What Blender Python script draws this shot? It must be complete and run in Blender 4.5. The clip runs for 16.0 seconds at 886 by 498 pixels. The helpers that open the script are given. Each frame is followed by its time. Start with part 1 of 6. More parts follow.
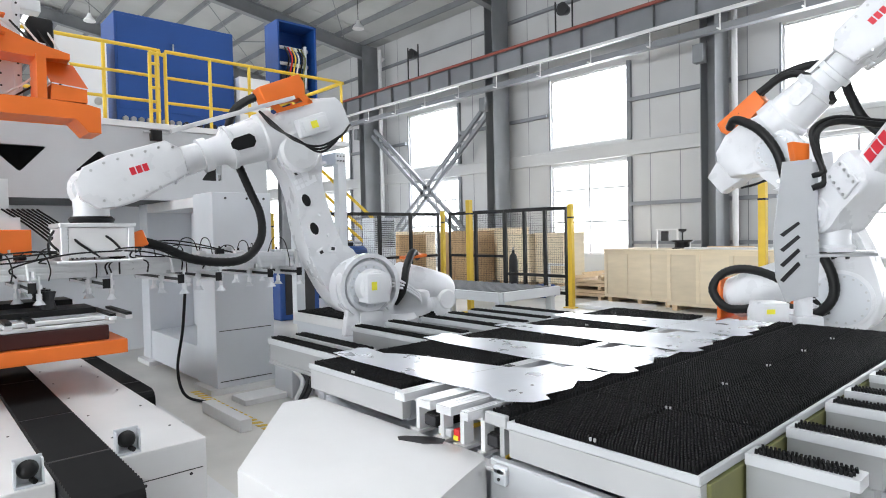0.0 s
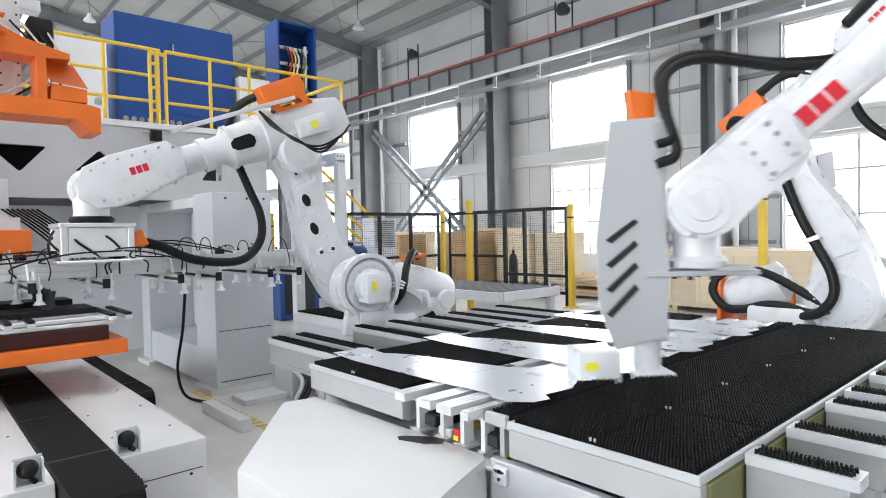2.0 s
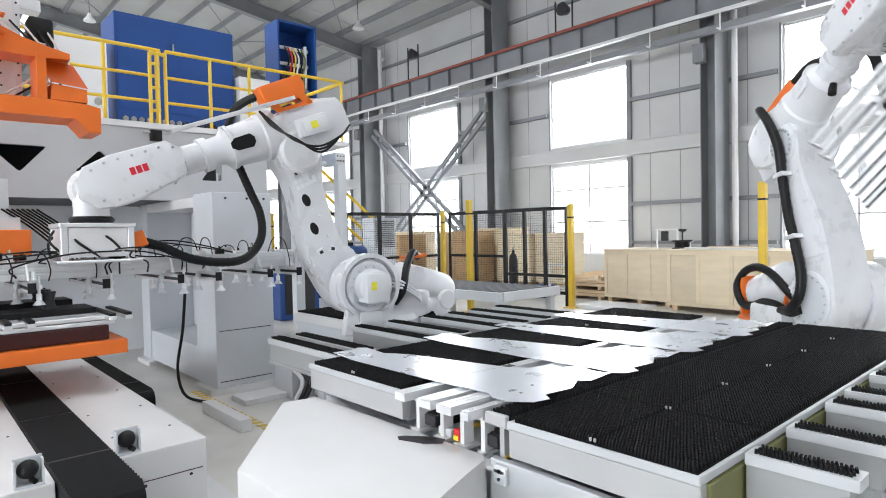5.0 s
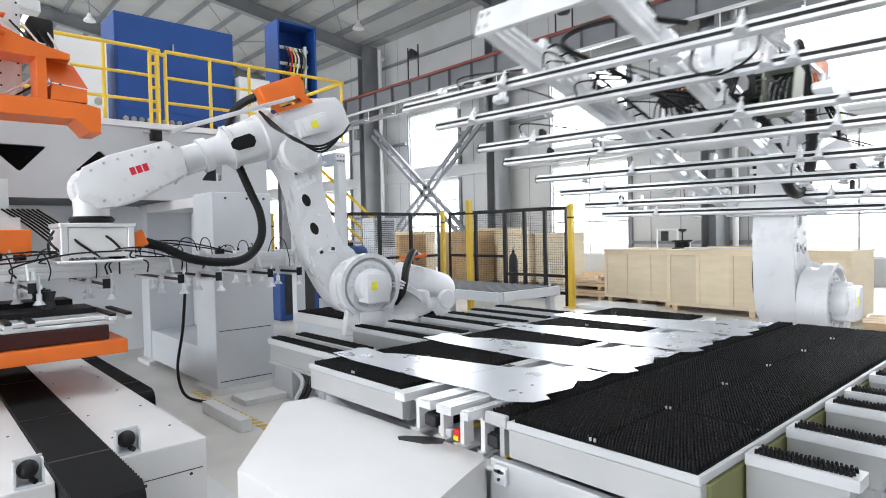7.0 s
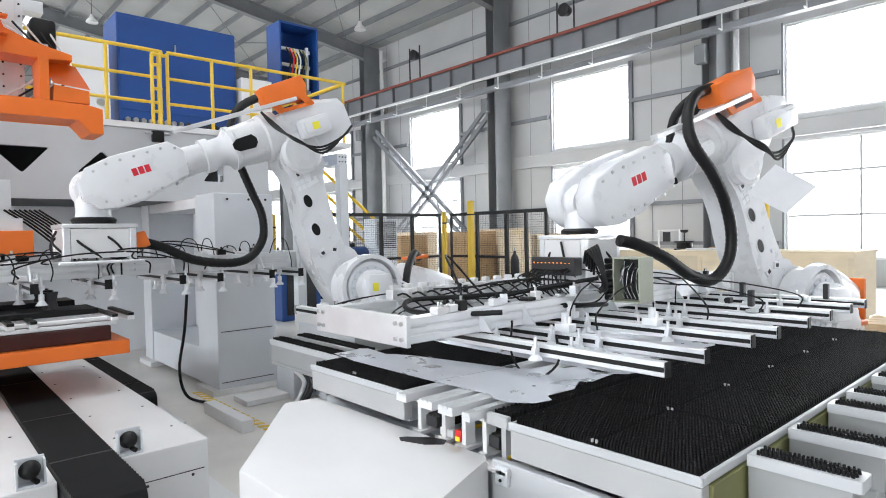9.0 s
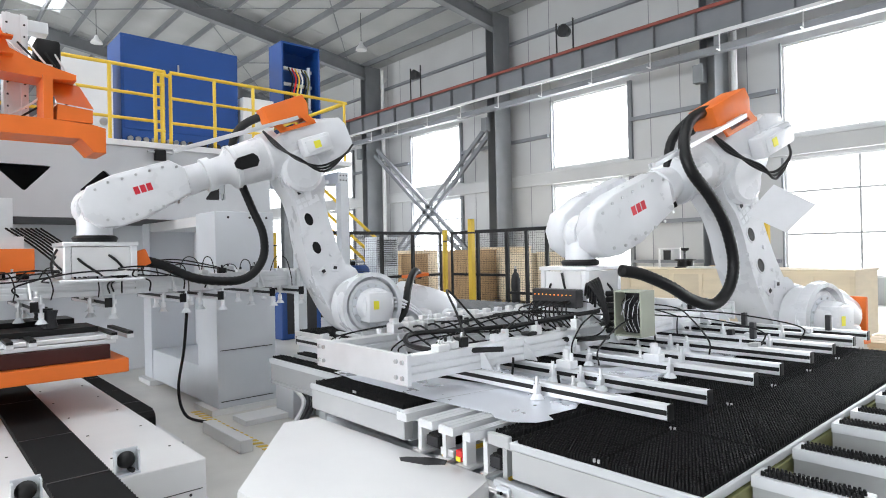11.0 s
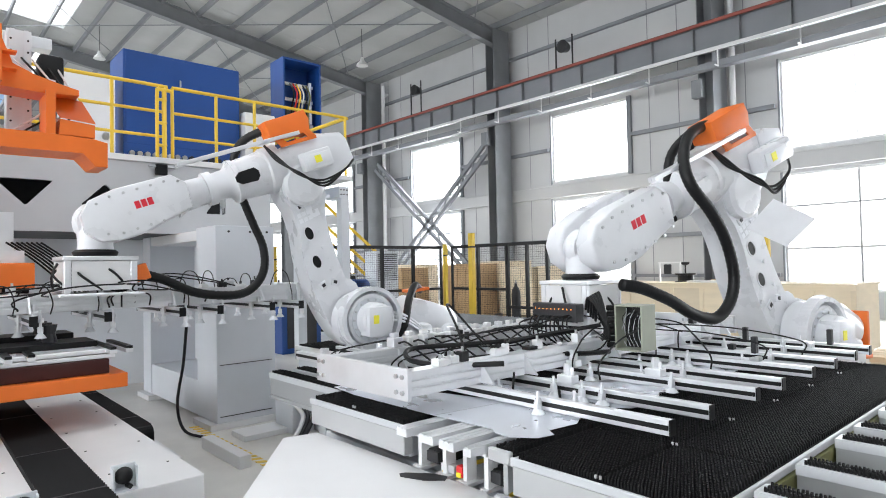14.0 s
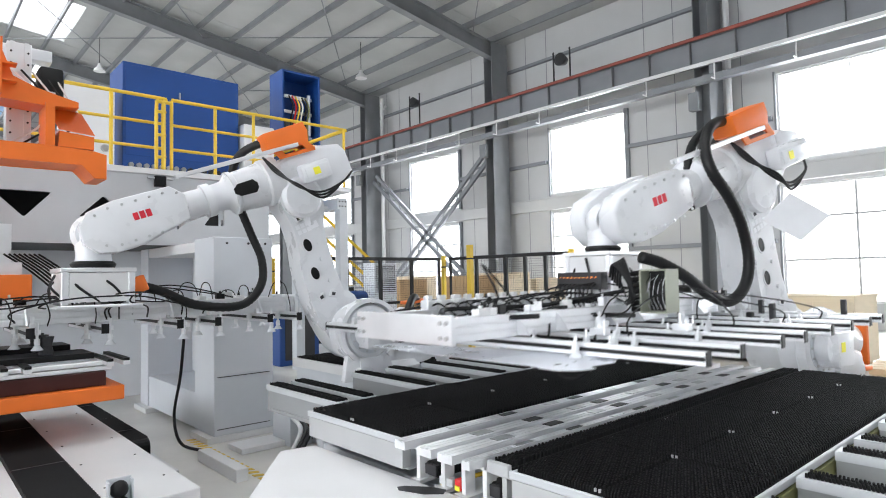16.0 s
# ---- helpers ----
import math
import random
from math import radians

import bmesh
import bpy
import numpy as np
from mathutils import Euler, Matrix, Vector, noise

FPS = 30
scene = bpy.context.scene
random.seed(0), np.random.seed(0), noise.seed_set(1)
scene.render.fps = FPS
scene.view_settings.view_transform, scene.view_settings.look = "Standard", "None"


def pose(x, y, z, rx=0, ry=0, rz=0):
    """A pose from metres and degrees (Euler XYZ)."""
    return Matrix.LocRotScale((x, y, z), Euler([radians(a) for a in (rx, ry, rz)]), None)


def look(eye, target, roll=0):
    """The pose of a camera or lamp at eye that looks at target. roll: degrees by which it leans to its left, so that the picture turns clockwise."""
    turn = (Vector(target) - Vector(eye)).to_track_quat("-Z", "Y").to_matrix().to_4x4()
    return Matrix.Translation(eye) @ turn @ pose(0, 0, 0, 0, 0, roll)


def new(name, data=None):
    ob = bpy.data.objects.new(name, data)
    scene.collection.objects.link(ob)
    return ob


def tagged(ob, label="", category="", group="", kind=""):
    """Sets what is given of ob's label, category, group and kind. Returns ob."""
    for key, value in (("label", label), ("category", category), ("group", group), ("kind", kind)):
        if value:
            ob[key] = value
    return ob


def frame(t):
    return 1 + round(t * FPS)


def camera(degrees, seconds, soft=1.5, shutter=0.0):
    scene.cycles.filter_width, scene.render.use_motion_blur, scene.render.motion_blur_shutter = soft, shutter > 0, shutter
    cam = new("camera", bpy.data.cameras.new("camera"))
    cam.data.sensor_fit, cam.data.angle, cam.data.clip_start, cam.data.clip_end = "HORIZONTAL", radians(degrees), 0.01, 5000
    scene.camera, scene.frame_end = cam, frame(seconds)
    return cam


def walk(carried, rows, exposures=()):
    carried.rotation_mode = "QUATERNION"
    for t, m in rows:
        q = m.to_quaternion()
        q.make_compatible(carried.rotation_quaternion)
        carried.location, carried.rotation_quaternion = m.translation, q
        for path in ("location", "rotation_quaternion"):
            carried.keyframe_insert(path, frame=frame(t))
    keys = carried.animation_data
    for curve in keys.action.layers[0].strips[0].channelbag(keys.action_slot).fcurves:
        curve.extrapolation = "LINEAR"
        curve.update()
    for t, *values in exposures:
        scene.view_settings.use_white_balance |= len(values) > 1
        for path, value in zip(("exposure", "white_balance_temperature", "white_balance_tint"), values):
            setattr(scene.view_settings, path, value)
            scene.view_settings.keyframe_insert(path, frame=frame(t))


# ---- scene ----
# ---------- camera ----------
EYE = Vector((0.0, 0.0, 1.55))
YAW, PITCH, ROLL = 41.946, -1.576, -1.173


def cam_pose(left=0.0, up=0.0):
    a, p = radians(YAW - left), radians(PITCH + up)
    way = Vector((-math.cos(a) * math.cos(p), math.sin(a) * math.cos(p), math.sin(p)))
    return look(EYE, EYE + way, ROLL)


cam = camera(72.4, 16.0, soft=1.0, shutter=0.5)
walk(cam, [(0.0, cam_pose()), (6.3, cam_pose()), (8.5, cam_pose()), (8.8, cam_pose(0.08, 0.03)), (9.0, cam_pose(0.15, 0.08)),
           (9.2, cam_pose(0.17, 0.14)), (10.2, cam_pose(0.17, 1.1)), (11.3, cam_pose(0.17, 1.98)), (11.5, cam_pose(0.17, 2.08)),
           (12.0, cam_pose(0.17, 2.34)), (12.5, cam_pose(0.17, 2.41)), (13.0, cam_pose(0.17, 2.52)), (13.5, cam_pose(0.17, 2.73)),
           (14.0, cam_pose(0.17, 3.14)), (14.5, cam_pose(0.17, 3.30)), (15.0, cam_pose(0.17, 3.56)), (15.5, cam_pose(0.17, 3.88)),
           (15.8, cam_pose(0.08, 4.12)), (16.0, cam_pose(0.0, 4.24))])

# ---------- light ----------
world = bpy.data.worlds.new("sky")
scene.world = world
world.use_nodes = True
wn = world.node_tree.nodes
sky = wn.new("ShaderNodeTexSky")
sky.sky_type, sky.sun_disc = "NISHITA", False
sky.sun_elevation, sky.sun_rotation = radians(50), radians(40)
wn["Background"].inputs["Strength"].default_value = 0.15
world.node_tree.links.new(sky.outputs[0], wn["Background"].inputs["Color"])
sun = new("sun", bpy.data.lights.new("sun", "SUN"))
sun.data.energy, sun.data.angle, sun.data.color = 2.0, radians(0.6), (1, 0.96, 0.9)
sun.matrix_world = look((0, 0, 40), (10, -14, 18))


def daylight(name, centre, target, w, h, power, color=(0.92, 0.955, 1.0), spread=180):
    """Sky light in an opening of the hall."""
    lamp = new(name, bpy.data.lights.new(name, "AREA"))
    lamp.data.shape, lamp.data.size, lamp.data.size_y = "RECTANGLE", w, h
    lamp.data.energy, lamp.data.color = power, color
    lamp.data.spread = radians(spread)
    lamp.matrix_world = look(centre, target) if target else Matrix.Translation(centre)
    return lamp


scene.view_settings.exposure = -0.19
# ---------- materials ----------
def mat(name, color, rough=0.5, metal=0.0, vary=0.06, scale=6.0, bump=0.02, fine=180.0, spec=0.5, per_object=0.0):
    """Painted or plain surface: large stains and fine grain in colour, roughness and relief."""
    m = bpy.data.materials.new(name)
    m.use_nodes = True
    n, l = m.node_tree.nodes, m.node_tree.links
    b = n["Principled BSDF"]
    b.inputs["Metallic"].default_value = metal
    b.inputs["Specular IOR Level"].default_value = spec
    co = n.new("ShaderNodeTexCoord")
    big = n.new("ShaderNodeTexNoise")
    big.inputs["Scale"].default_value, big.inputs["Detail"].default_value = scale, 6
    small = n.new("ShaderNodeTexNoise")
    small.inputs["Scale"].default_value, small.inputs["Detail"].default_value = fine, 3
    l.new(co.outputs["Object"], big.inputs["Vector"])
    l.new(co.outputs["Object"], small.inputs["Vector"])
    ramp = n.new("ShaderNodeMapRange")
    ramp.inputs["From Min"].default_value, ramp.inputs["From Max"].default_value = 0.3, 0.7
    ramp.inputs["To Min"].default_value, ramp.inputs["To Max"].default_value = 1 - vary, 1 + vary * 0.6
    l.new(big.outputs["Fac"], ramp.inputs["Value"])
    mul = n.new("ShaderNodeVectorMath")
    mul.operation = "SCALE"
    mul.inputs[0].default_value = color
    val = ramp.outputs["Result"]
    if per_object:
        info = n.new("ShaderNodeObjectInfo")
        pr = n.new("ShaderNodeMapRange")
        pr.inputs["To Min"].default_value, pr.inputs["To Max"].default_value = 1 - per_object, 1 + per_object
        l.new(info.outputs["Random"], pr.inputs["Value"])
        mm = n.new("ShaderNodeMath")
        mm.operation = "MULTIPLY"
        l.new(val, mm.inputs[0])
        l.new(pr.outputs["Result"], mm.inputs[1])
        val = mm.outputs[0]
    l.new(val, mul.inputs["Scale"])
    l.new(mul.outputs["Vector"], b.inputs["Base Color"])
    rr = n.new("ShaderNodeMapRange")
    rr.inputs["To Min"].default_value, rr.inputs["To Max"].default_value = max(0.03, rough - 0.08), min(1, rough + 0.1)
    l.new(big.outputs["Fac"], rr.inputs["Value"])
    l.new(rr.outputs["Result"], b.inputs["Roughness"])
    if bump:
        bp = n.new("ShaderNodeBump")
        bp.inputs["Strength"].default_value, bp.inputs["Distance"].default_value = bump * 5, 0.002
        l.new(small.outputs["Fac"], bp.inputs["Height"])
        l.new(bp.outputs["Normal"], b.inputs["Normal"])
    return m


def wood(name, color, stretch=(1.0, 1.0, 14.0)):
    m = mat(name, color, 0.7, 0, 0.07, 2, 0.03, 60, 0.3, 0.07)
    n, l = m.node_tree.nodes, m.node_tree.links
    mp = n.new("ShaderNodeMapping")
    mp.inputs["Scale"].default_value = stretch
    co = [x for x in n if x.type == "TEX_COORD"][0]
    l.new(co.outputs["Object"], mp.inputs["Vector"])
    for x in n:
        if x.type == "TEX_NOISE":
            l.new(mp.outputs["Vector"], x.inputs["Vector"])
    return m


M_WHITE = mat("white_machine_paint", (0.72, 0.72, 0.725), 0.38, 0, 0.05, 2.5, 0.015, 260)
M_BEAM = mat("pale_grey_beam_paint", (0.43, 0.435, 0.44), 0.42, 0, 0.07, 3.0, 0.015, 240)
# beam paint darkened for the shade on the webs under the brush rims
M_WEB_SHADE = mat("shaded_web_grey", (0.33, 0.34, 0.345), 0.45, 0, 0.06, 3.0, 0.015, 240)
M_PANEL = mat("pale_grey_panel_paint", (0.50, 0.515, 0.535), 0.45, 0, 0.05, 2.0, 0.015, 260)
M_GREY = mat("light_grey_machine_paint", (0.63, 0.655, 0.69), 0.42, 0, 0.05, 2.0, 0.015, 260)
M_ROBOT = mat("robot_white_paint", (0.72, 0.73, 0.755), 0.28, 0, 0.05, 5.0, 0.01, 300)
M_ORANGE = mat("orange_paint", (0.80, 0.17, 0.02), 0.40, 0, 0.08, 4.0, 0.015, 240)
M_YELLOW = mat("yellow_paint", (0.74, 0.50, 0.04), 0.45, 0, 0.08, 5.0, 0.02, 220)
M_BLUE = mat("blue_cabinet_paint", (0.006, 0.056, 0.24), 0.5, 0, 0.12, 1.6, 0.015, 240)
M_BLACK = mat("black_rubber", (0.007, 0.007, 0.0075), 0.42, 0, 0.2, 8, 0.04, 140, 0.3)
M_BRISTLE = mat("black_nylon_bristle", (0.0065, 0.0065, 0.007), 0.7, 0, 0.35, 3, 0.0, 90, 0.2, 0.25)
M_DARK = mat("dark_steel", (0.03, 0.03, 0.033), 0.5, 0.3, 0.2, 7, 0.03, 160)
M_ALU = mat("anodised_aluminium", (0.80, 0.81, 0.83), 0.33, 0.55, 0.06, 6, 0.015, 300)
M_STEEL = mat("machined_steel", (0.55, 0.56, 0.57), 0.32, 1.0, 0.12, 8, 0.02, 200)
M_SHEET = mat("galvanised_sheet_steel", (0.86, 0.89, 0.95), 0.28, 0.6, 0.05, 3, 0.008, 320)
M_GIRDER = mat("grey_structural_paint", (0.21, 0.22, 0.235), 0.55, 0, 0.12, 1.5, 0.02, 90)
M_RUNWAY = mat("light_grey_runway_paint", (0.23, 0.24, 0.26), 0.55, 0, 0.12, 1.0, 0.02, 90)
M_WALL = mat("pale_wall_cladding", (0.54, 0.545, 0.55), 0.6, 0, 0.08, 0.5, 0.02, 60)
M_ROOF = mat("white_roof_lining", (0.43, 0.44, 0.44), 0.6, 0, 0.10, 0.6, 0.02, 50)
M_FLOOR = mat("pale_sealed_concrete", (0.66, 0.645, 0.61), 0.36, 0, 0.24, 0.9, 0.03, 45)
M_OLIVE = mat("olive_steel_plate", (0.20, 0.20, 0.08), 0.5, 0.2, 0.15, 6, 0.03, 160)
M_BOX = mat("grey_green_box_paint", (0.33, 0.35, 0.28), 0.5, 0.1, 0.1, 6, 0.02, 160)
M_RED = mat("red_plastic", (0.65, 0.02, 0.02), 0.4, 0, 0.06, 8, 0.01, 200)
M_CONDUCTOR = mat("red_conductor_rail", (0.30, 0.075, 0.055), 0.6, 0, 0.1, 2, 0.01, 100)
M_PLY = wood("pale_plywood", (0.78, 0.67, 0.50), (1, 1, 5))
M_PINE = wood("pine_boards", (0.66, 0.50, 0.32), (1, 9, 9))
M_CARD = mat("brown_cardboard", (0.50, 0.34, 0.19), 0.8, 0, 0.1, 3, 0.02, 80, 0.2)
M_PAPER = mat("white_paper", (0.82, 0.83, 0.86), 0.7, 0, 0.04, 6, 0.0, 100, 0.2)
M_INK = mat("dark_ink", (0.03, 0.03, 0.035), 0.6, 0, 0, 5, 0, 100)
M_LOGO = mat("red_marking", (0.62, 0.02, 0.04), 0.45, 0, 0, 5, 0, 100)
M_BELLOWS = mat("black_bellows_cloth", (0.006, 0.006, 0.0065), 0.55, 0, 0.3, 5, 0.05, 90, 0.18)
M_WARN = mat("yellow_label", (0.85, 0.78, 0.05), 0.5, 0, 0.02, 5, 0, 100)
M_CLEAR = mat("clear_plastic_tube", (0.70, 0.72, 0.75), 0.25, 0, 0.05, 5, 0, 100)


def glow(name, color, strength):
    m = bpy.data.materials.new(name)
    m.use_nodes = True
    b = m.node_tree.nodes["Principled BSDF"]
    b.inputs["Emission Color"].default_value, b.inputs["Emission Strength"].default_value = (*color, 1), strength
    b.inputs["Base Color"].default_value = (*color, 1)
    return m


M_OVERCAST = glow("overcast_sky_backdrop", (0.97, 0.985, 1.0), 3.2)
M_SKY_UP = glow("overcast_sky_overhead", (0.97, 0.985, 1.0), 1.6)
M_DARKRED = mat("dark_red_steel", (0.05, 0.009, 0.007), 0.5, 0.2, 0.2, 7, 0.03, 160)
M_LED = glow("orange_led", (1.0, 0.25, 0.02), 3.0)


# ---------- mesh helpers ----------
def part(name, bm, material, parent=None, label=""):
    me = bpy.data.meshes.new(name)
    bm.normal_update()
    bm.to_mesh(me)
    bm.free()
    for mm in (material if isinstance(material, (list, tuple)) else [material]):
        me.materials.append(mm)
    ob = new(name, me)
    if parent is not None:
        ob.parent = parent
    if label:
        ob["label"] = label
    return ob


def thing(name, label, category, m=None, group="", kind=""):
    ob = new(name)
    ob.empty_display_size = 0.1
    if m is not None:
        ob.matrix_basis = m
    return tagged(ob, label, category, group, kind)


def solid(name, bm, material, label, category, m=None, group="", kind=""):
    ob = part(name, bm, material)
    if m is not None:
        ob.matrix_basis = m
    return tagged(ob, label, category, group, kind)


def smooth(ob, angle=40):
    me = ob.data
    for p in me.polygons:
        p.use_smooth = True
    lim = math.cos(radians(angle))
    bm = bmesh.new()
    bm.from_mesh(me)
    for e in bm.edges:
        if len(e.link_faces) == 2 and e.link_faces[0].normal.dot(e.link_faces[1].normal) < lim:
            e.smooth = False
    bm.to_mesh(me)
    bm.free()
    return ob


def B():
    return bmesh.new()


def box(bm, x0, x1, y0, y1, z0, z1, bevel=0.0, m=None, seg=2):
    vs = [bm.verts.new((x, y, z)) for x in (x0, x1) for y in (y0, y1) for z in (z0, z1)]
    fs = [bm.faces.new([vs[i] for i in q]) for q in ((0, 1, 3, 2), (4, 6, 7, 5), (0, 4, 5, 1), (2, 3, 7, 6), (0, 2, 6, 4), (1, 5, 7, 3))]
    if bevel:
        es = list({e for f in fs for e in f.edges})
        r = bmesh.ops.bevel(bm, geom=es, offset=bevel, segments=seg, affect="EDGES", profile=0.5)
        vs = list({v for v in r["verts"]} | {v for v in vs if v.is_valid})
    if m is not None:
        bmesh.ops.transform(bm, matrix=m, verts=[v for v in vs if v.is_valid])
    return bm


def axis_matrix(a, b):
    a, b = Vector(a), Vector(b)
    return Matrix.Translation(a) @ (b - a).to_track_quat("Z", "Y").to_matrix().to_4x4()


def cyl(bm, a, b, r0, r1=None, n=20, caps=True):
    r1 = r0 if r1 is None else r1
    m, h = axis_matrix(a, b), (Vector(b) - Vector(a)).length
    lo = [bm.verts.new(m @ Vector((r0 * math.cos(2 * math.pi * i / n), r0 * math.sin(2 * math.pi * i / n), 0))) for i in range(n)]
    hi = [bm.verts.new(m @ Vector((r1 * math.cos(2 * math.pi * i / n), r1 * math.sin(2 * math.pi * i / n), h))) for i in range(n)]
    for i in range(n):
        bm.faces.new((lo[i], lo[(i + 1) % n], hi[(i + 1) % n], hi[i]))
    if caps:
        bm.faces.new(lo[::-1])
        bm.faces.new(hi)
    return bm


def lathe(bm, a, b, profile, n=28):
    """Turned body about the line a-b; profile: (fraction along, radius)."""
    m, h = axis_matrix(a, b), (Vector(b) - Vector(a)).length
    rings = [[bm.verts.new(m @ Vector((r * math.cos(2 * math.pi * i / n), r * math.sin(2 * math.pi * i / n), s * h))) for i in range(n)]
             for s, r in profile]
    for p, q in zip(rings, rings[1:]):
        for i in range(n):
            bm.faces.new((p[i], p[(i + 1) % n], q[(i + 1) % n], q[i]))
    bm.faces.new(rings[0][::-1])
    bm.faces.new(rings[-1])
    return bm


def spline(pts, steps=8):
    """Smooth line through the points."""
    p = [Vector(q) for q in pts]
    p = [p[0] * 2 - p[1]] + p + [p[-1] * 2 - p[-2]]
    out = []
    for a, b, c, d in zip(p, p[1:], p[2:], p[3:]):
        for i in range(steps):
            t = i / steps
            out.append(0.5 * (2 * b + (c - a) * t + (2 * a - 5 * b + 4 * c - d) * t * t + (3 * b - a - 3 * c + d) * t ** 3))
    out.append(p[-2])
    return out


def tube(bm, pts, r, n=8, steps=8, ribs=0.0):
    line = spline(pts, steps) if steps else [Vector(q) for q in pts]
    up, rings = Vector((0.13, 0.21, 0.97)), []
    for i, c in enumerate(line):
        d = (line[min(i + 1, len(line) - 1)] - line[max(i - 1, 0)])
        d = d.normalized() if d.length > 1e-9 else Vector((0, 0, 1))
        s = d.cross(up)
        s = s.normalized() if s.length > 1e-4 else d.orthogonal().normalized()
        up = s.cross(d)
        rr = r * (1 + (ribs if i % 2 else 0))
        rings.append([bm.verts.new(c + rr * (s * math.cos(2 * math.pi * k / n) + up * math.sin(2 * math.pi * k / n))) for k in range(n)])
    for p, q in zip(rings, rings[1:]):
        for k in range(n):
            bm.faces.new((p[k], p[(k + 1) % n], q[(k + 1) % n], q[k]))
    bm.faces.new(rings[0][::-1])
    bm.faces.new(rings[-1])
    return bm


def prism(bm, poly, z0, z1, m=None, bevel=0.0):
    """Straight body on the outline poly (x, y) between two heights, then moved by m."""
    area = sum(a[0] * b[1] - b[0] * a[1] for a, b in zip(poly, list(poly[1:]) + [poly[0]]))
    poly = list(poly) if area > 0 else list(poly)[::-1]
    lo = [bm.verts.new((x, y, z0)) for x, y in poly]
    hi = [bm.verts.new((x, y, z1)) for x, y in poly]
    fs = [bm.faces.new(lo[::-1]), bm.faces.new(hi)]
    k = len(poly)
    for i in range(k):
        fs.append(bm.faces.new((lo[i], lo[(i + 1) % k], hi[(i + 1) % k], hi[i])))
    vs = lo + hi
    if bevel:
        es = list(fs[0].edges) + list(fs[1].edges)
        r = bmesh.ops.bevel(bm, geom=es, offset=bevel, segments=2, affect="EDGES", profile=0.5)
        vs = list({v for v in r["verts"]} | {v for v in vs if v.is_valid})
    if m is not None:
        bmesh.ops.transform(bm, matrix=m, verts=[v for v in vs if v.is_valid])
    return bm


def blob(bm, outline, n=14):
    """Rounded outline from a few corner points (smooth closed curve)."""
    p = [Vector((*q, 0)) for q in outline]
    k, out = len(p), []
    for i in range(k):
        a, b, c, d = p[i - 1], p[i], p[(i + 1) % k], p[(i + 2) % k]
        for j in range(n):
            t = j / n
            v = 0.5 * (2 * b + (c - a) * t + (2 * a - 5 * b + 4 * c - d) * t * t + (3 * b - a - 3 * c + d) * t ** 3)
            out.append((v.x, v.y))
    return out


SIDE = Matrix(((1, 0, 0, 0), (0, 0, -1, 0), (0, 1, 0, 0), (0, 0, 0, 1)))  # outline (x, y) stands up as (x, z), depth along -y


def letters(text, size, m, parent, material, name="lettering", depth=0.002):
    cu = bpy.data.curves.new(name, "FONT")
    cu.body, cu.size, cu.extrude, cu.align_x, cu.align_y = text, size, depth, "CENTER", "CENTER"
    tmp = bpy.data.objects.new(name, cu)
    scene.collection.objects.link(tmp)
    dg = bpy.context.evaluated_depsgraph_get()
    me = bpy.data.meshes.new_from_object(tmp.evaluated_get(dg))
    bpy.data.objects.remove(tmp)
    me.materials.clear()
    me.materials.append(material)
    ob = new(name, me)
    ob.parent = parent
    ob.matrix_basis = m
    return ob
# ---------- hall ----------
WALL_Y, EAVE, SLOPE = 18.0, 10.8, 0.125
X0, X1, Y0 = -52.0, 26.0, -22.0
RIDGE_Y = -2.0


def roof_z(y):
    return EAVE + SLOPE * (WALL_Y - y) if y > RIDGE_Y else EAVE + SLOPE * (WALL_Y - RIDGE_Y) - SLOPE * (RIDGE_Y - y)


bm = B()
box(bm, X0 - 20, X1 + 20, Y0 - 20, WALL_Y + 0.3, -0.2, 0)
solid("floor", bm, M_FLOOR, "pale sealed concrete factory floor", "floor", kind="structure")
bm = B()
box(bm, -400, 400, WALL_Y + 0.3, 600, -0.6, -0.15)
solid("ground", bm, M_FLOOR, "pale concrete yard outside the hall", "ground", kind="structure")

# windows: (x0, x1, z0, z1)
BAYS = [(-38.9, -35.4), (-30.5, -27.2), (-22.25, -18.85), (-13.95, -10.77), (-6.1, -2.6), (2.0, 5.4), (10.0, 13.4)]
ROWS = [(4.52, 7.0), (0.67, 3.86)]


def wall_with_openings(name, y, thick, sign):
    bm = B()
    xs = [X0] + [v for b in BAYS for v in b] + [X1]
    y0, y1 = (y, y + thick) if sign > 0 else (y - thick, y)
    for i in range(0, len(xs), 2):
        box(bm, xs[i], xs[i + 1], y0, y1, 0, EAVE + 0.1)
    for a, b in BAYS:
        box(bm, a, b, y0, y1, 0, ROWS[1][0])
        box(bm, a, b, y0, y1, ROWS[1][1], ROWS[0][0])
        box(bm, a, b, y0, y1, ROWS[0][1], EAVE + 0.1)
    return solid(name, bm, M_WALL, "pale grey clad factory wall with tall window openings", "wall", kind="structure")


wall_with_openings("wall_north", WALL_Y, 0.25, 1)
wall_with_openings("wall_south", Y0, 0.25, -1)
for nm, a, b in (("wall_west", X0 - 0.25, X0), ("wall_east", X1, X1 + 0.25)):
    bm = B()
    prism(bm, [(Y0, 0), (WALL_Y, 0), (WALL_Y, roof_z(WALL_Y) + .1), (RIDGE_Y, roof_z(RIDGE_Y) + .1), (Y0, roof_z(Y0) + .1)], a, b,
          Matrix(((0, 0, 1, 0), (1, 0, 0, 0), (0, 1, 0, 0), (0, 0, 0, 1))))
    solid(nm, bm, M_WALL, "pale grey clad gable wall", "wall", kind="structure")

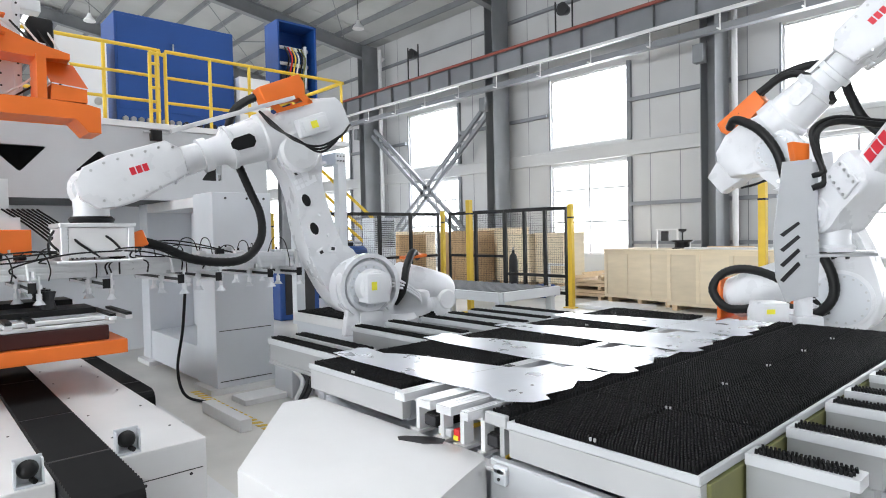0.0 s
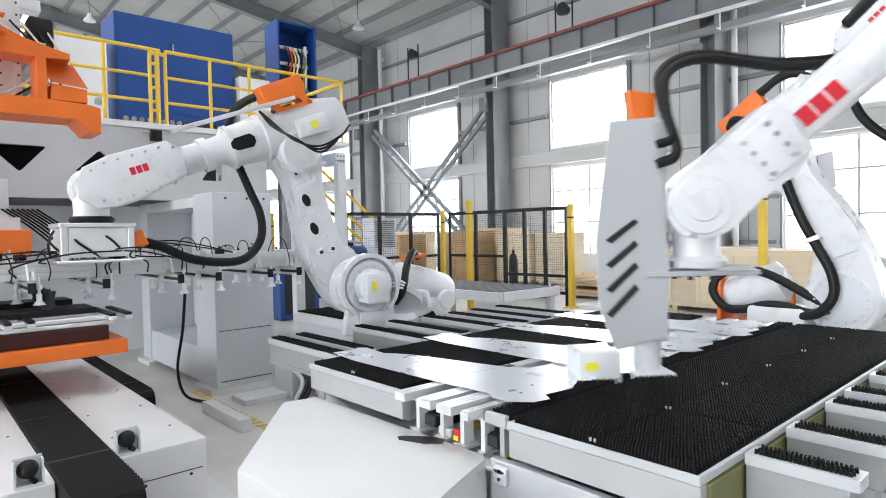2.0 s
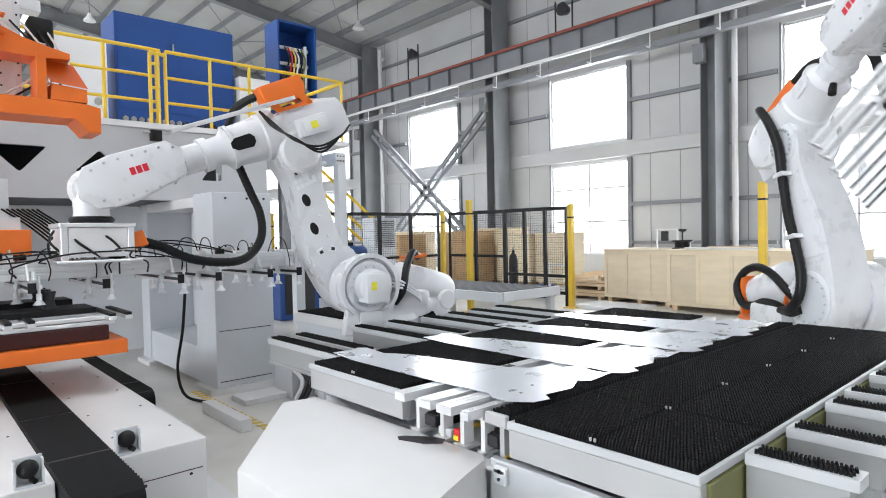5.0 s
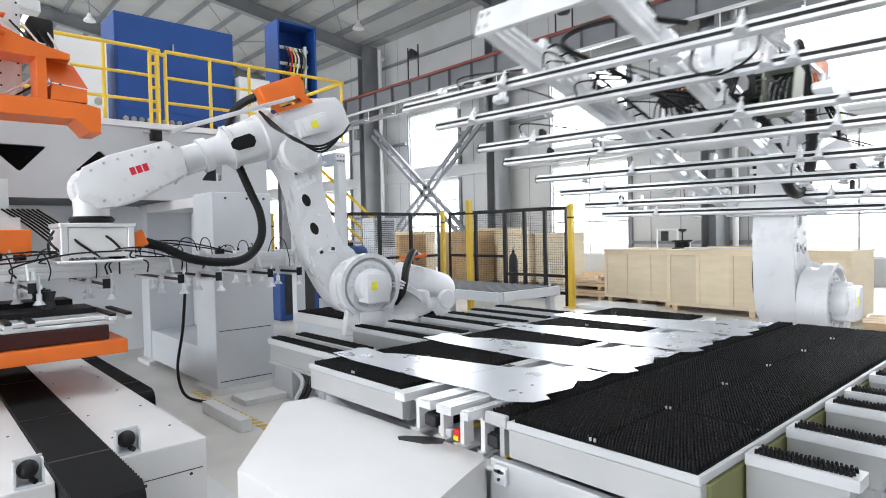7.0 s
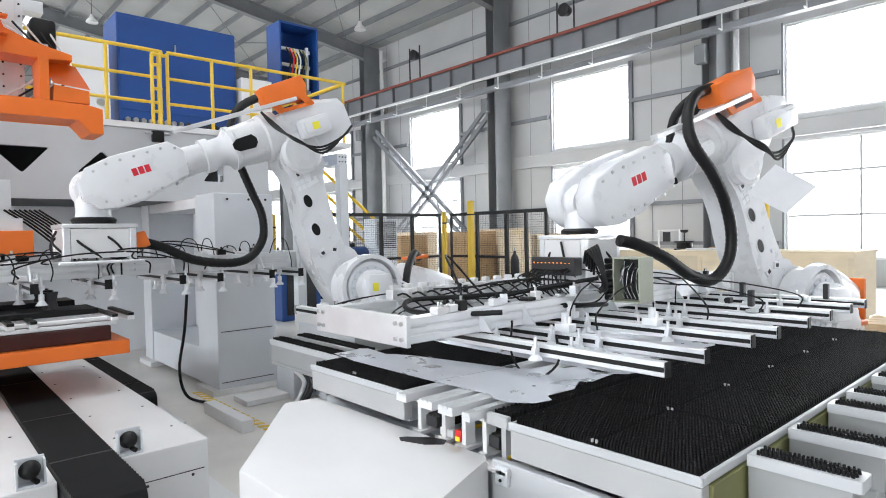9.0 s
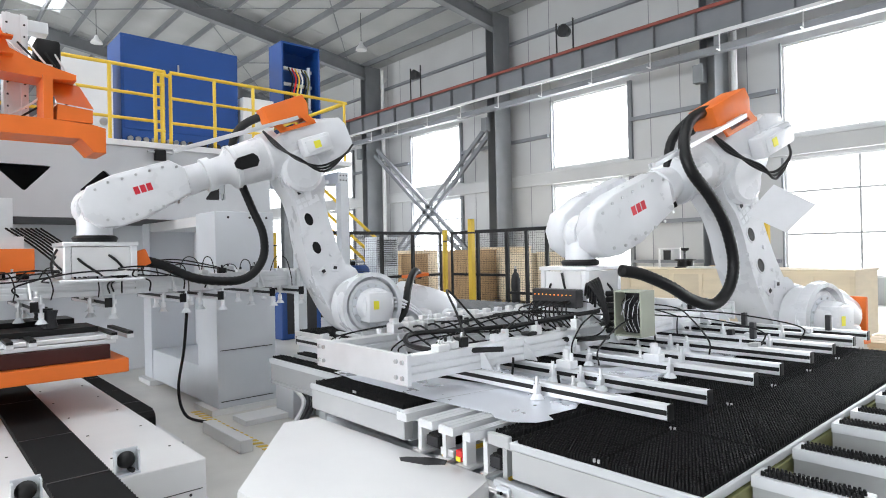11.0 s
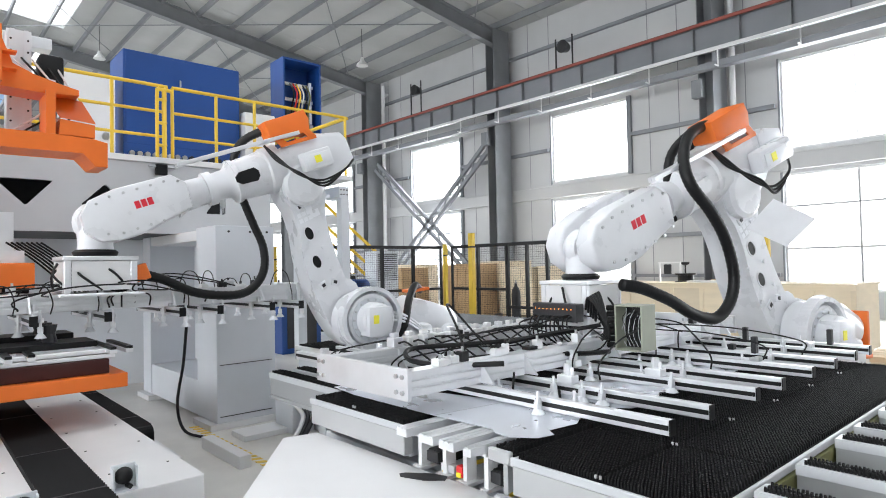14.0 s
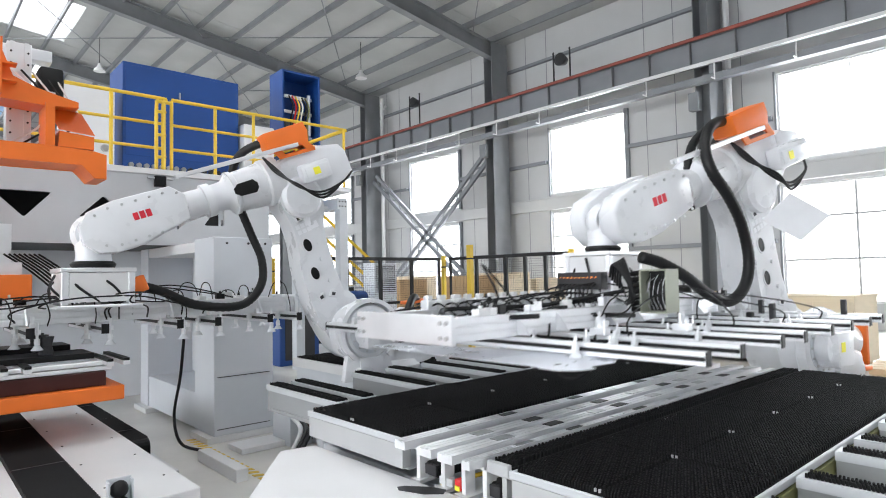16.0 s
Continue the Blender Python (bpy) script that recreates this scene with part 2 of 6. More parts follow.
# seams of the wall cladding
bm = B()
for i in range(78):
    x = X0 + 1.0 * i
    if not any(a - 0.05 < x < b + 0.05 for a, b in BAYS):
        box(bm, x - 0.012, x + 0.012, WALL_Y - 0.006, WALL_Y + 0.05, 0.05, EAVE)
solid("trim", bm, M_RUNWAY, "thin vertical joints of the wall cladding", "trim", kind="structure")

# windows: frames, mullions and panes
k = 0
for yy, inward in ((WALL_Y + 0.1, 1),):
    for a, b in BAYS:
        for z0, z1 in ROWS:
            k += 1
            win = thing("window_%d" % k, "tall white-framed factory window, bright with daylight", "window", kind="structure")
            bm = B()
            for u0, u1, w0, w1 in ((a, b, z0, z0 + .06), (a, b, z1 - .06, z1), (a, a + .06, z0 + .06, z1 - .06), (b - .06, b, z0 + .06, z1 - .06)):
                box(bm, u0, u1, yy - .04, yy + .04, w0, w1)
            part("window_frame", bm, M_WHITE, win)
            nx = 2
            zs = [z0 + (z1 - z0) * f for f in ((0.5,) if z0 > 4 else (0.36, 0.72))]
            for i in range(1, nx):
                x = a + (b - a) * i / nx
                bm = B()
                tb = .012 if z0 > 4 else .025
                box(bm, x - tb, x + tb, yy - .03, yy + .03, z0 + .06, z1 - .06)
                part("mullion", bm, M_WHITE if z0 > 4 else M_BEAM, win)
            for z in zs:
                bm = B()
                tb = .010 if z0 > 4 else .025
                box(bm, a + .06, b - .06, yy - .026, yy + .026, z - tb, z + tb)
                part("transom", bm, M_WHITE if z0 > 4 else M_BEAM, win)

# bright overcast distance outside the windows
bm = B()
box(bm, -160, 120, 60, 60.5, -1, 60)
solid("backdrop", bm, M_OVERCAST, "bright overcast sky beyond the windows", "sky", kind="structure")

bm = B()
box(bm, X0 - 30, X1 + 30, Y0 - 20, 40, 24, 24.3)
solid("backdrop", bm, M_SKY_UP, "bright overcast sky above the skylights", "sky", kind="structure")

# roof
bm = B()
SKY_W = 4.4
for sgn, ya, yb in ((1, RIDGE_Y, WALL_Y + 0.3), (-1, Y0 - 0.3, RIDGE_Y)):
    xs = [X0 - .3]
    for i in range(8):
        c = X0 + 6.1 + i * 8.6
        xs += [c - SKY_W / 2, c + SKY_W / 2]
    xs += [X1 + .3]
    yl, yh = (-.5, 5.3) if sgn > 0 else (-16.0, -7.0)
    T = Matrix(((0, 0, 1, 0), (1, 0, 0, 0), (0, 1, 0, 0), (0, 0, 0, 1)))

    def slab(x0, x1, p, q):
        prism(bm, [(p, roof_z(p)), (q, roof_z(q)), (q, roof_z(q) + .12), (p, roof_z(p) + .12)], x0, x1, T)
    for i in range(0, len(xs) - 1):
        if i % 2 == 0:
            slab(xs[i], xs[i + 1], ya, yb)
        else:
            slab(xs[i], xs[i + 1], ya, yl)
            slab(xs[i], xs[i + 1], yh, yb)
# lining seams
for i in range(60):
    x = X0 + 1.3 * i
    slab2 = [(RIDGE_Y, roof_z(RIDGE_Y) - .015), (WALL_Y, roof_z(WALL_Y) - .015), (WALL_Y, roof_z(WALL_Y) + .02), (RIDGE_Y, roof_z(RIDGE_Y) + .02)]
    if min(abs(x - (X0 + 6.1 + j * 8.6)) for j in range(8)) > SKY_W / 2 + .1:
        prism(bm, slab2, x - .02, x + .02, T)
solid("ceiling", bm, M_ROOF, "white corrugated roof lining with skylight strips", "ceiling", kind="structure")
for i in range(8):
    c = X0 + 6.1 + i * 8.6
    daylight("skylight", (c, 2.4, roof_z(2.4) + .6), None, SKY_W, 5.8, 300)
    daylight("skylight", (c, -11.5, roof_z(-11.5) + .6), None, SKY_W, 9, 360)
for a, b in BAYS:
    for z0, z1 in ROWS:
        daylight("window_daylight", ((a + b) / 2, WALL_Y + .6, (z0 + z1) / 2), ((a + b) / 2, 0, (z0 + z1) / 2 - 2), b - a, z1 - z0, 380)
        daylight("window_daylight", ((a + b) / 2, Y0 - .6, (z0 + z1) / 2), ((a + b) / 2, 0, (z0 + z1) / 2 - 8), b - a, z1 - z0, 385, spread=120)


def i_beam_y(bm, x, y0, y1, zf, w, h, t=0.03):
    """I-section whose underside follows zf(y)."""
    for a, b in ((0, t), (h - t, h)):
        prism(bm, [(y0, zf(y0) + a), (y1, zf(y1) + a), (y1, zf(y1) + b), (y0, zf(y0) + b)], x - w / 2, x + w / 2, T)
    prism(bm, [(y0, zf(y0) + t), (y1, zf(y1) + t), (y1, zf(y1) + h - t), (y0, zf(y0) + h - t)], x - .012, x + .012, T)


COLS = [-50.2, -41.6, -33.0, -24.4, -15.9, -7.6, 0.7, 9.0, 17.3]
for x in COLS:
    col = thing("column", "grey painted steel H-column of the hall", "column", group="hall columns", kind="structure")
    bm = B()
    for s in (-1, 1):
        box(bm, x + s * .20 - .012, x + s * .20 + .012, WALL_Y - 1.2, WALL_Y - .32, 0, EAVE - .2)
    box(bm, x - .188, x + .188, WALL_Y - .78, WALL_Y - .76, 0, EAVE - .2)
    box(bm, x - .30, x - .02, WALL_Y - 1.45, WALL_Y - 1.2, 6.1, 6.6)
    part("shaft", bm, M_GIRDER, col)
    bm = B()
    box(bm, x - .3, x + .3, WALL_Y - 1.3, WALL_Y - .25, 0, .03)
    part("base_plate", bm, M_GIRDER, col)
    bm = B()
    i_beam_y(bm, x, RIDGE_Y, WALL_Y - .3, lambda y: roof_z(y) - .95 + .02 * (WALL_Y - y), .3, .6)
    tagged(part("rafter", bm, M_GIRDER), "grey steel roof rafter of I-section", "rafter", "rafters", "structure")
for i in range(15):
    y = WALL_Y - 0.9 - i * 1.38
    bm = B()
    z = roof_z(y)
    box(bm, X0, X1, y - .035, y - .028, z - .24, z - .01)
    box(bm, X0, X1, y - .028, y + .05, z - .24, z - .232)
    tagged(part("purlin", bm, M_GIRDER), "grey steel roof purlin", "purlin", "purlins", "structure")
# roof bracing rods
for xa, xb in zip(COLS, COLS[1:]):
    for ya, yb in ((16, 9), (9, 2)):
        bm = B()
        cyl(bm, (xa, ya, roof_z(ya) - .42), (xb, yb, roof_z(yb) - .42), .022, n=6)
        cyl(bm, (xa, yb, roof_z(yb) - .46), (xb, ya, roof_z(ya) - .46), .022, n=6)
        tagged(part("brace_rod", bm, M_GIRDER), "thin steel cross-bracing rods under the roof", "brace", "roof braces", "structure")

# girts along the wall
for z, h in ((9.6, .1), (8.2, .1), (5.75, .12), (4.18, .46), (2.36, .12), (1.1, .1)):
    bm = B()
    if z == 4.18:
        box(bm, X0, X1, WALL_Y - .2, WALL_Y - .003, z - h / 2, z + h / 2)
        box(bm, X0, X1, WALL_Y - .26, WALL_Y - .2, z + h / 2 - .04, z + h / 2)
    else:
        segs, x = [], X0
        for a, b in BAYS:
            segs.append((x, a - .1))
            x = b + .1
        segs.append((x, X1))
        for a, b in segs:
            if z > 7.2:
                continue
            box(bm, a, b, WALL_Y - .16, WALL_Y - .003, z - h / 2, z + h / 2)
        if z > 7.2:
            box(bm, X0, X1, WALL_Y - .16, WALL_Y - .003, z - h / 2, z + h / 2)
    tagged(part("girt", bm, M_RUNWAY if z != 4.18 else M_WALL), "grey horizontal wall rail", "wall rail", "wall rails", "structure")
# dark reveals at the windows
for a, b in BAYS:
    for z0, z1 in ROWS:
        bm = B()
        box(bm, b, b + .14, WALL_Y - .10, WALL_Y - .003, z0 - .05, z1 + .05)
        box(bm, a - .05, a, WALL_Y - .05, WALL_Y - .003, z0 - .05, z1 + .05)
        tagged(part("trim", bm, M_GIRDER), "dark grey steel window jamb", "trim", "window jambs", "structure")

# crane runway with conductor rail and cable tray
RY = WALL_Y - 1.45
run = thing("crane_runway", "grey crane runway girder with red conductor rail along the wall", "crane runway", kind="structure")
bm = B()
box(bm, X0, X1, RY - .18, RY + .18, 8.00, 8.03)
box(bm, X0, X1, RY - .012, RY + .012, 7.33, 8.00)
box(bm, X0, X1, RY - .15, RY + .15, 7.30, 7.33)
part("girder", bm, M_RUNWAY, run)
for i in range(62):
    x = X0 + .5 + 1.25 * i
    bm = B()
    box(bm, x - .012, x + .012, RY - .15, RY + .15, 7.331, 7.999)
    part("stiffener", bm, M_GIRDER, run)
bm = B()
box(bm, X0, X1, RY - .05, RY + .05, 8.03, 8.14)
part("crane_rail", bm, M_DARK, run)
bm = B()
box(bm, X0, X1, RY - .26, RY - .19, 7.97, 8.05)
part("conductor_rail", bm, M_CONDUCTOR, run, "red conductor rail")
bm = B()
box(bm, X0, X1, RY - .14, RY + .1, 6.78, 6.95)
part("lower_rail", bm, M_RUNWAY, run)
bm = B()
box(bm, X0, X1, RY - .34, RY - .28, 7.18, 7.27)
for i in range(40):
    x = X0 + 1 + 2.0 * i
    box(bm, x - .015, x + .015, RY - .32, RY - .3, 6.75, 7.2)
    box(bm, x - .015, x + .015, RY - .5, RY - .3, 6.72, 6.75)
part("cable_tray", bm, M_WHITE, run)

# cross bracing in one bay
for (xa, za), (xb, zb) in (((-24.0, 6.4), (-16.3, 0.2)), ((-24.0, 0.2), (-16.3, 6.4))):
    bm = B()
    d = (Vector((xb, 0, zb)) - Vector((xa, 0, za))).normalized()
    n_ = Vector((-d.z, 0, d.x))
    for s in (-.17, .17):
        m = axis_matrix(Vector((xa, WALL_Y - .78, za)) + n_ * s, Vector((xb, WALL_Y - .78, zb)) + n_ * s)
        box(bm, -.06, .06, -.075, .075, 0, math.hypot(xb - xa, zb - za), m=m)
    for i in range(18):
        f = (i + .5) / 18
        c = Vector((xa + (xb - xa) * f, WALL_Y - .78, za + (zb - za) * f))
        q = -1 if i % 2 else 1
        cyl(bm, c + n_ * .17 * q - d * .25, c - n_ * .17 * q + d * .25, .035, n=6)
    solid("cross_brace", bm, M_RUNWAY, "grey latticed steel cross brace between hall columns", "brace", group="cross braces", kind="structure")
# downpipes at columns
for x in (-23.75, -7.15):
    bm = B()
    tube(bm, [(x, WALL_Y - .5, 0), (x, WALL_Y - .5, 9.6), (x + .05, WALL_Y - .5, 9.8), (x + .05, WALL_Y - .3, 10.0)], .085, 10, 3)
    solid("downpipe", bm, M_WHITE, "white plastic rainwater downpipe beside a column", "pipe", group="downpipes")


def lamp_fitting(x, z):
    f = thing("flood_light", "round black flood lamp on a bracket above the crane runway", "lamp", group="flood lamps")
    y = WALL_Y - 1.35
    bm = B()
    for s in (-.34, .34):
        box(bm, x + s - .02, x + s + .02, y - .02, y + .02, 8.14, z + .35)
    part("bracket", bm, M_DARK, f)
    bm = B()
    lathe(bm, (x, y + .24, z), (x, y - .12, z), ((0, .06), (.2, .15), (.75, .20), (1, .22)), 20)
    smooth(part("housing", bm, M_DARK, f))
    bm = B()
    lathe(bm, (x, y - .122, z), (x, y - .14, z), ((0, .18), (1, .14)), 20)
    part("reflector", bm, M_DARK, f)


for x, z in ((-12.3, 8.85), (-20.2, 9.2)):
    lamp_fitting(x, z)


def pendant(x, y):
    f = thing("pendant_lamp", "white dome pendant lamp hanging from the roof", "lamp", group="pendant lamps")
    z = roof_z(y) - 1.3
    bm = B()
    cyl(bm, (x, y, z), (x, y, roof_z(y) + .02), .012, n=6)
    part("cord", bm, M_DARK, f)
    bm = B()
    lathe(bm, (x, y, z - .22), (x, y, z + .12), ((0, .24), (.3, .2), (.6, .1), (1, .06)), 20)
    smooth(part("shade", bm, M_WHITE, f))


for x, y in ((-29.0, 6.3), (-20.4, 14.0)):
    pendant(x, y)

# painted floor marking
mk = thing("floor_marking", "yellow and grey hazard tape line on the floor", "floor marking", kind="structure")
for i in range(26):
    bm = B()
    x = -6.2 + i * .1
    prism(bm, [(x, 2.12), (x + .05, 2.12), (x + .08, 2.2), (x + .03, 2.2)], 0.001, .004)
    part("stripe", bm, M_YELLOW, mk)
# ---------- sorting table ----------
TOP = 0.80


def tuft_mesh(name, w, d, pitch=0.0125, h=0.024):
    """Brush block: a base plate with rows of short bristle tufts, origin at its corner."""
    verts, faces = [], []
    rnd = random.Random(4)

    def bx(x0, x1, y0, y1, z0, z1):
        i = len(verts)
        verts.extend([(x, y, z) for x in (x0, x1) for y in (y0, y1) for z in (z0, z1)])
        faces.extend([tuple(i + j for j in q) for q in ((0, 1, 3, 2), (4, 6, 7, 5), (0, 4, 5, 1), (2, 3, 7, 6), (0, 2, 6, 4), (1, 5, 7, 3))])
    bx(0.002, w - 0.002, 0.002, d - 0.002, -0.045, -h)
    nx, ny = int((w - .012) / pitch), int((d - .012) / pitch)
    px, py = (w - .012) / nx, (d - .012) / ny
    for i in range(nx):
        for j in range(ny):
            x, y = .006 + (i + .5 + (.2 if j % 2 else -.2)) * px, .006 + (j + .5) * py
            a, hh = px * .40, -0.001 - rnd.random() * .004
            b = a * .62
            ox, oy = rnd.uniform(-.0015, .0015), rnd.uniform(-.0015, .0015)
            k = len(verts)
            verts.extend([(x - a, y - a, -h), (x + a, y - a, -h), (x + a, y + a, -h), (x - a, y + a, -h),
                          (x - b + ox, y - b + oy, hh), (x + b + ox, y - b + oy, hh), (x + b + ox, y + b + oy, hh), (x - b + ox, y + b + oy, hh)])
            faces.extend([(k, k + 1, k + 5, k + 4), (k + 1, k + 2, k + 6, k + 5), (k + 2, k + 3, k + 7, k + 6), (k + 3, k, k + 4, k + 7), (k + 4, k + 5, k + 6, k + 7)])
    me = bpy.data.meshes.new(name)
    me.from_pydata(verts, [], faces)
    me.materials.append(M_BRISTLE)
    return me


def channel(bm, x0, x1, y0, y1, z0, z1):
    box(bm, x0, x1, y0, y1, z0, z1, .004, seg=1)


PADS_Y = 1.825
PITCH_Y, ROWS_Y = 0.548, 6


def brush_table(x0, x1, nx, label):
    t = thing("brush_table", label, "brush table", group="brush tables")
    w = (x1 - x0) / nx
    me = tuft_mesh("brush_pad", w, PITCH_Y)
    yE = PADS_Y + PITCH_Y * ROWS_Y
    tilt = random.Random(nx)
    for i in range(nx):
        for j in range(ROWS_Y):
            p = new("brush_pad", me)
            p.parent = t
            p.matrix_basis = pose(x0 + i * w, PADS_Y + j * PITCH_Y, TOP - tilt.uniform(0, .003), tilt.uniform(-.25, .25), tilt.uniform(-.3, .3), 0)
    # joint strips with little white clips
    bm = B()
    for i in range(1, nx):
        for j in range(0, ROWS_Y + 1):
            for q in (-.009, .009):
                box(bm, x0 + i * w + q - .0035, x0 + i * w + q + .0035, PADS_Y + j * PITCH_Y - .004, PADS_Y + j * PITCH_Y + .004, TOP - .01, TOP + .002)
    part("clip", bm, M_BEAM, t, "small white pad clips")
    # frame
    bm = B()
    channel(bm, x0 - .02, x1 + .02, PADS_Y - .018, PADS_Y - .003, TOP - .052, TOP - .020)
    part("edge_strip", bm, M_PANEL, t)
    bm = B()
    channel(bm, x1 + .003, x1 + .020, PADS_Y - .002, yE, TOP - .052, TOP - .020)
    part("edge_strip", bm, M_PANEL, t)
    bm = B()
    channel(bm, x0 - .022, x0 - .003, PADS_Y - .0, yE, TOP - .06, TOP - .025)
    part("edge_strip", bm, M_PANEL, t)
    bm = B()
    box(bm, x0 - .015, x1 + .016, PADS_Y - .010, PADS_Y + .048, TOP - .17, TOP - .053, .004, seg=1)
    part("front_beam", bm, M_BEAM, t)
    bm = B()
    box(bm, x0, x1, PADS_Y + .05, yE, TOP - .12, TOP - .047)
    part("deck", bm, M_GREY, t)
    for x in (x0 + .03, x1 - .09):
        bm = B()
        box(bm, x, x + .06, PADS_Y + .06, yE, TOP - .2, TOP - .122, .004, seg=1)
        part("side_beam", bm, M_GREY, t)
    return t


def narrow_strip(x0, x1):
    t = thing("brush_strip", "narrow black bristle strip beside the aluminium rails", "brush table")
    me = tuft_mesh("brush_pad", x1 - x0, PITCH_Y)
    for j in range(ROWS_Y):
        p = new("brush_pad", me)
        p.parent = t
        p.matrix_basis = pose(x0, PADS_Y + .03 + j * PITCH_Y, TOP - .002)
    bm = B()
    box(bm, x0 - .01, x1 - .002, PADS_Y, PADS_Y + .027, TOP - .062, TOP - .012, .004, seg=1)
    part("edge_strip", bm, M_BEAM, t)
    bm = B()
    box(bm, x0, x1 - .004, PADS_Y + .028, PADS_Y + ROWS_Y * PITCH_Y, TOP - .075, TOP - .048)
    part("deck", bm, M_BEAM, t)
    for y in (PADS_Y + .03, PADS_Y + 1.6, PADS_Y + 3.0):
        bm = B()
        box(bm, x0 + .05, x0 + .075, y, y + .07, TOP - .215, TOP - .076)
        part("bracket", bm, M_BEAM, t)
    return t


XL0, XL1, XR0, XR1 = -3.22, -2.36, -1.63, -0.87
narrow_strip(-1.78, -1.668)
brush_table(XR0, XR1, 2, "sorting table topped with black bristle pads on grey steel")
brush_table(XL0, XL1, 2, "sorting table topped with black bristle pads beside the aluminium rails")

# long cabinet under the table
base = thing("table_base", "pale grey steel base cabinet under the sorting tables", "machine base")
bm = B()
box(bm, -3.25, -0.87, 1.92, 5.1, .28, TOP - .235, .006, seg=1)
part("upper_frame", bm, M_GREY, base)
bm = B()
box(bm, -1.74, -0.88, 1.80, 1.84, .02, TOP - .19, .006, seg=1)
part("front_panel", bm, M_PANEL, base)
bm = B()
box(bm, -3.2, -0.9, 1.9, 5.0, 0, .28, .006, seg=1)
part("plinth", bm, M_GREY, base)
bm = B()
box(bm, -0.860, -0.840, 1.86, 5.1, .3, TOP - .056, .003, seg=1)
part("side_plate", bm, M_OLIVE, base, "olive-coated steel side plate")
bm = B()
for i in range(6):
    for q in range(4):
        cyl(bm, (-.846, 1.86 + i * .55 + q * .025, TOP - .12 - q * .05), (-.84, 1.86 + i * .55 + q * .025, TOP - .12 - q * .05), .007, n=8)
part("bolt", bm, M_STEEL, base)
hg = thing("hinge", "pale grey bolted hinge on the base cabinet", "hinge")
bm = B()
box(bm, -1.70, -1.63, 1.775, 1.80, .52, .60, .01)
smooth(part("leaf", bm, M_GREY, hg))
for z in (.545, .578):
    bm = B()
    cyl(bm, (-1.665, 1.7745, z), (-1.665, 1.770, z), .007, n=10)
    part("screw", bm, M_BLACK, hg)

# aluminium rails between the tables
for x, w in ((-2.265, .075), (-2.09, .095), (-1.955, .095), (-1.825, .045)):
    r = thing("support_rail", "grooved aluminium support rail between the bristle tables", "rail", group="support rails")
    bm = B()
    k = 4 if w > .1 else 3
    for i in range(k):
        a = x - w / 2 + w * i / k
        box(bm, a + .002, a + w / k - .002, 1.741, 5.049, TOP - .012, TOP - .004)
    box(bm, x - w / 2, x + w / 2, 1.74, 5.05, TOP - .042, TOP - .0115)
    part("rail_profile", bm, M_ALU, r)
    for y in (1.83, 2.9, 4.0, 4.9):
        bm = B()
        box(bm, x - w * .42, x + w * .42, y, y + .1, TOP - .06, TOP - .042)
        box(bm, x - .012, x + .012, y + .02, y + .08, TOP - .2, TOP - .06)
        box(bm, x - w * .42, x + w * .42, y, y + .1, TOP - .215, TOP - .2)
        part("bracket", bm, M_WHITE, r)
    for i in range(9):
        y = 2.05 + i * .33 + (i % 3) * .05
        bm = B()
        box(bm, x - w * .3, x + w * .3, y, y + .11, TOP - .0035, TOP - .001)
        part("stop_plate", bm, M_DARK if i % 2 else M_STEEL, r)
bm = B()
box(bm, -2.36, -1.63, 1.775, 1.835, TOP - .235, TOP - .215, .003, seg=1)
tagged(part("cross_beam", bm, M_WHITE), "white steel cross beam carrying the rails", "beam")
# drive parts in the gap
for x in (-2.2, -1.80):
    d = thing("linear_actuator", "small black linear actuator between the rails", "actuator", group="actuators")
    bm = B()
    box(bm, x - .04, x + .05, 1.88, 2.3, TOP - .185, TOP - .12, .006)
    part("housing", bm, M_BLACK, d)
    bm = B()
    box(bm, x - .035, x + .045, 1.865, 1.88, TOP - .175, TOP - .125, .004)
    part("end_cap", bm, M_DARK, d)
    bm = B()
    cyl(bm, (x + .09, 1.86, TOP - .2), (x + .14, 2.3, TOP - .19), .011, n=8)
    part("hose", bm, M_YELLOW, d)
es = thing("emergency_switch", "red and yellow emergency switch on a clear bracket", "switch")
bm = B()
box(bm, -2.015, -1.975, 1.85, 1.89, .605, .655, .006)
smooth(part("housing", bm, M_RED, es))
bm = B()
box(bm, -2.01, -1.98, 1.845, 1.85, .606, .628, .002)
part("label_plate", bm, M_WARN, es)
bm = B()
box(bm, -2.13, -2.04, 1.86, 1.90, .605, .64, .004)
part("bracket", bm, M_ALU, es)


def brush_beam(x0, x1, y, w=0.10, deep=.34):
    t = thing("brush_beam", "white steel carrier beam topped with a black bristle strip", "brush beam", group="brush beams")
    bm = B()
    poly = [(x1 - .010, y), (x1 - .003, y + .003), (x1, y + .010), (x1, y + w - .010), (x1 - .003, y + w - .003), (x1 - .010, y + w), (x0, y + w), (x0, y)]
    prism(bm, poly, TOP - .05, TOP - .012)
    smooth(part("rim", bm, M_PANEL, t))
    # both webs take the darker grey, so their shade sits in the colour
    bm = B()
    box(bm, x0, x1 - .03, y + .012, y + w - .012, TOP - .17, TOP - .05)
    part("web", bm, M_WEB_SHADE, t)
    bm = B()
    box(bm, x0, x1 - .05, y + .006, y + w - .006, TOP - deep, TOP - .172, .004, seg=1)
    part("lower_web", bm, M_WEB_SHADE, t)
    p = new("bristle_strip", tuft_mesh("bristle_strip", x1 - x0 - .035, w - .014, .0125, .020))
    p.parent = t
    p.matrix_basis = pose(x0 + .020, y + .007, TOP + .006)
    return t


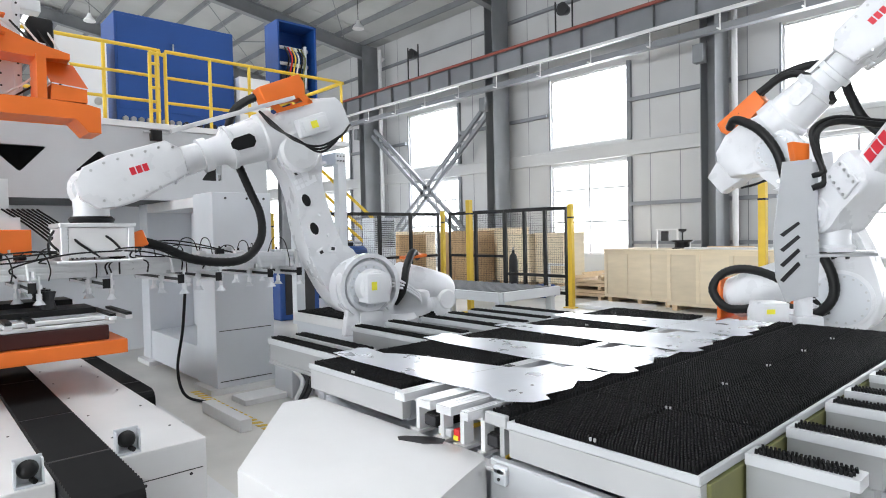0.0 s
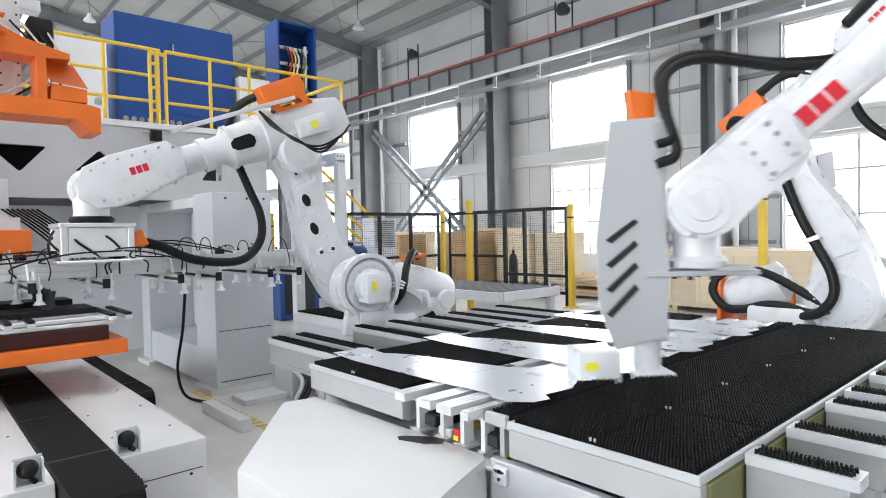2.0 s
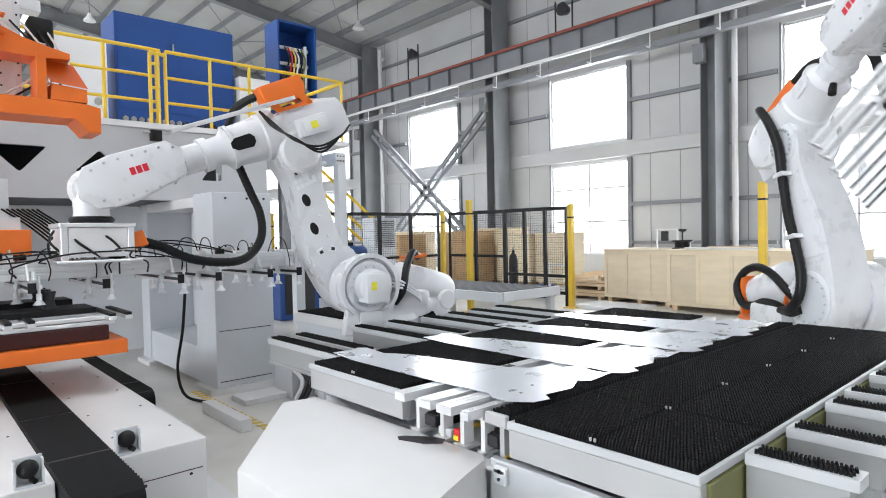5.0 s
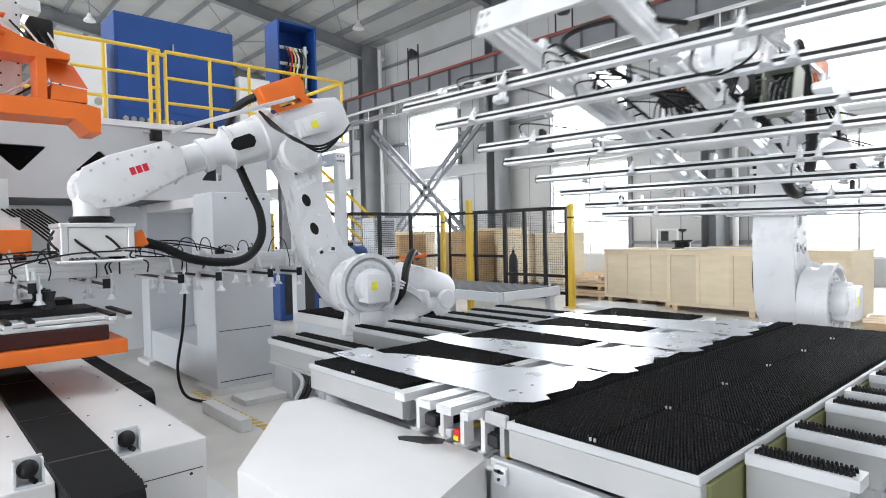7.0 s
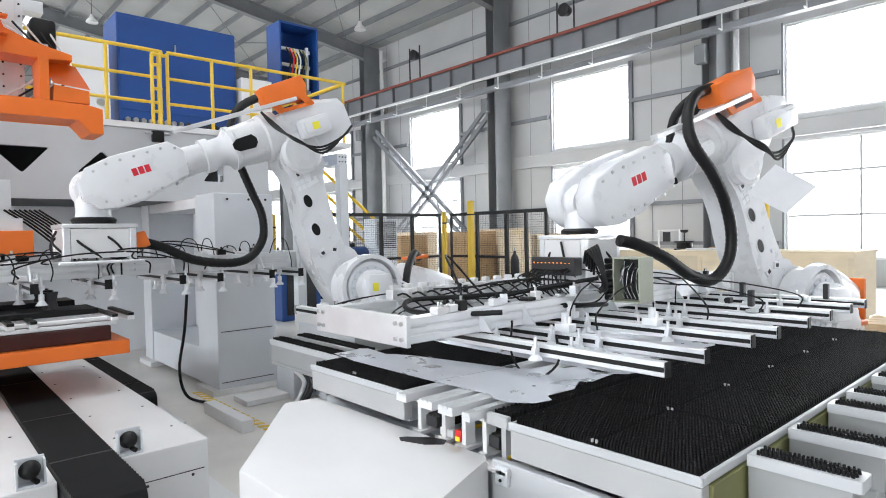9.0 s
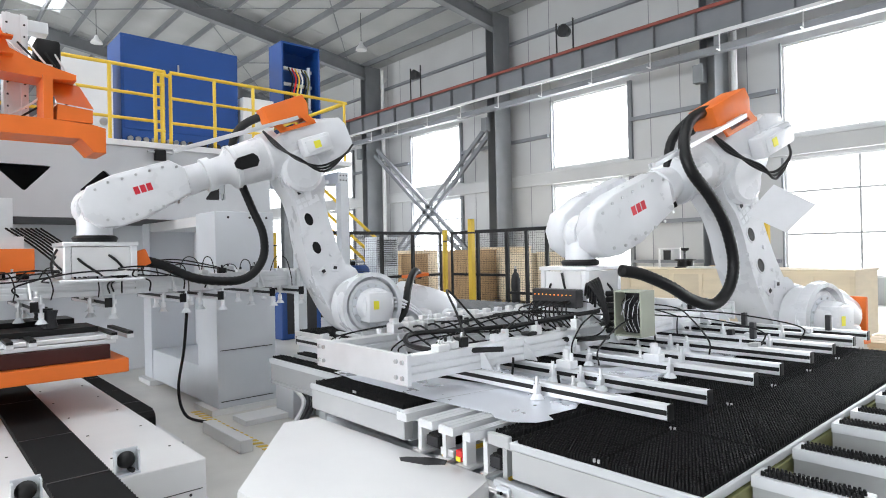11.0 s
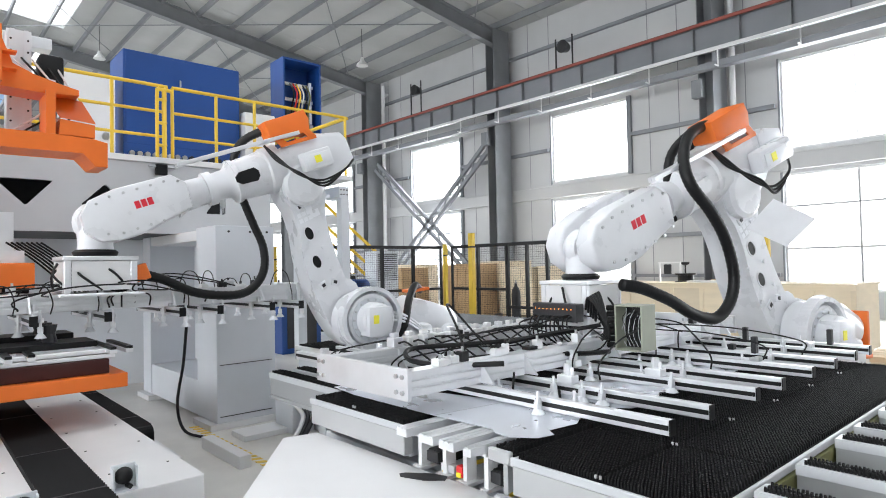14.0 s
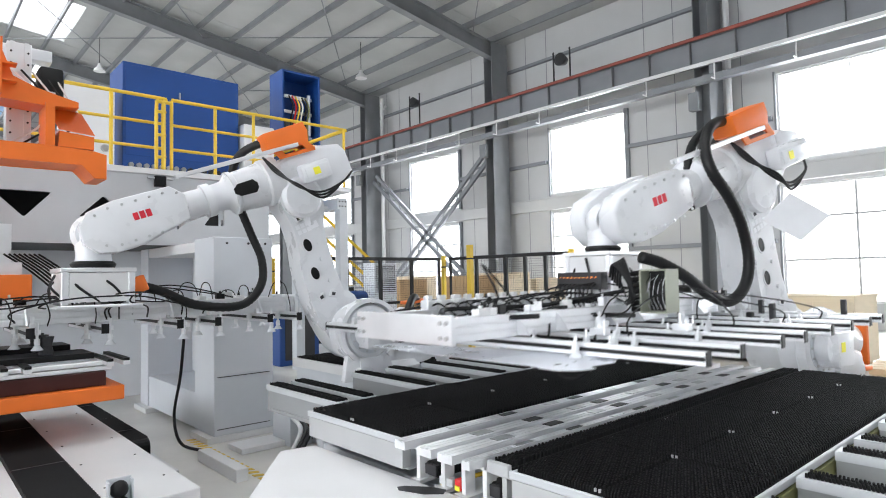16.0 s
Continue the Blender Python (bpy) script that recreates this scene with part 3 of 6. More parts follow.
for y in (2.09, 2.47, 2.93, 3.20, 3.62, 4.05, 4.45):
    brush_beam(-0.83, -0.50, y)
for y in (2.02, 2.22, 2.76, 3.10, 3.50, 3.80, 4.10, 4.45):
    brush_beam(-4.22, -3.26, y, .11, .20)
# floor-level supports of the beams
for x0, x1, ya in ((-0.80, -0.60, 2.1), (-4.0, -3.9, 2.3), (-3.45, -3.35, 2.3)):
    bm = B()
    box(bm, x0, x1, ya, 4.7, 0, TOP - (.345 if x0 > -2 else .205), .006, seg=1)
    tagged(part("beam_support", bm, M_GREY), "pale grey steel support under the brush beams", "support", "beam supports")

# ---------- white cover in front ----------
hood = thing("machine_cover", "white sheet-metal machine cover with chamfered edges and a slot", "machine cover")
bm = B()
outer = [(-3.18, 1.6), (-3.14, 1.80), (-1.80, 1.83), (-1.74, 1.78), (-1.70, 1.60), (-1.60, 1.38), (-1.45, 1.02), (-2.40, 1.0)]
prism(bm, outer, .05, .6, bevel=.012)
smooth(part("shell", bm, M_WHITE, hood))
bm = B()
prism(bm, [(-2.235, 1.70), (-2.20, 1.68), (-2.08, 1.725), (-2.02, 1.79), (-2.05, 1.83), (-2.12, 1.81), (-2.22, 1.73)], .598, .6035)
part("slot", bm, M_DARK, hood, "dark slot in the cover")
bm = B()
box(bm, -3.1, -1.5, 1.03, 1.35, 0, .05)
part("foot", bm, M_DARK, hood)

# ---------- cut sheets ----------
def blank_outline():
    """Outline of a stamped panel, 1.6 m long, wide at one end with notches."""
    return [(0.02, 0.02), (0.03, 0.16), (0.0, 0.22), (0.05, 0.26), (0.28, 0.23), (0.34, 0.27), (0.46, 0.32), (1.10, 0.46), (1.20, 0.53), (1.22, 0.64),
            (1.32, 0.66), (1.36, 0.75), (1.58, 0.74), (1.60, 0.52), (1.55, 0.48), (1.62, 0.34), (1.60, 0.16), (1.66, 0.12), (1.64, 0.03), (1.55, -0.04),
            (1.46, -0.04), (1.40, 0.0), (1.0, -0.02), (0.30, -0.02)]


def blank(m):
    s = thing("sheet_blank", "bright stamped sheet-steel panel lying on the bristle tables", "metal sheet", m, "sheet blanks")
    bm = B()
    prism(bm, blank_outline(), 0, .0025)
    part("panel", bm, M_SHEET, s)
    bm = B()
    cyl(bm, (1.45, .25, .0025), (1.45, .25, .0032), .01, n=12)
    part("hole", bm, M_DARK, s)
    bm = B()
    prism(bm, [(1.02, -.015), (1.024, -.015), (1.084, .44), (1.08, .44)], .0025, .0031)
    part("seam", bm, M_STEEL, s)
    return s


SHEETS = [blank(pose(-3.33, 2.0 + i * .745, TOP + .002)) for i in range(4)]
# ---------- robots ----------
A1, D1, L1, A3, L2 = 0.32, 0.78, 1.28, 0.20, 1.557


def arm_points(q1, q2, q3, L2=L2, size=1.0, height=D1):
    """Shoulder, elbow and wrist of an arm of the given size; L2 is its true forearm length."""
    u, k = Vector((math.cos(q1), math.sin(q1), 0)), Vector((0, 0, 1))
    p2 = u * A1 * size + k * height
    p3 = p2 + L1 * size * (u * math.sin(q2) + k * math.cos(q2))
    w = p3 + A3 * size * (u * math.sin(q3) + k * math.cos(q3)) + L2 * (u * math.cos(q3) - k * math.sin(q3))
    return p2, p3, w


def arm_angles(w, L2=L2, size=1.0, height=D1):
    """Joint angles that bring the wrist to w (in the robot's space), elbow up."""
    q1 = math.atan2(w.y, w.x)
    r, z = math.hypot(w.x, w.y) - A1 * size, w.z - height
    a, b = L1 * size, math.hypot(L2, A3 * size)
    d = min(math.hypot(r, z), a + b - 1e-4)
    up = math.atan2(z, r)
    q2 = math.pi / 2 - (up + math.acos(max(-1, min(1, (a * a + d * d - b * b) / (2 * a * d)))))
    ex, ez = a * math.sin(q2), a * math.cos(q2)
    ang = math.atan2(z - ez, r - ex)          # way from the elbow to the wrist
    q3 = -(ang - math.atan2(A3 * size, L2))
    return q1, q2, q3


def flat(ob, angle=35):
    return smooth(ob, angle)


def robot(name, label, m, hose=True, L2=L2, tail=.46, rear_bracket=True, bulk=1.2, marker=False, box_at=-.19, box_len=.94):
    rb = thing(name, label, "industrial robot", m, "industrial robots")
    R = {"thing": rb, "L2": L2, "size": 1.0, "height": D1}
    S = Matrix(((1, 0, 0, 0), (0, 0, 1, 0), (0, 1, 0, 0), (0, 0, 0, 1)))
    # pedestal and foot
    bm = B()
    prism(bm, [(-.42, -.36), (.30, -.36), (.42, -.22), (.42, .22), (.30, .36), (-.42, .36)], 0, .05, bevel=.008)
    lathe(bm, (0, 0, .05), (0, 0, .36), ((0, .36), (.25, .33), (.7, .29), (1, .31)), 36)
    box(bm, -.62, -.2, -.18, .18, .05, .27, .03)
    flat(part("base", bm, M_ROBOT, rb))
    for sx, sy in ((.33, .2), (.33, -.2), (-.34, .29), (-.34, -.29)):
        bm = B()
        cyl(bm, (sx, sy, .05), (sx, sy, .075), .025, n=6)
        part("bolt", bm, M_STEEL, rb)
    # turret
    bm = B()
    lathe(bm, (0, 0, .362), (0, 0, .50), ((0, .33), (.6, .36), (1, .34)), 36)
    yoke = blob(None, [(-.34, .48), (.02, .46), (.36, .50), (.55, .60), (.61, .78), (.54, .95), (.36, 1.03), (.18, .97), (-.02, .78), (-.32, .64)], 6)
    for y in (.15,):
        prism(bm, yoke, y, y + .15, Matrix(((1, 0, 0, 0), (0, 0, 1, 0), (0, 1, 0, 0), (0, 0, 0, 1))), .02)
    box(bm, -.36, .1, -.3, .3, .46, .70, .05)
    R["turret"] = tur = flat(part("turret", bm, M_ROBOT, rb))
    bm = B()
    lathe(bm, (A1, .30, D1), (A1, .36, D1), ((0, .245), (.6, .235), (1, .22)), 32)
    flat(part("hub", bm, M_ROBOT, tur))
    for s, y in ((1, .361),):
        bm = B()
        lathe(bm, (A1, s * .3, D1), (A1, s * (y + .004), D1), ((0, .205), (1, .19)), 32)
        h = flat(part("hub_face", bm, M_GREY, tur))
        for i in range(14):
            a = 2 * math.pi * i / 14
            bm = B()
            cyl(bm, (A1 + .172 * math.cos(a), s * .365, D1 + .172 * math.sin(a)), (A1 + .172 * math.cos(a), s * .374, D1 + .172 * math.sin(a)), .010, n=6)
            part("bolt", bm, M_STEEL, h)
    bm = B()
    arc = [math.radians(-55 + i * 7) for i in range(42)]
    prism(bm, [(A1 + .285 * math.cos(a), D1 + .285 * math.sin(a)) for a in arc] + [(A1 + .25 * math.cos(a), D1 + .25 * math.sin(a)) for a in arc[::-1]], .28, .385, S)
    part("guard_ring", bm, M_ROBOT, tur)
    bm = B()
    prism(bm, [(A1 - .24, .36), (A1 + .24, .36), (A1 + .20, .62), (A1 - .20, .62)], .26, .34, S, .012)
    box(bm, A1 - .12, A1 + .10, .34, .37, .42, .56, .006)
    flat(part("foot_web", bm, M_ROBOT, tur))
    bm = B()
    lathe(bm, (A1, .36, D1), (A1, .50, D1), ((0, .15), (.1, .155), (.85, .15), (1, .13)), 24)
    box(bm, A1 - .10, A1 + .12, .37, .55, D1 - .13, D1 + .12, .015)
    flat(part("axis_motor", bm, M_ROBOT, tur))
    bm = B()
    box(bm, A1 + .03, A1 + .08, .5505, .554, D1 - .02, D1 + .05)
    part("warning_label", bm, M_WARN, tur, "yellow warning sticker")
    # counterbalance cylinder behind
    bm = B()
    lathe(bm, (-.10, .0, .90 if rear_bracket else .80), (-.60 if rear_bracket else -.74, .0, .70 if rear_bracket else .62), ((0, .10), (.08, .18), (.55, .19), (.9, .18), (.97, .15), (1, .08)), 28)
    flat(part("counterbalance", bm, M_ROBOT, tur))
    if rear_bracket:
        bm = B()
        box(bm, -.66, -.14, -.2, .2, .50, .54, .012)
        box(bm, -.64, -.60, -.19, .19, .545, .90, .012)
        prism(bm, [(-.10, .58), (-.02, .58), (-.02, .82)], -.16, -.12, S, .004)
        flat(part("bracket", bm, M_ORANGE, tur, "orange bracket"))
    else:
        bm = B()
        prism(bm, [(-.02, .92), (.10, .86), (.05, .60), (-.08, .66)], .20, .22, S, .004)
        part("bracket", bm, M_ORANGE, tur, "orange bracket")
        bm = B()
        box(bm, -.52, -.30, -.02, .14, .955, .985, .006, pose(0, 0, 0, 0, 6, 0))
        part("bracket", bm, M_ORANGE, tur, "orange bracket")
        bm = B()
        box(bm, -.66, -.22, -.20, .20, .38, .62, .07, seg=3)
        lathe(bm, (-.60, .17, .58), (-.60, .215, .58), ((0, .10), (.6, .10), (1, .085)), 24)
        flat(part("rear_housing", bm, M_ROBOT, tur))
        for i in range(3):
            bm = B()
            tube(bm, [(.18, .32, .84 - i * .04), (.0, .36, .80 - i * .03), (-.22, .30, .66 - i * .02), (-.24, .28, .5)], .012, 6, 6)
            part("cable", bm, M_PAPER, tur, "pale cable")
    if hose and not rear_bracket:
        bm = B()
        tube(bm, [(.05, .30, .60), (-.02, .34, .72), (-.10, .28, .92), (-.24, .16, 1.05), (-.36, .05, 1.0)], .034, 10, 10, .08)
        flat(part("hose", bm, M_BLACK, tur, "ribbed black cable hose"), 80)
    if hose and rear_bracket:
        bm = B()
        tube(bm, [(.24, -.22, .70), (.12, -.24, .66), (-.06, -.24, .70), (-.22, -.24, .70), (-.40, -.22, .65), (-.56, -.22, .66), (-.67, -.20, .80), (-.60, -.16, .94), (-.43, -.14, .99), (-.21, -.16, .95), (.05, -.19, .82), (.20, -.18, .72)], .036, 10, 10, .08)
        flat(part("hose", bm, M_BLACK, tur, "ribbed black cable hose"), 80)
    # lower arm: z along the arm
    bm = B()
    prof = blob(None, [(.16, 1.38), (.19, 1.25), (.17, 1.10), (.19, .92), (.255, .68), (.29, .38), (.275, .05), (.20, -.18), (0, -.27), (-.19, -.19), (-.27, 0),
                       (-.20, .18), (-.05, .31), (-.03, .50), (-.05, .75), (-.10, .99), (-.17, 1.13), (-.20, 1.30), (-.11, 1.43), (.04, 1.46)], 5)
    prism(bm, prof, -.17, .12, S, .035)
    rim = [(x * .80 + (.022 if .2 < z < 1.1 else 0), .30 + (z - .30) * .86) for x, z in prof if .30 < z < 1.12]
    prism(bm, rim, -.178, -.165, S, .006)
    R["lower"] = low = flat(part("lower_arm", bm, M_ROBOT, rb), 50)
    for x, z in ((.155, .63), (.115, .88)):
        bm = B()
        o = [(.037 * math.cos(2 * math.pi * i / 18) + x, .056 * math.sin(2 * math.pi * i / 18) + z) for i in range(18)]
        prism(bm, o, -.135, .1225, S)
        part("opening", bm, M_BLACK, low, "dark oval opening")
        bm = B()
        o2 = [((u - x) * 1.28 + x, (v - z) * 1.2 + z) for u, v in o]
        for lo, hi in ((0, 9), (9, 18)):
            idx = [k % 18 for k in range(lo, hi + 1)]
            prism(bm, [o[k] for k in idx] + [o2[k] for k in idx[::-1]], .118, .1265, S)
        part("opening_rim", bm, M_ROBOT, low)
    # bearing recesses on the open side
    for x, z, r in ((0, 0, .225), (0, 1.28, .165)):
        bm = B()
        lathe(bm, (x, -.165, z), (x, -.182, z), ((0, r), (.7, r), (1, r - .008)), 40)
        ring = flat(part("bearing_cover", bm, M_ROBOT, low))
        bm = B()
        lathe(bm, (x, -.181, z), (x, -.1835, z), ((0, r - .025), (1, r - .027)), 40)
        part("bearing_face", bm, M_GREY, ring)
        for i in range(18):
            a = 2 * math.pi * i / 18
            bm = B()
            cyl(bm, (x + (r - .045) * math.cos(a), -.183, z + (r - .045) * math.sin(a)), (x + (r - .045) * math.cos(a), -.192, z + (r - .045) * math.sin(a)), .0095, n=6)
            part("bolt", bm, M_STEEL, ring)
    # lugs, lifting points and warning signs
    for x, z, rz in ((.19, .42, 10), (.08, .40, -35), (.10, 1.12, 8)):
        bm = B()
        box(bm, -.035, .035, .118, .135, -.03, .03, .008, pose(x, 0, z, 0, rz, 0))
        part("lug", bm, M_ROBOT, low)
        bm = B()
        box(bm, -.016, .016, .135, .137, -.014, .014, .002, pose(x, 0, z, 0, rz, 0))
        part("lug_recess", bm, M_DARK, low)
    for x, z in ((.23, .78), (.0, 1.04), (.05, .72), (.26, .50), (.06, .52)):
        bm = B()
        cyl(bm, (x, .118, z), (x, .136, z), .016, n=10)
        part("bolt", bm, M_ROBOT, low)
    for r_ in range(2):
        for c_ in range(3):
            bm = B()
            box(bm, .115 - c_ * .045, .15 - c_ * .045, .1205, .1225, 1.035 - r_ * .05, 1.07 - r_ * .05)
            part("sign_plate", bm, M_PAPER, low, "small pale pictogram plate")
    bm = B()
    box(bm, -.05, .02, .1205, .1225, .99, 1.05)
    part("sign_plate", bm, M_PAPER, low, "small pale pictogram plate")
    if hose and rear_bracket:
        bm = B()
        tube(bm, [(-.30, -.22, -.04), (-.16, -.24, -.05), (-.02, -.24, .04), (.03, -.23, .21), (.01, -.22, .45), (-.01, -.22, .70), (.0, -.22, 1.0), (.03, -.23, 1.25), (-.02, -.24, 1.48), (-.16, -.20, 1.66), (-.27, -.10, 1.66)], .036, 10, 10, .08)
        flat(part("hose", bm, M_BLACK, low, "ribbed black cable hose"), 80)
        for x, z in ((.01, .50), (.0, 1.02)):
            bm = B()
            box(bm, x - .055, x + .055, -.262, -.165, z - .018, z + .018, .006)
            part("hose_clamp", bm, M_ALU, low, "bare metal hose clamp")
    # upper arm: x along the forearm, origin at the elbow
    bm = B()
    lathe(bm, (0, -.16, 0), (0, .20, 0), ((0, .15), (.06, .18), (.94, .18), (1, .15)), 28)
    prism(bm, [(-tail, .09), (-tail + .01, .28), (-tail + .05, .345), (-.20, .40), (-.02, .37), (.12, .33), (.17, .06), (.06, -.13), (-.14, -.10), (-tail + .12, .01)], -.18, .18,
          Matrix(((1, 0, 0, 0), (0, 0, 1, 0), (0, 1, 0, 0), (0, 0, 0, 1))), .035)
    lathe(bm, (.10, 0, A3), (.52, 0, A3), ((0, .205), (.3, .2), (.34, .185), (.9, .165), (.92, .18), (1, .18)), 28)
    R["upper"] = upp = flat(part("upper_arm_housing", bm, M_ROBOT, rb))
    bm = B()
    mb, ml = (-.12, .40) if box_len > 1 else (-.02, .27)
    if box_len > 1:
        prism(bm, [(-.60, .10), (-.60, .30), (-.40, .36), (-.30, .34), (-.30, .05)], .02, .19, S, .02)
    box(bm, mb - ml, mb, .18, .29, .09, .25, .02)
    box(bm, mb - ml + .02, mb - .03, .285, .30, .12, .22, .006)
    flat(part("motor_cover", bm, M_ROBOT, upp))
    bm = B()
    box(bm, mb - .16, mb - .10, .3005, .303, .14, .20)
    part("warning_label", bm, M_WARN, upp, "yellow warning sticker")
    bm = B()
    F = L2 - 1.59
    outline = ((.93, .085), (1.02, .135), (1.42, .14), (1.60, .115), (1.68, .05), (1.69, -.04), (1.62, -.115), (1.50, -.14), (1.32, -.14), (.95, -.105))
    if marker:
        # long bare shaft and one solid wrist body with round gear covers
        lathe(bm, (.5, 0, A3), (L2 - .40, 0, A3), ((0, .15), (.1, .14), (.4, .125), (1, .118)), 24)
        box(bm, .6, L2 - .40, -.108, .108, A3 - .10, A3 + .10, .03, seg=2)
        fore = blob(None, [(x + F, A3 + z) for x, z in ((1.02, .14), (1.10, .175), (1.34, .17), (1.58, .18), (1.72, .11), (1.765, 0), (1.72, -.11), (1.58, -.18), (1.40, -.165), (1.04, -.145))], 5)
        prism(bm, fore, -.17, .17, S, .04)
    else:
        lathe(bm, (.52, 0, A3), (L2 - .56, 0, A3), ((0, .165), (.10, .118), (.32, .112), (.33, .135), (.46, .135), (.47, .112), (.85, .118), (1, .15)), 28)
        fore = [(x + F + (.09 if bulk > 1.3 and x > 1.55 else 0), A3 + z * (bulk if x > 1 else 1)) for x, z in outline]
        prism(bm, fore, .065, .16 + .04 * bulk, S, .022)
        prism(bm, fore, -.16 - .04 * bulk, -.065, S, .022)
        box(bm, .97 + F, 1.34 + F, -.09, .09, A3 - .12, A3 + .12, .02)
    flat(part("forearm", bm, M_ROBOT, upp), 45)
    side = .16 + .04 * bulk
    for s in (-1, 1):
        if marker:
            bm = B()
            lathe(bm, (L2, s * .165, A3), (L2, s * .205, A3), ((0, .15), (.6, .14), (.61, .085), (1, .078)), 36)
            flat(part("gear_cover", bm, M_ROBOT, upp))
            bm = B()
            box(bm, L2 - .50, L2 - .30, min(s * .165, s * .195), max(s * .165, s * .195), A3 - .13, A3 + .13, .015)
            flat(part("cover_plate", bm, M_ROBOT, upp))
            for x in (L2 - .47, L2 - .33):
                for z in (-.10, -.035, .035, .10):
                    bm = B()
                    cyl(bm, (x, s * .195, A3 + z), (x, s * .202, A3 + z), .014, n=8)
                    part("bolt", bm, M_STEEL, upp)
        else:
            for i in range(7):
                for z in (-.105, .105):
                    bm = B()
                    x = .99 + F + i * .095
                    zz = A3 + z * bulk * (.82 if i in (0, 6) else 1)
                    cyl(bm, (x, s * side, zz), (x, s * (side + .007), zz), .010, n=8)
                    part("bolt", bm, M_STEEL, upp)
        # company mark as three plain red blocks
        for i in range(3):
            bm = B()
            if marker:
                x = L2 - .82 + i * .085
                prism(bm, [(x - .036, A3 - .045), (x + .036, A3 - .045), (x + .036, A3 + .045), (x - .036, A3 + .045)], min(s * .105, s * .1225), max(s * .105, s * .1225), S)
            else:
                x = 1.22 + F + i * .045
                box(bm, x - .018, x + .018, s * (side + .0005) - .0015, s * (side + .0005) + .0015, A3 + .0, A3 + .055)
            part("marking", bm, M_LOGO, upp, "red marking block")
    for s in (-1, 1):
        bm = B()
        prism(bm, [(.33, A3 + .02), (.36, A3 + .055), (.49, A3 + .05), (.53, A3 + .02), (.53, A3 - .02), (.49, A3 - .05), (.36, A3 - .055), (.33, A3 - .02)], min(s * .17, s * .186), max(s * .17, s * .186), S, .003)
        part("cover_plate", bm, M_ROBOT if rear_bracket else M_BLACK, upp, "small bolted cover plate")
    # cable box on top and carrier bar
    if not marker:
        k = box_at
        bm = B()
        bx = [(x * box_len + k, z) for x, z in ((.0, .39), (.05, .42), (.30, .42), (.36, .44), (.37, .58), (-.02, .60), (-.04, .52))]
        prism(bm, bx, .02, .21, S, .006)
        for x in (.0, .28):
            prism(bm, [(x * box_len + k - .05, .36), (x * box_len + k + .02, .36), (x * box_len + k + .07, .44), (x * box_len + k - .0, .44)], .20, .215, S)
        box(bm, k - .05 * box_len, k + .30 * box_len, .20, .215, .345, .375)
        flat(part("cable_box", bm, M_ORANGE, upp, "orange cable box"))
        bm = B()
        box(bm, .1 + k, 1.12 + k, .225, .25, .41, .44, .003)
        box(bm, .1 + k, 1.12 + k, .195, .215, .41, .44, .003)
        part("carrier_bar", bm, M_ALU, upp, "aluminium carrier bar")
        bm = B()
        for q in (0, .025, .05):
            tube(bm, [(.40 + k, .16, .40), (.36 + k, .22, .30 - q), (.26 + k, .30 + q, .10), (.08 + k, .32, -.01 - q), (-.16 + k, .31, .02), (-.30 + k, .24, .08)], .010, 6, 7)
        part("cable", bm, M_BLACK, upp, "black cable bundle")
    # wrist, z down to the flange
    bm = B()
    lathe(bm, (0, -.062, 0), (0, .062, 0), ((0, .12), (.5, .15), (1, .12)), 24)
    lathe(bm, (0, 0, -.02), (0, 0, -.20), ((0, .11), (.4, .12), (.8, .115), (1, .12)), 24)
    R["wrist"] = wr = flat(part("wrist", bm, M_ROBOT, rb))
    bm = B()
    lathe(bm, (0, 0, -.20), (0, 0, -.245), ((0, .13), (.4, .15), (1, .14)), 28)
    flat(part("flange", bm, M_ROBOT if marker else M_BLACK, wr, "round tool flange"))
    return R


def resize(R, size, height, wrist=1.0):
    """Scale a built robot, with its shoulder brought to the given height over the floor."""
    drop = Matrix.Translation((0, 0, height - D1 * size)) @ Matrix.Scale(size, 4)
    low_base = Matrix.Diagonal((size, size, (.362 * size + height - D1 * size) / .362, 1))
    for ob in R["thing"].children_recursive:
        top = ob
        while top.parent is not R["thing"]:
            top = top.parent
        if top in (R["lower"], R["upper"]):
            m = Matrix.Scale(size, 4)
        elif top is R["wrist"]:
            m = Matrix.Scale(wrist, 4)
        else:
            m = drop @ Matrix.Diagonal((1, .85, 1, 1)) if top is R["turret"] else low_base
        ob.data.transform(m)
    R["size"], R["height"], R["L2"] = size, height, R["L2"] * size


def set_arm(R, q1, q2, q3, level=True):
    p2, p3, w = arm_points(q1, q2, q3, R["L2"], R["size"], R["height"])
    z = Matrix.Rotation(q1, 4, "Z")
    return {"turret": z, "lower": Matrix.Translation(p2) @ z @ Matrix.Rotation(q2, 4, "Y"),
            "upper": Matrix.Translation(p3) @ z @ Matrix.Rotation(q3, 4, "Y"), "wrist": Matrix.Translation(w) @ z}


# robot that serves the press, at rest
BASE_A = Vector((-4.659, 3.409, .315))
rob_a = robot("industrial_robot", "white six-axis robot holding a suction frame at the press", pose(*BASE_A), True, rear_bracket=False, tail=.54, bulk=1.3)
QA = (radians(-98.06), radians(24.38), radians(20.0))
for key, mm in set_arm(rob_a, *QA).items():
    rob_a[key].matrix_basis = mm
bm = B()
box(bm, -5.2, -4.2, 2.95, 3.85, 0, .315, .01)
tagged(part("robot_plinth", bm, M_GREY), "pale grey steel plinth under the robot", "plinth", "robot plinths")
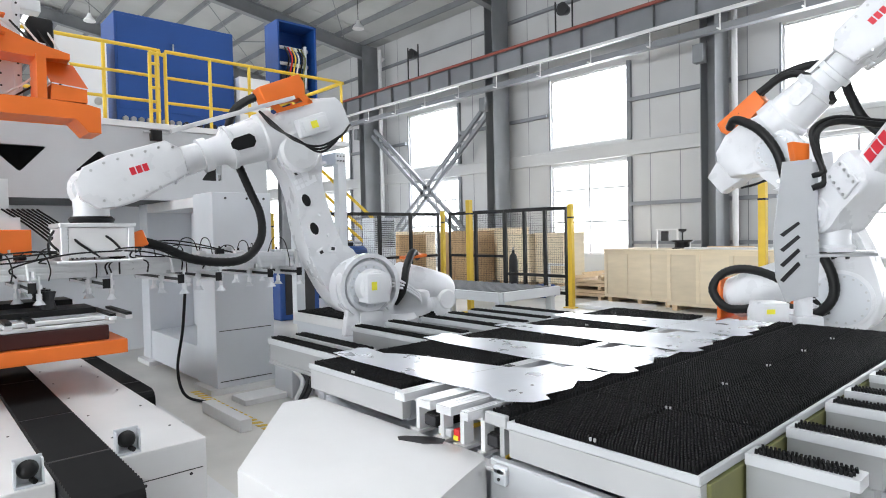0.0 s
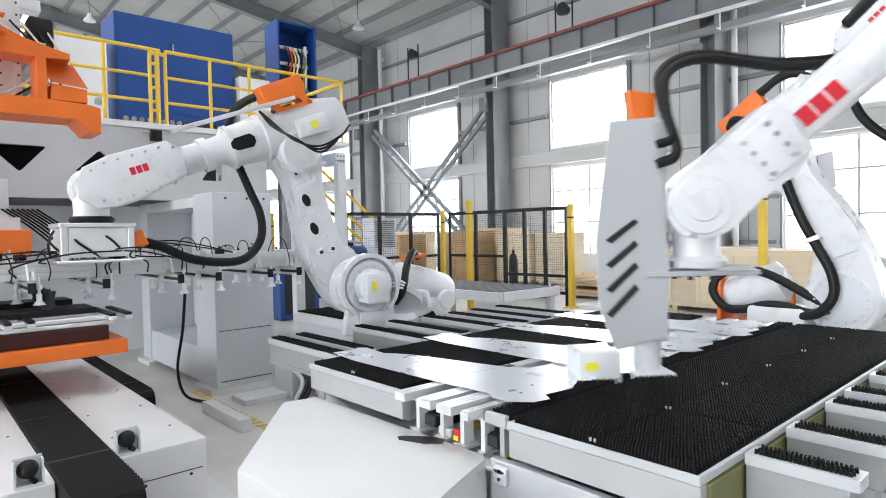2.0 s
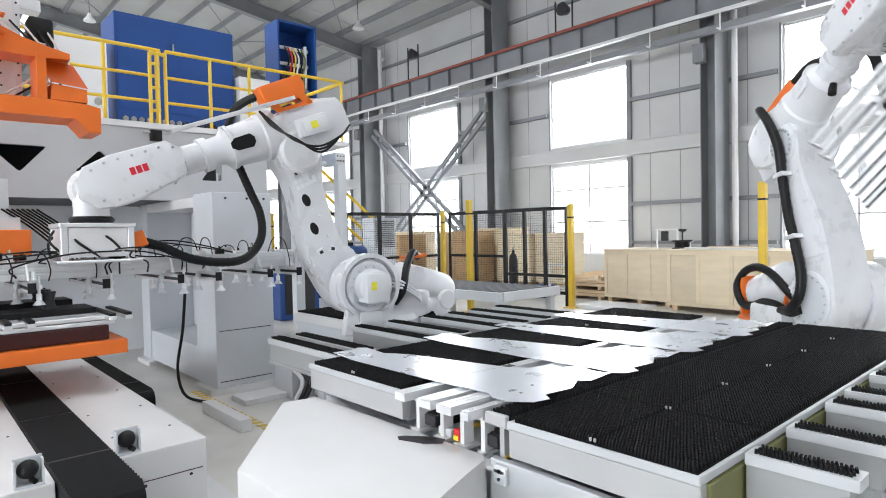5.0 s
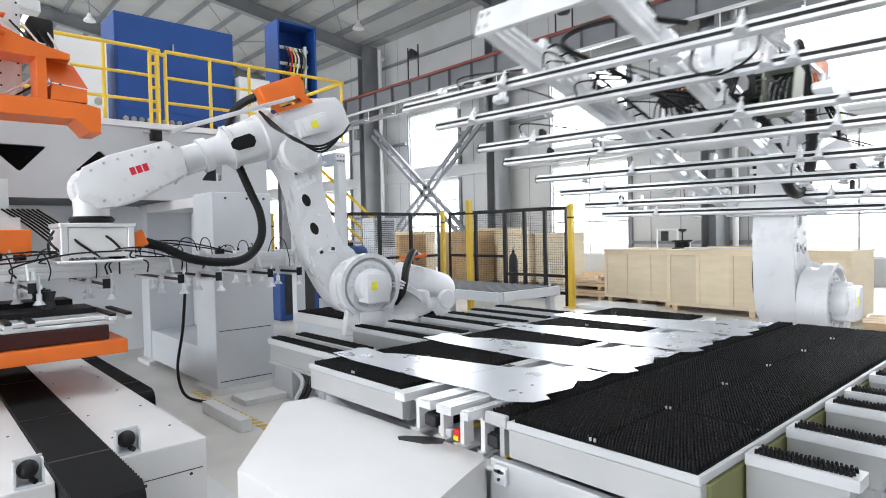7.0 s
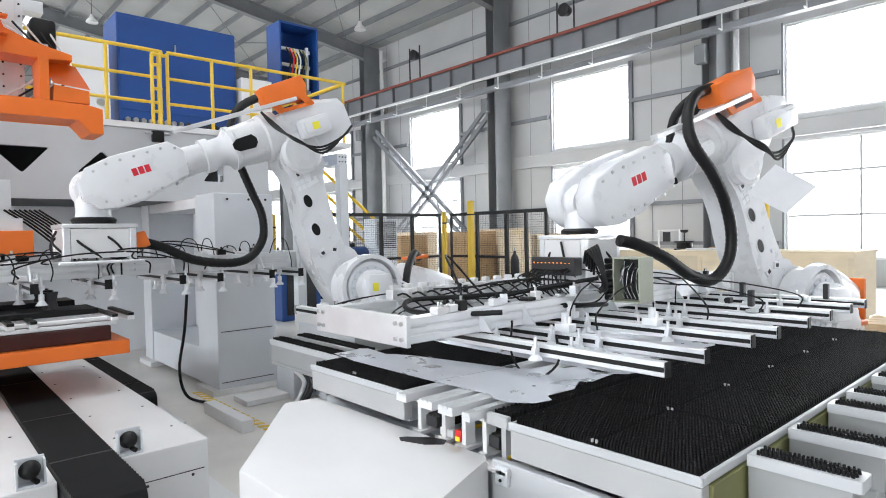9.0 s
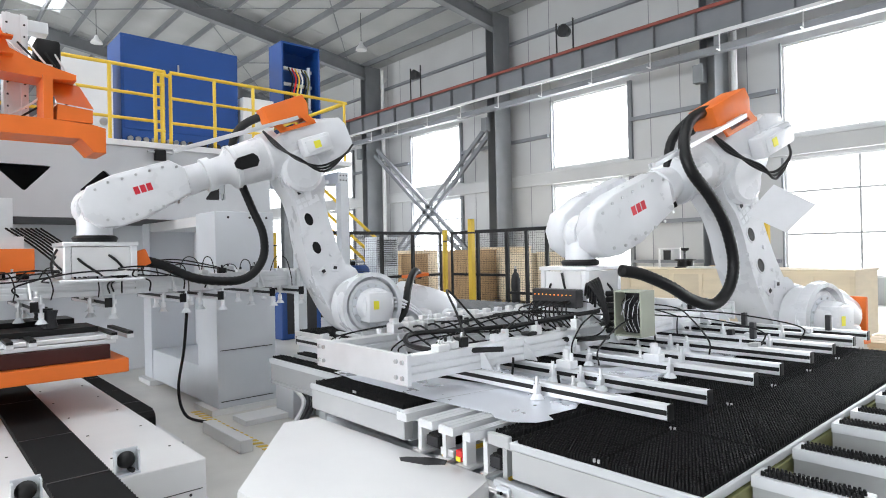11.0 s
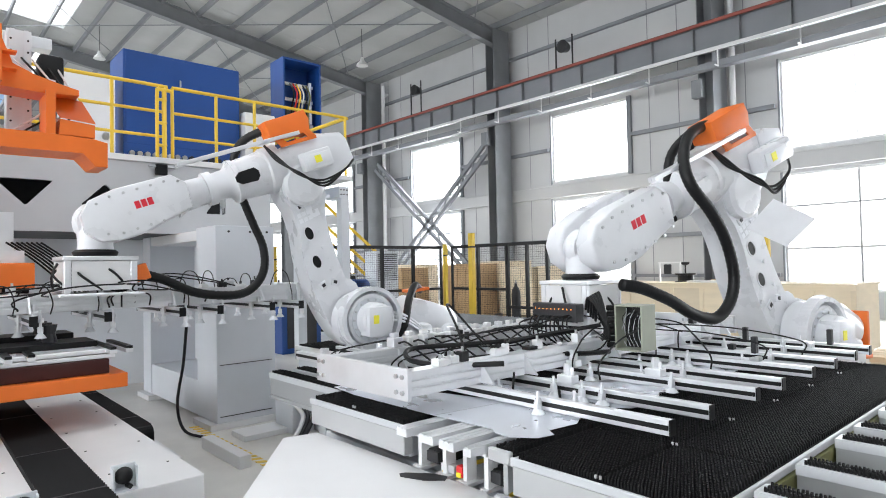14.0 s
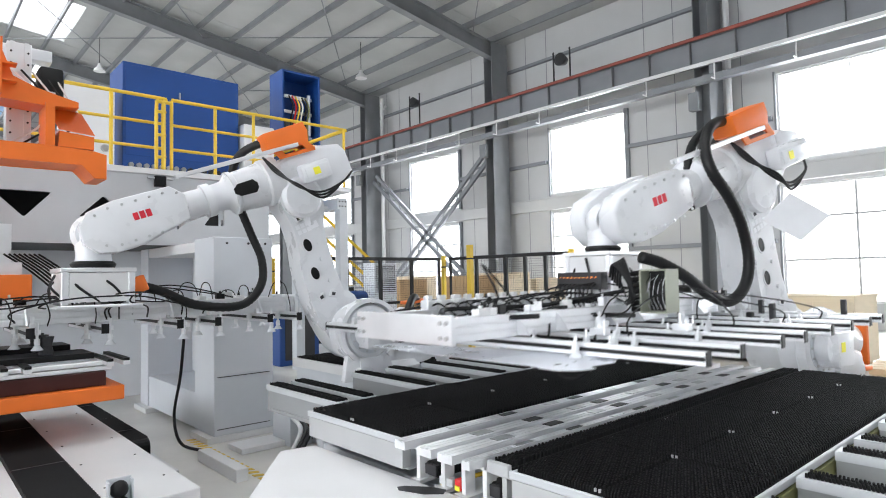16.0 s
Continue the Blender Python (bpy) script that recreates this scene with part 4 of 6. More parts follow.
# slips of paper hanging from the press robot's elbow
slip = thing("paper_slip", "thin white paper slip hanging from the press robot's elbow", "paper")
slip.matrix_basis = Matrix.Translation(BASE_A) @ set_arm(rob_a, *QA)["lower"] @ pose(.03, .15, 1.30, 0, 0, 0)
bm = B()
prism(bm, [(-.055, .0), (.04, .02), (.065, -.10), (.03, -.24), (.0, -.31), (-.03, -.18)], -.0008, .0008, Matrix(((1, 0, 0, 0), (0, 0, 1, 0), (0, 1, 0, 0), (0, 0, 0, 1))))
part("sheet", bm, M_PAPER, slip)
bm = B()
prism(bm, [(.0, .0), (.05, .0), (.085, -.16), (.05, -.20)], -.012, -.0105, Matrix(((1, 0, 0, 0), (0, 0, 1, 0), (0, 1, 0, 0), (0, 0, 0, 1))))
part("sheet", bm, M_PAPER, slip)
W_A = BASE_A + arm_points(*QA)[2]

BASE_B = Vector((-2.19, 7.02, 0))
rob_b = robot("industrial_robot", "white six-axis robot swinging a suction frame over the table", pose(*BASE_B), True, L2=1.45, tail=.40, bulk=1.3, box_at=-.20, box_len=1.05)
SIZE_B = 1.267
BASE_D = Vector((0.35, 4.5, .85))
rob_d = robot("industrial_robot", "white six-axis robot carrying a marking head on a tall slotted bracket", pose(*BASE_D), False, L2=2.1, marker=True)
bm = B()
box(bm, -.1, .85, 4.05, 4.95, 0, .85, .01)
tagged(part("robot_plinth", bm, M_GREY), "pale grey steel plinth under the robot", "plinth", "robot plinths")


def hanging_hose(R, pts, r, parent_key="upper"):
    bm = B()
    tube(bm, pts, r, 10, 12, .08)
    return flat(part("hose", bm, M_BLACK, R[parent_key], "ribbed black cable hose"), 80)


hanging_hose(rob_a, [(.06, .1, .50), (.16, .0, .53), (.30, -.12, .49), (.40, -.18, .34), (.42, -.2, .07), (.42, -.17, -.19), (.42, -.14, -.40), (.50, -.08, -.58), (.66, -.02, -.68),
                     (.84, .03, -.67), (1.10, .05, -.54), (1.28, .05, -.36), (1.42, .05, -.25)], .034)
hanging_hose(rob_b, [(-.05, .1, .52), (.17, .12, .56), (.42, .18, .55), (.62, .25, .44), (.68, .30, .29), (.60, .32, .08), (.54, .32, -.14), (.56, .32, -.38), (.66, .31, -.53),
                     (.83, .30, -.57), (1.0, .29, -.46), (1.15, .28, -.29), (1.30, .24, -.14), (1.42, .21, -.06)], .036)
hanging_hose(rob_b, [(-.05, .05, .52), (.18, .06, .55), (.46, .04, .46), (.56, .0, .20), (.52, -.05, .02)], .030)
bm = B()
box(bm, 1.36, 1.46, -.01, .11, -.31, -.19, .01)
part("hose_clamp", bm, M_ORANGE, rob_a["upper"], "orange hose clamp")
resize(rob_b, SIZE_B, .816, 1.0)
hanging_hose(rob_d, [(.1, -.1, .4), (.4, -.1, .46), (.7, -.08, .42), (.95, -.06, .40)], .03)
rob_d["wrist"].data.transform(Matrix.Diagonal((1, 1, 1.3, 1)))
for ob in rob_d["wrist"].children:
    ob.data.transform(Matrix.Diagonal((1, 1, 1.3, 1)))

# paper job sheet on the moving robot
tag = thing("paper_sheet", "white printed paper sheet taped to the moving robot", "paper")
# ---------- suction frames ----------
def extrusion(bm, a, b, w, h, groove=True):
    """Grooved aluminium bar between two points along one axis."""
    a, b = Vector(a), Vector(b)
    d = b - a
    if abs(d.x) > abs(d.y):
        x0, x1 = sorted((a.x, b.x))
        for z0, z1 in ((-h / 2, -h * .12), (h * .12, h / 2)):
            box(bm, x0, x1, a.y - w / 2, a.y + w / 2, a.z + z0, a.z + z1, .003, seg=1)
        box(bm, x0 + .002, x1 - .002, a.y - w * .36, a.y + w * .36, a.z - h * .125, a.z + h * .125)
    else:
        y0, y1 = sorted((a.y, b.y))
        for z0, z1 in ((-h / 2, -h * .2), (-h * .12, h * .12), (h * .2, h / 2)):
            box(bm, a.x - w / 2, a.x + w / 2, y0, y1, a.z + z0, a.z + z1, .003, seg=1)
        box(bm, a.x - w * .38, a.x + w * .38, y0 + .002, y1 - .002, a.z - h * .2, a.z + h * .2)


def suction_cup(parent, x, y, z_top, z_bot):
    bm = B()
    cyl(bm, (x, y, z_bot + .03), (x, y, z_top + .07), .009, n=8)
    cyl(bm, (x, y, z_top - .015), (x, y, z_top + .015), .022, n=6)
    cyl(bm, (x, y, z_bot + .035), (x, y, z_bot + .075), .018, n=8)
    c = part("suction_cup", bm, M_ALU, parent)
    bm = B()
    lathe(bm, (x, y, z_bot), (x, y, z_bot + .035), ((0, .038), (.5, .026), (1, .014)), 14)
    part("rubber_lip", bm, M_CLEAR, c, "translucent rubber lip")


def suction_frame(name, label, beams, bars, xl, xr, y_near, y_far, zb, zbar, cups, ztip, head):
    """Frame in flange space: long beams along y, cross bars along x."""
    g = thing(name, label, "suction frame", group="suction frames")
    for x in beams:
        bm = B()
        extrusion(bm, (x, y_near, zb), (x, y_far, zb), .09, .13)
        part("main_beam", bm, M_ALU, g)
    for y in ((y_near, y_far)):
        bm = B()
        s = -1 if y == y_near else 1
        box(bm, beams[0] - .06, beams[-1] + .06, min(y, y + s * .03), max(y, y + s * .03), zb - .08, zb + .08, .003, seg=1)
        part("end_plate", bm, M_ALU, g)
    for x in (beams[0], beams[-1]):
        for dx in (-.025, .025):
            for dz in (-.04, .04):
                bm = B()
                cyl(bm, (x + dx, y_near - .03, zb + dz), (x + dx, y_near - .042, zb + dz), .012, n=8)
                part("bolt", bm, M_STEEL, g)
    for y in bars:
        bm = B()
        extrusion(bm, (xl, y, zbar), (xr, y, zbar), .045, .065)
        bar = part("cross_bar", bm, M_ALU, g)
        for x in (xl, xr):
            s = -1 if x == xl else 1
            bm = B()
            box(bm, min(x, x + s * .006), max(x, x + s * .006), y - .024, y + .024, zbar - .034, zbar + .034)
            part("end_cap", bm, M_BLACK, bar, "black end cap")
        bm = B()
        for sy in (-1, 1):
            box(bm, xl + .01, xr - .004, y + sy * .0215 - .002, y + sy * .0215 + .002, zbar - .011, zbar + .011)
        part("slot_strip", bm, M_BLACK, bar, "black slot strip")
        for x in beams:
            bm = B()
            prism(bm, [(x + .045, zb - .06), (x + .045, zb + .06), (x + .14, zb - .06)], y - .006, y + .006, SIDE @ Matrix.Translation((0, 0, -2 * y)), 0)
            part("gusset", bm, M_ALU, g)
    for x, y in cups:
        suction_cup(g, x, y, zbar, ztip)
    # mounting head
    bm = B()
    hx, hy, hz0, hz1 = head
    box(bm, -hx, hx, -hy, hy, hz1 - .03, hz1, .004, seg=1)
    part("mounting_plate", bm, M_ALU, g)
    for sx in (-1, 1):
        for sy in (-1, 1):
            bm = B()
            box(bm, sx * (hx - .03) - .022, sx * (hx - .03) + .022, sy * (hy - .03) - .022, sy * (hy - .03) + .022, hz0, hz1 - .03, .004, seg=1)
            part("head_post", bm, M_ALU, g)
    bm = B()
    box(bm, -hx * .8, hx * .8, -.012, .012, hz0, hz1 - .03)
    part("head_web", bm, M_ALU, g)
    for q in ((-hx + .055, hx - .055, -hy + .012, -hy + .02), (hx - .02, hx - .012, -hy + .055, hy - .055)):
        bm = B()
        box(bm, *q, hz0 + .02, hz1 - .035)
        part("head_panel", bm, M_WHITE, g, "white sheet-metal head panel")
    bm = B()
    box(bm, -hx - .05, hx + .05, -hy - .03, hy + .03, hz0 - .02, hz0, .004, seg=1)
    part("head_base", bm, M_ALU, g)
    # small valves, sensors and brackets along the beams
    r3 = random.Random(len(bars) + int(10 * hx))
    for i in range(34):
        x = r3.choice(beams) + r3.uniform(-.03, .03)
        y = r3.uniform(y_near + .1, y_far - .1)
        a, b_, c_ = r3.uniform(.015, .035), r3.uniform(.015, .05), r3.uniform(.02, .07)
        bm = B()
        box(bm, x - a, x + a, y - b_, y + b_, zb + .066, zb + .066 + c_, .004, seg=1)
        f = part("fitting", bm, r3.choice((M_ALU, M_BLACK, M_STEEL, M_WHITE)), g)
        bm = B()
        cyl(bm, (x, y, zb + .066 + c_), (x, y, zb + .09 + c_), .008, n=8)
        part("nozzle", bm, r3.choice((M_BLACK, M_STEEL)), f)
    for i in range(20):
        y = r3.choice(bars)
        x = r3.uniform(xl + .2, xr - .2)
        bm = B()
        box(bm, x - .02, x + .02, y - .03, y + .03, zbar + .034, zbar + .034 + r3.uniform(.02, .06), .004, seg=1)
        part("fitting", bm, r3.choice((M_ALU, M_BLACK, M_STEEL)), g)
    for i in range(8):
        bm = B()
        a = 2 * math.pi * i / 8
        tube(bm, [(hx * .6 * math.cos(a), hy * math.sin(a), hz1 - .05), (hx * 1.1 * math.cos(a + .3), hy * 1.2 * math.sin(a + .3), (hz0 + hz1) / 2),
                  (hx * .9 * math.cos(a + .8), hy * 1.1 * math.sin(a + .8), hz0 + .02)], .009, 6, 6)
        part("air_line", bm, M_BLACK, g, "thin black air line")
    return g


def wiring(g, pts_list, r=.008):
    for pts in pts_list:
        bm = B()
        tube(bm, pts, r, 6, 7)
        part("air_line", bm, M_BLACK, g, "thin black air line")


# moving frame: rest place of its flange
REST = Vector((-2.825, 3.965, 1.765))
GZ = -.25
BARS_Y = [2.41, 2.78, 3.31, 3.67, 4.17, 4.60, 5.06, 5.42]
rnd = random.Random(11)
cups = []
for i, y in enumerate(BARS_Y):
    for x in (-3.95, -3.42, -2.25, -1.98, -1.72):
        cups.append((x + rnd.uniform(-.12, .12) - REST.x, y + rnd.choice((-.06, .06)) - REST.y))
grip_b = suction_frame("suction_frame", "wide aluminium suction frame with black-capped cross bars and cables", [-3.20 - REST.x, -2.44 - REST.x],
                       [y - REST.y for y in BARS_Y], -4.49 - REST.x, -1.28 - REST.x, 1.90 - REST.y, 5.7 - REST.y, 1.055 - REST.z, .95 - REST.z,
                       cups, .907 - REST.z, (.22, .24, 1.12 - REST.z, GZ))
# valve block, cable boxes
vb = B()
box(vb, -.16, .24, -.40, -.31, -.54, -.41, .006)
v = part("valve_block", vb, M_DARK, grip_b, "black valve block with orange lights")
for i in range(10):
    vb = B()
    cyl(vb, (-.13 + i * .036, -.40, -.45), (-.13 + i * .036, -.404, -.45), .004, n=6)
    part("indicator_light", vb, M_LED, v)
for i in range(10):
    vb = B()
    tube(vb, [(-.13 + i * .036, -.40, -.50), (-.13 + i * .036, -.45, -.52), (-.14 + i * .04, -.47, -.60), (-.16 + i * .05, -.44, -.68)], .006, 5, 5)
    part("air_line", vb, M_BLACK, v)
vb = B()
box(vb, .56, .76, -.26, -.25, -.70, -.40)
box(vb, .56, .57, -.42, -.26, -.70, -.40)
box(vb, .75, .76, -.42, -.26, -.70, -.40)
box(vb, .57, .75, -.42, -.26, -.41, -.40)
box(vb, .57, .75, -.42, -.26, -.70, -.69)
jb = part("junction_box", vb, M_BOX, grip_b, "open grey junction box full of wiring")
vb = B()
box(vb, .572, .748, -.30, -.262, -.688, -.412)
part("backplate", vb, M_BLACK, jb)
for i in range(16):
    vb = B()
    x = .585 + .0095 * i
    tube(vb, [(x, -.31, -.43 - .01 * (i % 5)), (x + rnd.uniform(-.02, .02), -.36, -.5), (x + rnd.uniform(-.03, .03), -.34, -.6), (x, -.32, -.68)], .0025, 5, 5)
    part("wire", vb, (M_CLEAR, M_BLACK, M_DARK)[i % 3], jb)
vb = B()
for i in range(7):
    cyl(vb, (.56, -.34, -.42 - i * .042), (.46, -.35, -.43 - i * .042), .02, n=8)
part("cable_gland", vb, M_BLACK, jb)
lines = []
for i in range(26):
    a = Vector((rnd.uniform(-.2, .55), rnd.uniform(-.4, .2), -.62 + rnd.uniform(-.05, .1)))
    b = Vector((rnd.uniform(-1.2, 1.3), rnd.uniform(-1.7, 1.5), -.72))
    mid = (a + b) / 2 + Vector((rnd.uniform(-.3, .3), rnd.uniform(-.3, .3), rnd.uniform(-.02, .12)))
    lines.append([a, a.lerp(mid, .5) + Vector((0, 0, .05)), mid, mid.lerp(b, .5) + Vector((0, 0, .03)), b, b + Vector((0, 0, -.1))])
wiring(grip_b, lines[:19], .0055)
wiring(grip_b, [[(.1, -.2, -.62), (.0, -.8, -.64), (-.1, -1.2, -.64), (-.2, -1.55, -.64), (.0, -1.72, -.67), (.3, -1.7, -.67), (.55, -1.5, -.66)],
                [(.4, -.35, -.55), (.1, -.7, -.62), (-.05, -.95, -.68), (.1, -1.0, -.70), (.45, -.75, -.70), (.5, -.4, -.72)]], .016)
wiring(grip_b, [[(.62, -1.5, -.7), (.58, -1.46, -.9), (.75, -1.5, -1.0), (.9, -1.47, -.9), (.92, -1.5, -.75)],
                [(.2, -1.3, -.6), (.1, -1.5, -.35), (.3, -1.6, -.5), (.4, -1.6, -.75)]], .007)
for x, y in ((.75, 1.2), (1.05, .6), (1.3, 1.4)):
    vb = B()
    box(vb, x - .018, x + .018, y - .025, y + .025, -.79, -.67, .006)
    part("sensor", vb, M_DARK, grip_b, "small dark sensor")

# row of white valves with their hoses on the near main beam, and a dense loom round the head
for i in range(11):
    y = -1.55 + i * .125
    x = -3.20 - REST.x
    bm = B()
    box(bm, x - .035, x + .045, y - .042, y + .042, 1.121 - REST.z, 1.185 - REST.z, .008)
    box(bm, x - .025, x + .02, y - .025, y + .025, 1.185 - REST.z, 1.215 - REST.z, .006)
    v = part("valve", bm, M_WHITE if i % 4 else M_ALU, grip_b, "small white air valve")
    bm = B()
    tube(bm, [(x + .045, y, 1.15 - REST.z), (x + .11, y + .01, 1.16 - REST.z), (x + .18, y + .06, 1.10 - REST.z), (x + .30, y + .12, 1.01 - REST.z)], .007, 6, 5)
    part("air_line", bm, M_BLACK, v)
for i in range(5):
    bm = B()
    tube(bm, [(.25 + .02 * i, -.30, -.45 - .02 * i), (.36 + .02 * i, -.42, -.36 + .01 * i), (.50 + .01 * i, -.46, -.50 - .02 * i), (.44, -.38, -.64), (.30 - .06 * i, -.30 + .08 * i, -.68)], .0095, 7, 7)
    part("cable", bm, M_BLACK, grip_b, "thick black cable")
for x, y in ((.35, -1.35), (.05, -1.1), (.75, -1.2), (-.9, -1.3), (1.0, -.7), (.45, -.75)):
    bm = B()
    box(bm, x - .05, x + .05, y - .035, y + .035, .985 - REST.z, 1.03 - REST.z, .005)
    cyl(bm, (x, y, 1.03 - REST.z), (x, y, 1.09 - REST.z), .022, n=10)
    cyl(bm, (x + .03, y, 1.03 - REST.z), (x + .03, y, 1.07 - REST.z), .012, n=8)
    part("cup_bracket", bm, M_ALU, grip_b)

# static frame at the press
BARS_A = (-1.25, -.85, -.41, .03, .54, .83, 1.27, 1.54)
grip_a = suction_frame("suction_frame", "aluminium suction frame with white suction cups held before the press", [-.42, -.06],
                       list(BARS_A), -.9, .22, -1.8, 1.62, -.575, -.68,
                       [(sx + dx, y + dy) for y in BARS_A for sx, dx, dy in ((.06, .08, .05), (.02, -.1, -.05), (-.6, 0, .05))], -.80,
                       (.2, .24, -.51, GZ))
lines = []
for i in range(22):
    a = Vector((rnd.uniform(-.2, .2), rnd.uniform(-.25, .25), -.45))
    b = Vector((rnd.uniform(-.3, .2), rnd.uniform(-1.5, 1.5), -.62))
    mid = (a + b) / 2 + Vector((.1, rnd.uniform(-.2, .2), rnd.uniform(.02, .14)))
    lines.append([a, a.lerp(mid, .5) + Vector((.05, 0, .02)), mid, b + Vector((0, 0, .08)), b])
wiring(grip_a, lines, .006)
loops = []
for i in range(18):
    y, x = -1.5 + i * .17, rnd.choice((-.42, -.06)) + rnd.uniform(-.05, .12)
    h, q = rnd.uniform(.05, .14), rnd.uniform(.08, .2)
    loops.append([(x, y, -.52), (x + .03, y + q * .3, -.52 + h), (x + .08, y + q * .8, -.52 + h * .9), (x + .12, y + q, -.56), (x + .16, y + q * .9, -.64)])
wiring(grip_a, loops, .0045)
for i in range(12):
    y, x = BARS_A[i % 8] + rnd.uniform(-.12, .12), rnd.uniform(-.5, .15)
    bm = B()
    cyl(bm, (x, y, -.66), (x, y, -.58), .016, n=8)
    box(bm, x - .03, x + .03, y - .02, y + .02, -.65, -.625, .004, seg=1)
    part("cup_bracket", bm, M_ALU, grip_a)
grip_a.matrix_basis = Matrix.Translation(W_A) @ pose(0, 0, 0, 0, 0, 0)

# ---------- marking head of the third robot ----------
head = thing("marking_head", "tall slotted white bracket with a laser marking head", "marking head")
bm = B()
prism(bm, [(-.64, .50), (-.40, .52), (-.34, -.30), (-.36, -.60), (-.62, -.66), (-.70, -.45), (-.72, -.1)], -.10, -.085, Matrix(((1, 0, 0, 0), (0, 0, 1, 0), (0, 1, 0, 0), (0, 0, 0, 1))), .004)
br = part("side_plate", bm, M_PANEL, head)
for i in range(4):
    bm = B()
    z = -.44 + i * .125
    s = 1 - i * .13
    prism(bm, [(-.67, z - .03), (-.64, z - .05), (-.50, z + .09 * s), (-.52, z + .12 * s)], -.104, -.081, Matrix(((1, 0, 0, 0), (0, 0, 1, 0), (0, 1, 0, 0), (0, 0, 0, 1))))
    part("slot", bm, M_DARK, br, "dark slanted slot")
bm = B()
box(bm, -.50, -.34, -.085, .12, -.62, .50, .006)
box(bm, -.46, .14, -.11, .11, -.29, -.262, .006)
lathe(bm, (0, 0, -.262), (0, 0, -.245), ((0, .15), (1, .15)), 28)
part("bracket", bm, M_PANEL, head)
for a in range(6):
    bm = B()
    x, y = .11 * math.cos(a), .11 * math.sin(a)
    cyl(bm, (x, y, -.31), (x, y, -.29), .013, n=8)
    part("bolt", bm, M_BLACK, head)
bm = B()
for z in (-.2, -.05, .1, .28):
    for x in (-.47, -.38):
        cyl(bm, (x, -.086, z), (x, -.0875, z), .008, n=8)
part("bolt_hole", bm, M_DARK, head)
bm = B()
lathe(bm, (-.42, .0, -.62), (-.42, .0, -.80), ((0, .07), (1, .07)), 20)
box(bm, -.53, -.30, -.10, .10, -.98, -.78, .02)
smooth(part("scan_block", bm, M_ROBOT, head))
bm = B()
cyl(bm, (-.53, 0, -.88), (-.62, 0, -.88), .07, n=20)
part("lens_tube", bm, M_ALU, head)
bm = B()
box(bm, -.82, -.60, -.12, .12, -.90, -.66, .008)
box(bm, -.78, -.62, -.10, .10, -.97, -.90, .02)
smooth(part("laser_box", bm, M_ROBOT, head))
bm = B()
cyl(bm, (-.70, 0, -.97), (-.70, 0, -1.0), .085, n=20)
part("lens_ring", bm, M_BLACK, head)
bm = B()
box(bm, -.79, -.72, -.1215, -.12, -.75, -.71)
part("warning_label", bm, M_WARN, head, "yellow warning sticker")
bm = B()
prism(bm, [(-.44, .30), (-.36, .30), (-.36, .66), (-.50, .68)], .0, .09, Matrix(((1, 0, 0, 0), (0, 0, 1, 0), (0, 1, 0, 0), (0, 0, 0, 1))), .004)
part("cable_bracket", bm, M_ORANGE, head, "orange cable bracket")
bm = B()
tube(bm, [(-.40, -.09, .28), (-.30, -.11, .34), (-.34, -.08, .56), (-.30, -.02, .76), (-.1, 0, .84), (.3, 0, .80), (.7, .0, .82), (1.1, .0, .86), (1.6, -.05, 1.1)], .026, 10, 10, .08)
tube(bm, [(-.40, -.09, .38), (-.32, -.11, .42), (-.36, -.08, .58), (-.32, .02, .78), (-.1, .05, .88), (.3, .05, .84), (.7, .05, .86), (1.1, .05, .90), (1.6, 0, 1.14)], .022, 10, 10, .08)
smooth(part("hose", bm, M_BLACK, head, "ribbed black cable hose"), 80)

# the bracket sits close beside the flange
for ob in head.children_recursive:
    if ob.name.split(".")[0] != "bolt" and ob.parent == head:
        ob.location.x += .15
# ---------- press gantry ----------
YZ = Matrix(((0, 0, 1, 0), (1, 0, 0, 0), (0, 1, 0, 0), (0, 0, 0, 1)))   # outline (y, z), depth along x


def holed_plate(bm, outline, holes, d0, d1, m):
    """Plate with real openings, between depths d0 and d1."""
    def ring(p, z):
        return [bm.verts.new(m @ Vector((x, y, z))) for x, y in p]
    for z in (d0, d1):
        loops = [ring(p, z) for p in [outline] + holes]
        es = [bm.edges.new((l[i], l[(i + 1) % len(l)])) for l in loops for i in range(len(l))]
        bmesh.ops.triangle_fill(bm, edges=es, use_beauty=True)
        if z == d0:
            first = loops
    for a, b in zip(first, loops):
        for i in range(len(a)):
            j = (i + 1) % len(a)
            bm.faces.new((a[i], a[j], b[j], b[i]))
    bmesh.ops.recalc_face_normals(bm, faces=bm.faces[:])
    return bm


def round_poly(p, r=.03, n=4):
    out = []
    for i in range(len(p)):
        a, b, c = Vector(p[i - 1]), Vector(p[i]), Vector(p[(i + 1) % len(p)])
        u, v = (a - b).normalized() * r, (c - b).normalized() * r
        for k in range(n + 1):
            t = k / n
            q = (b + u) * (1 - t) ** 2 + b * 2 * t * (1 - t) + (b + v) * t * t
            out.append((q.x, q.y))
    return out


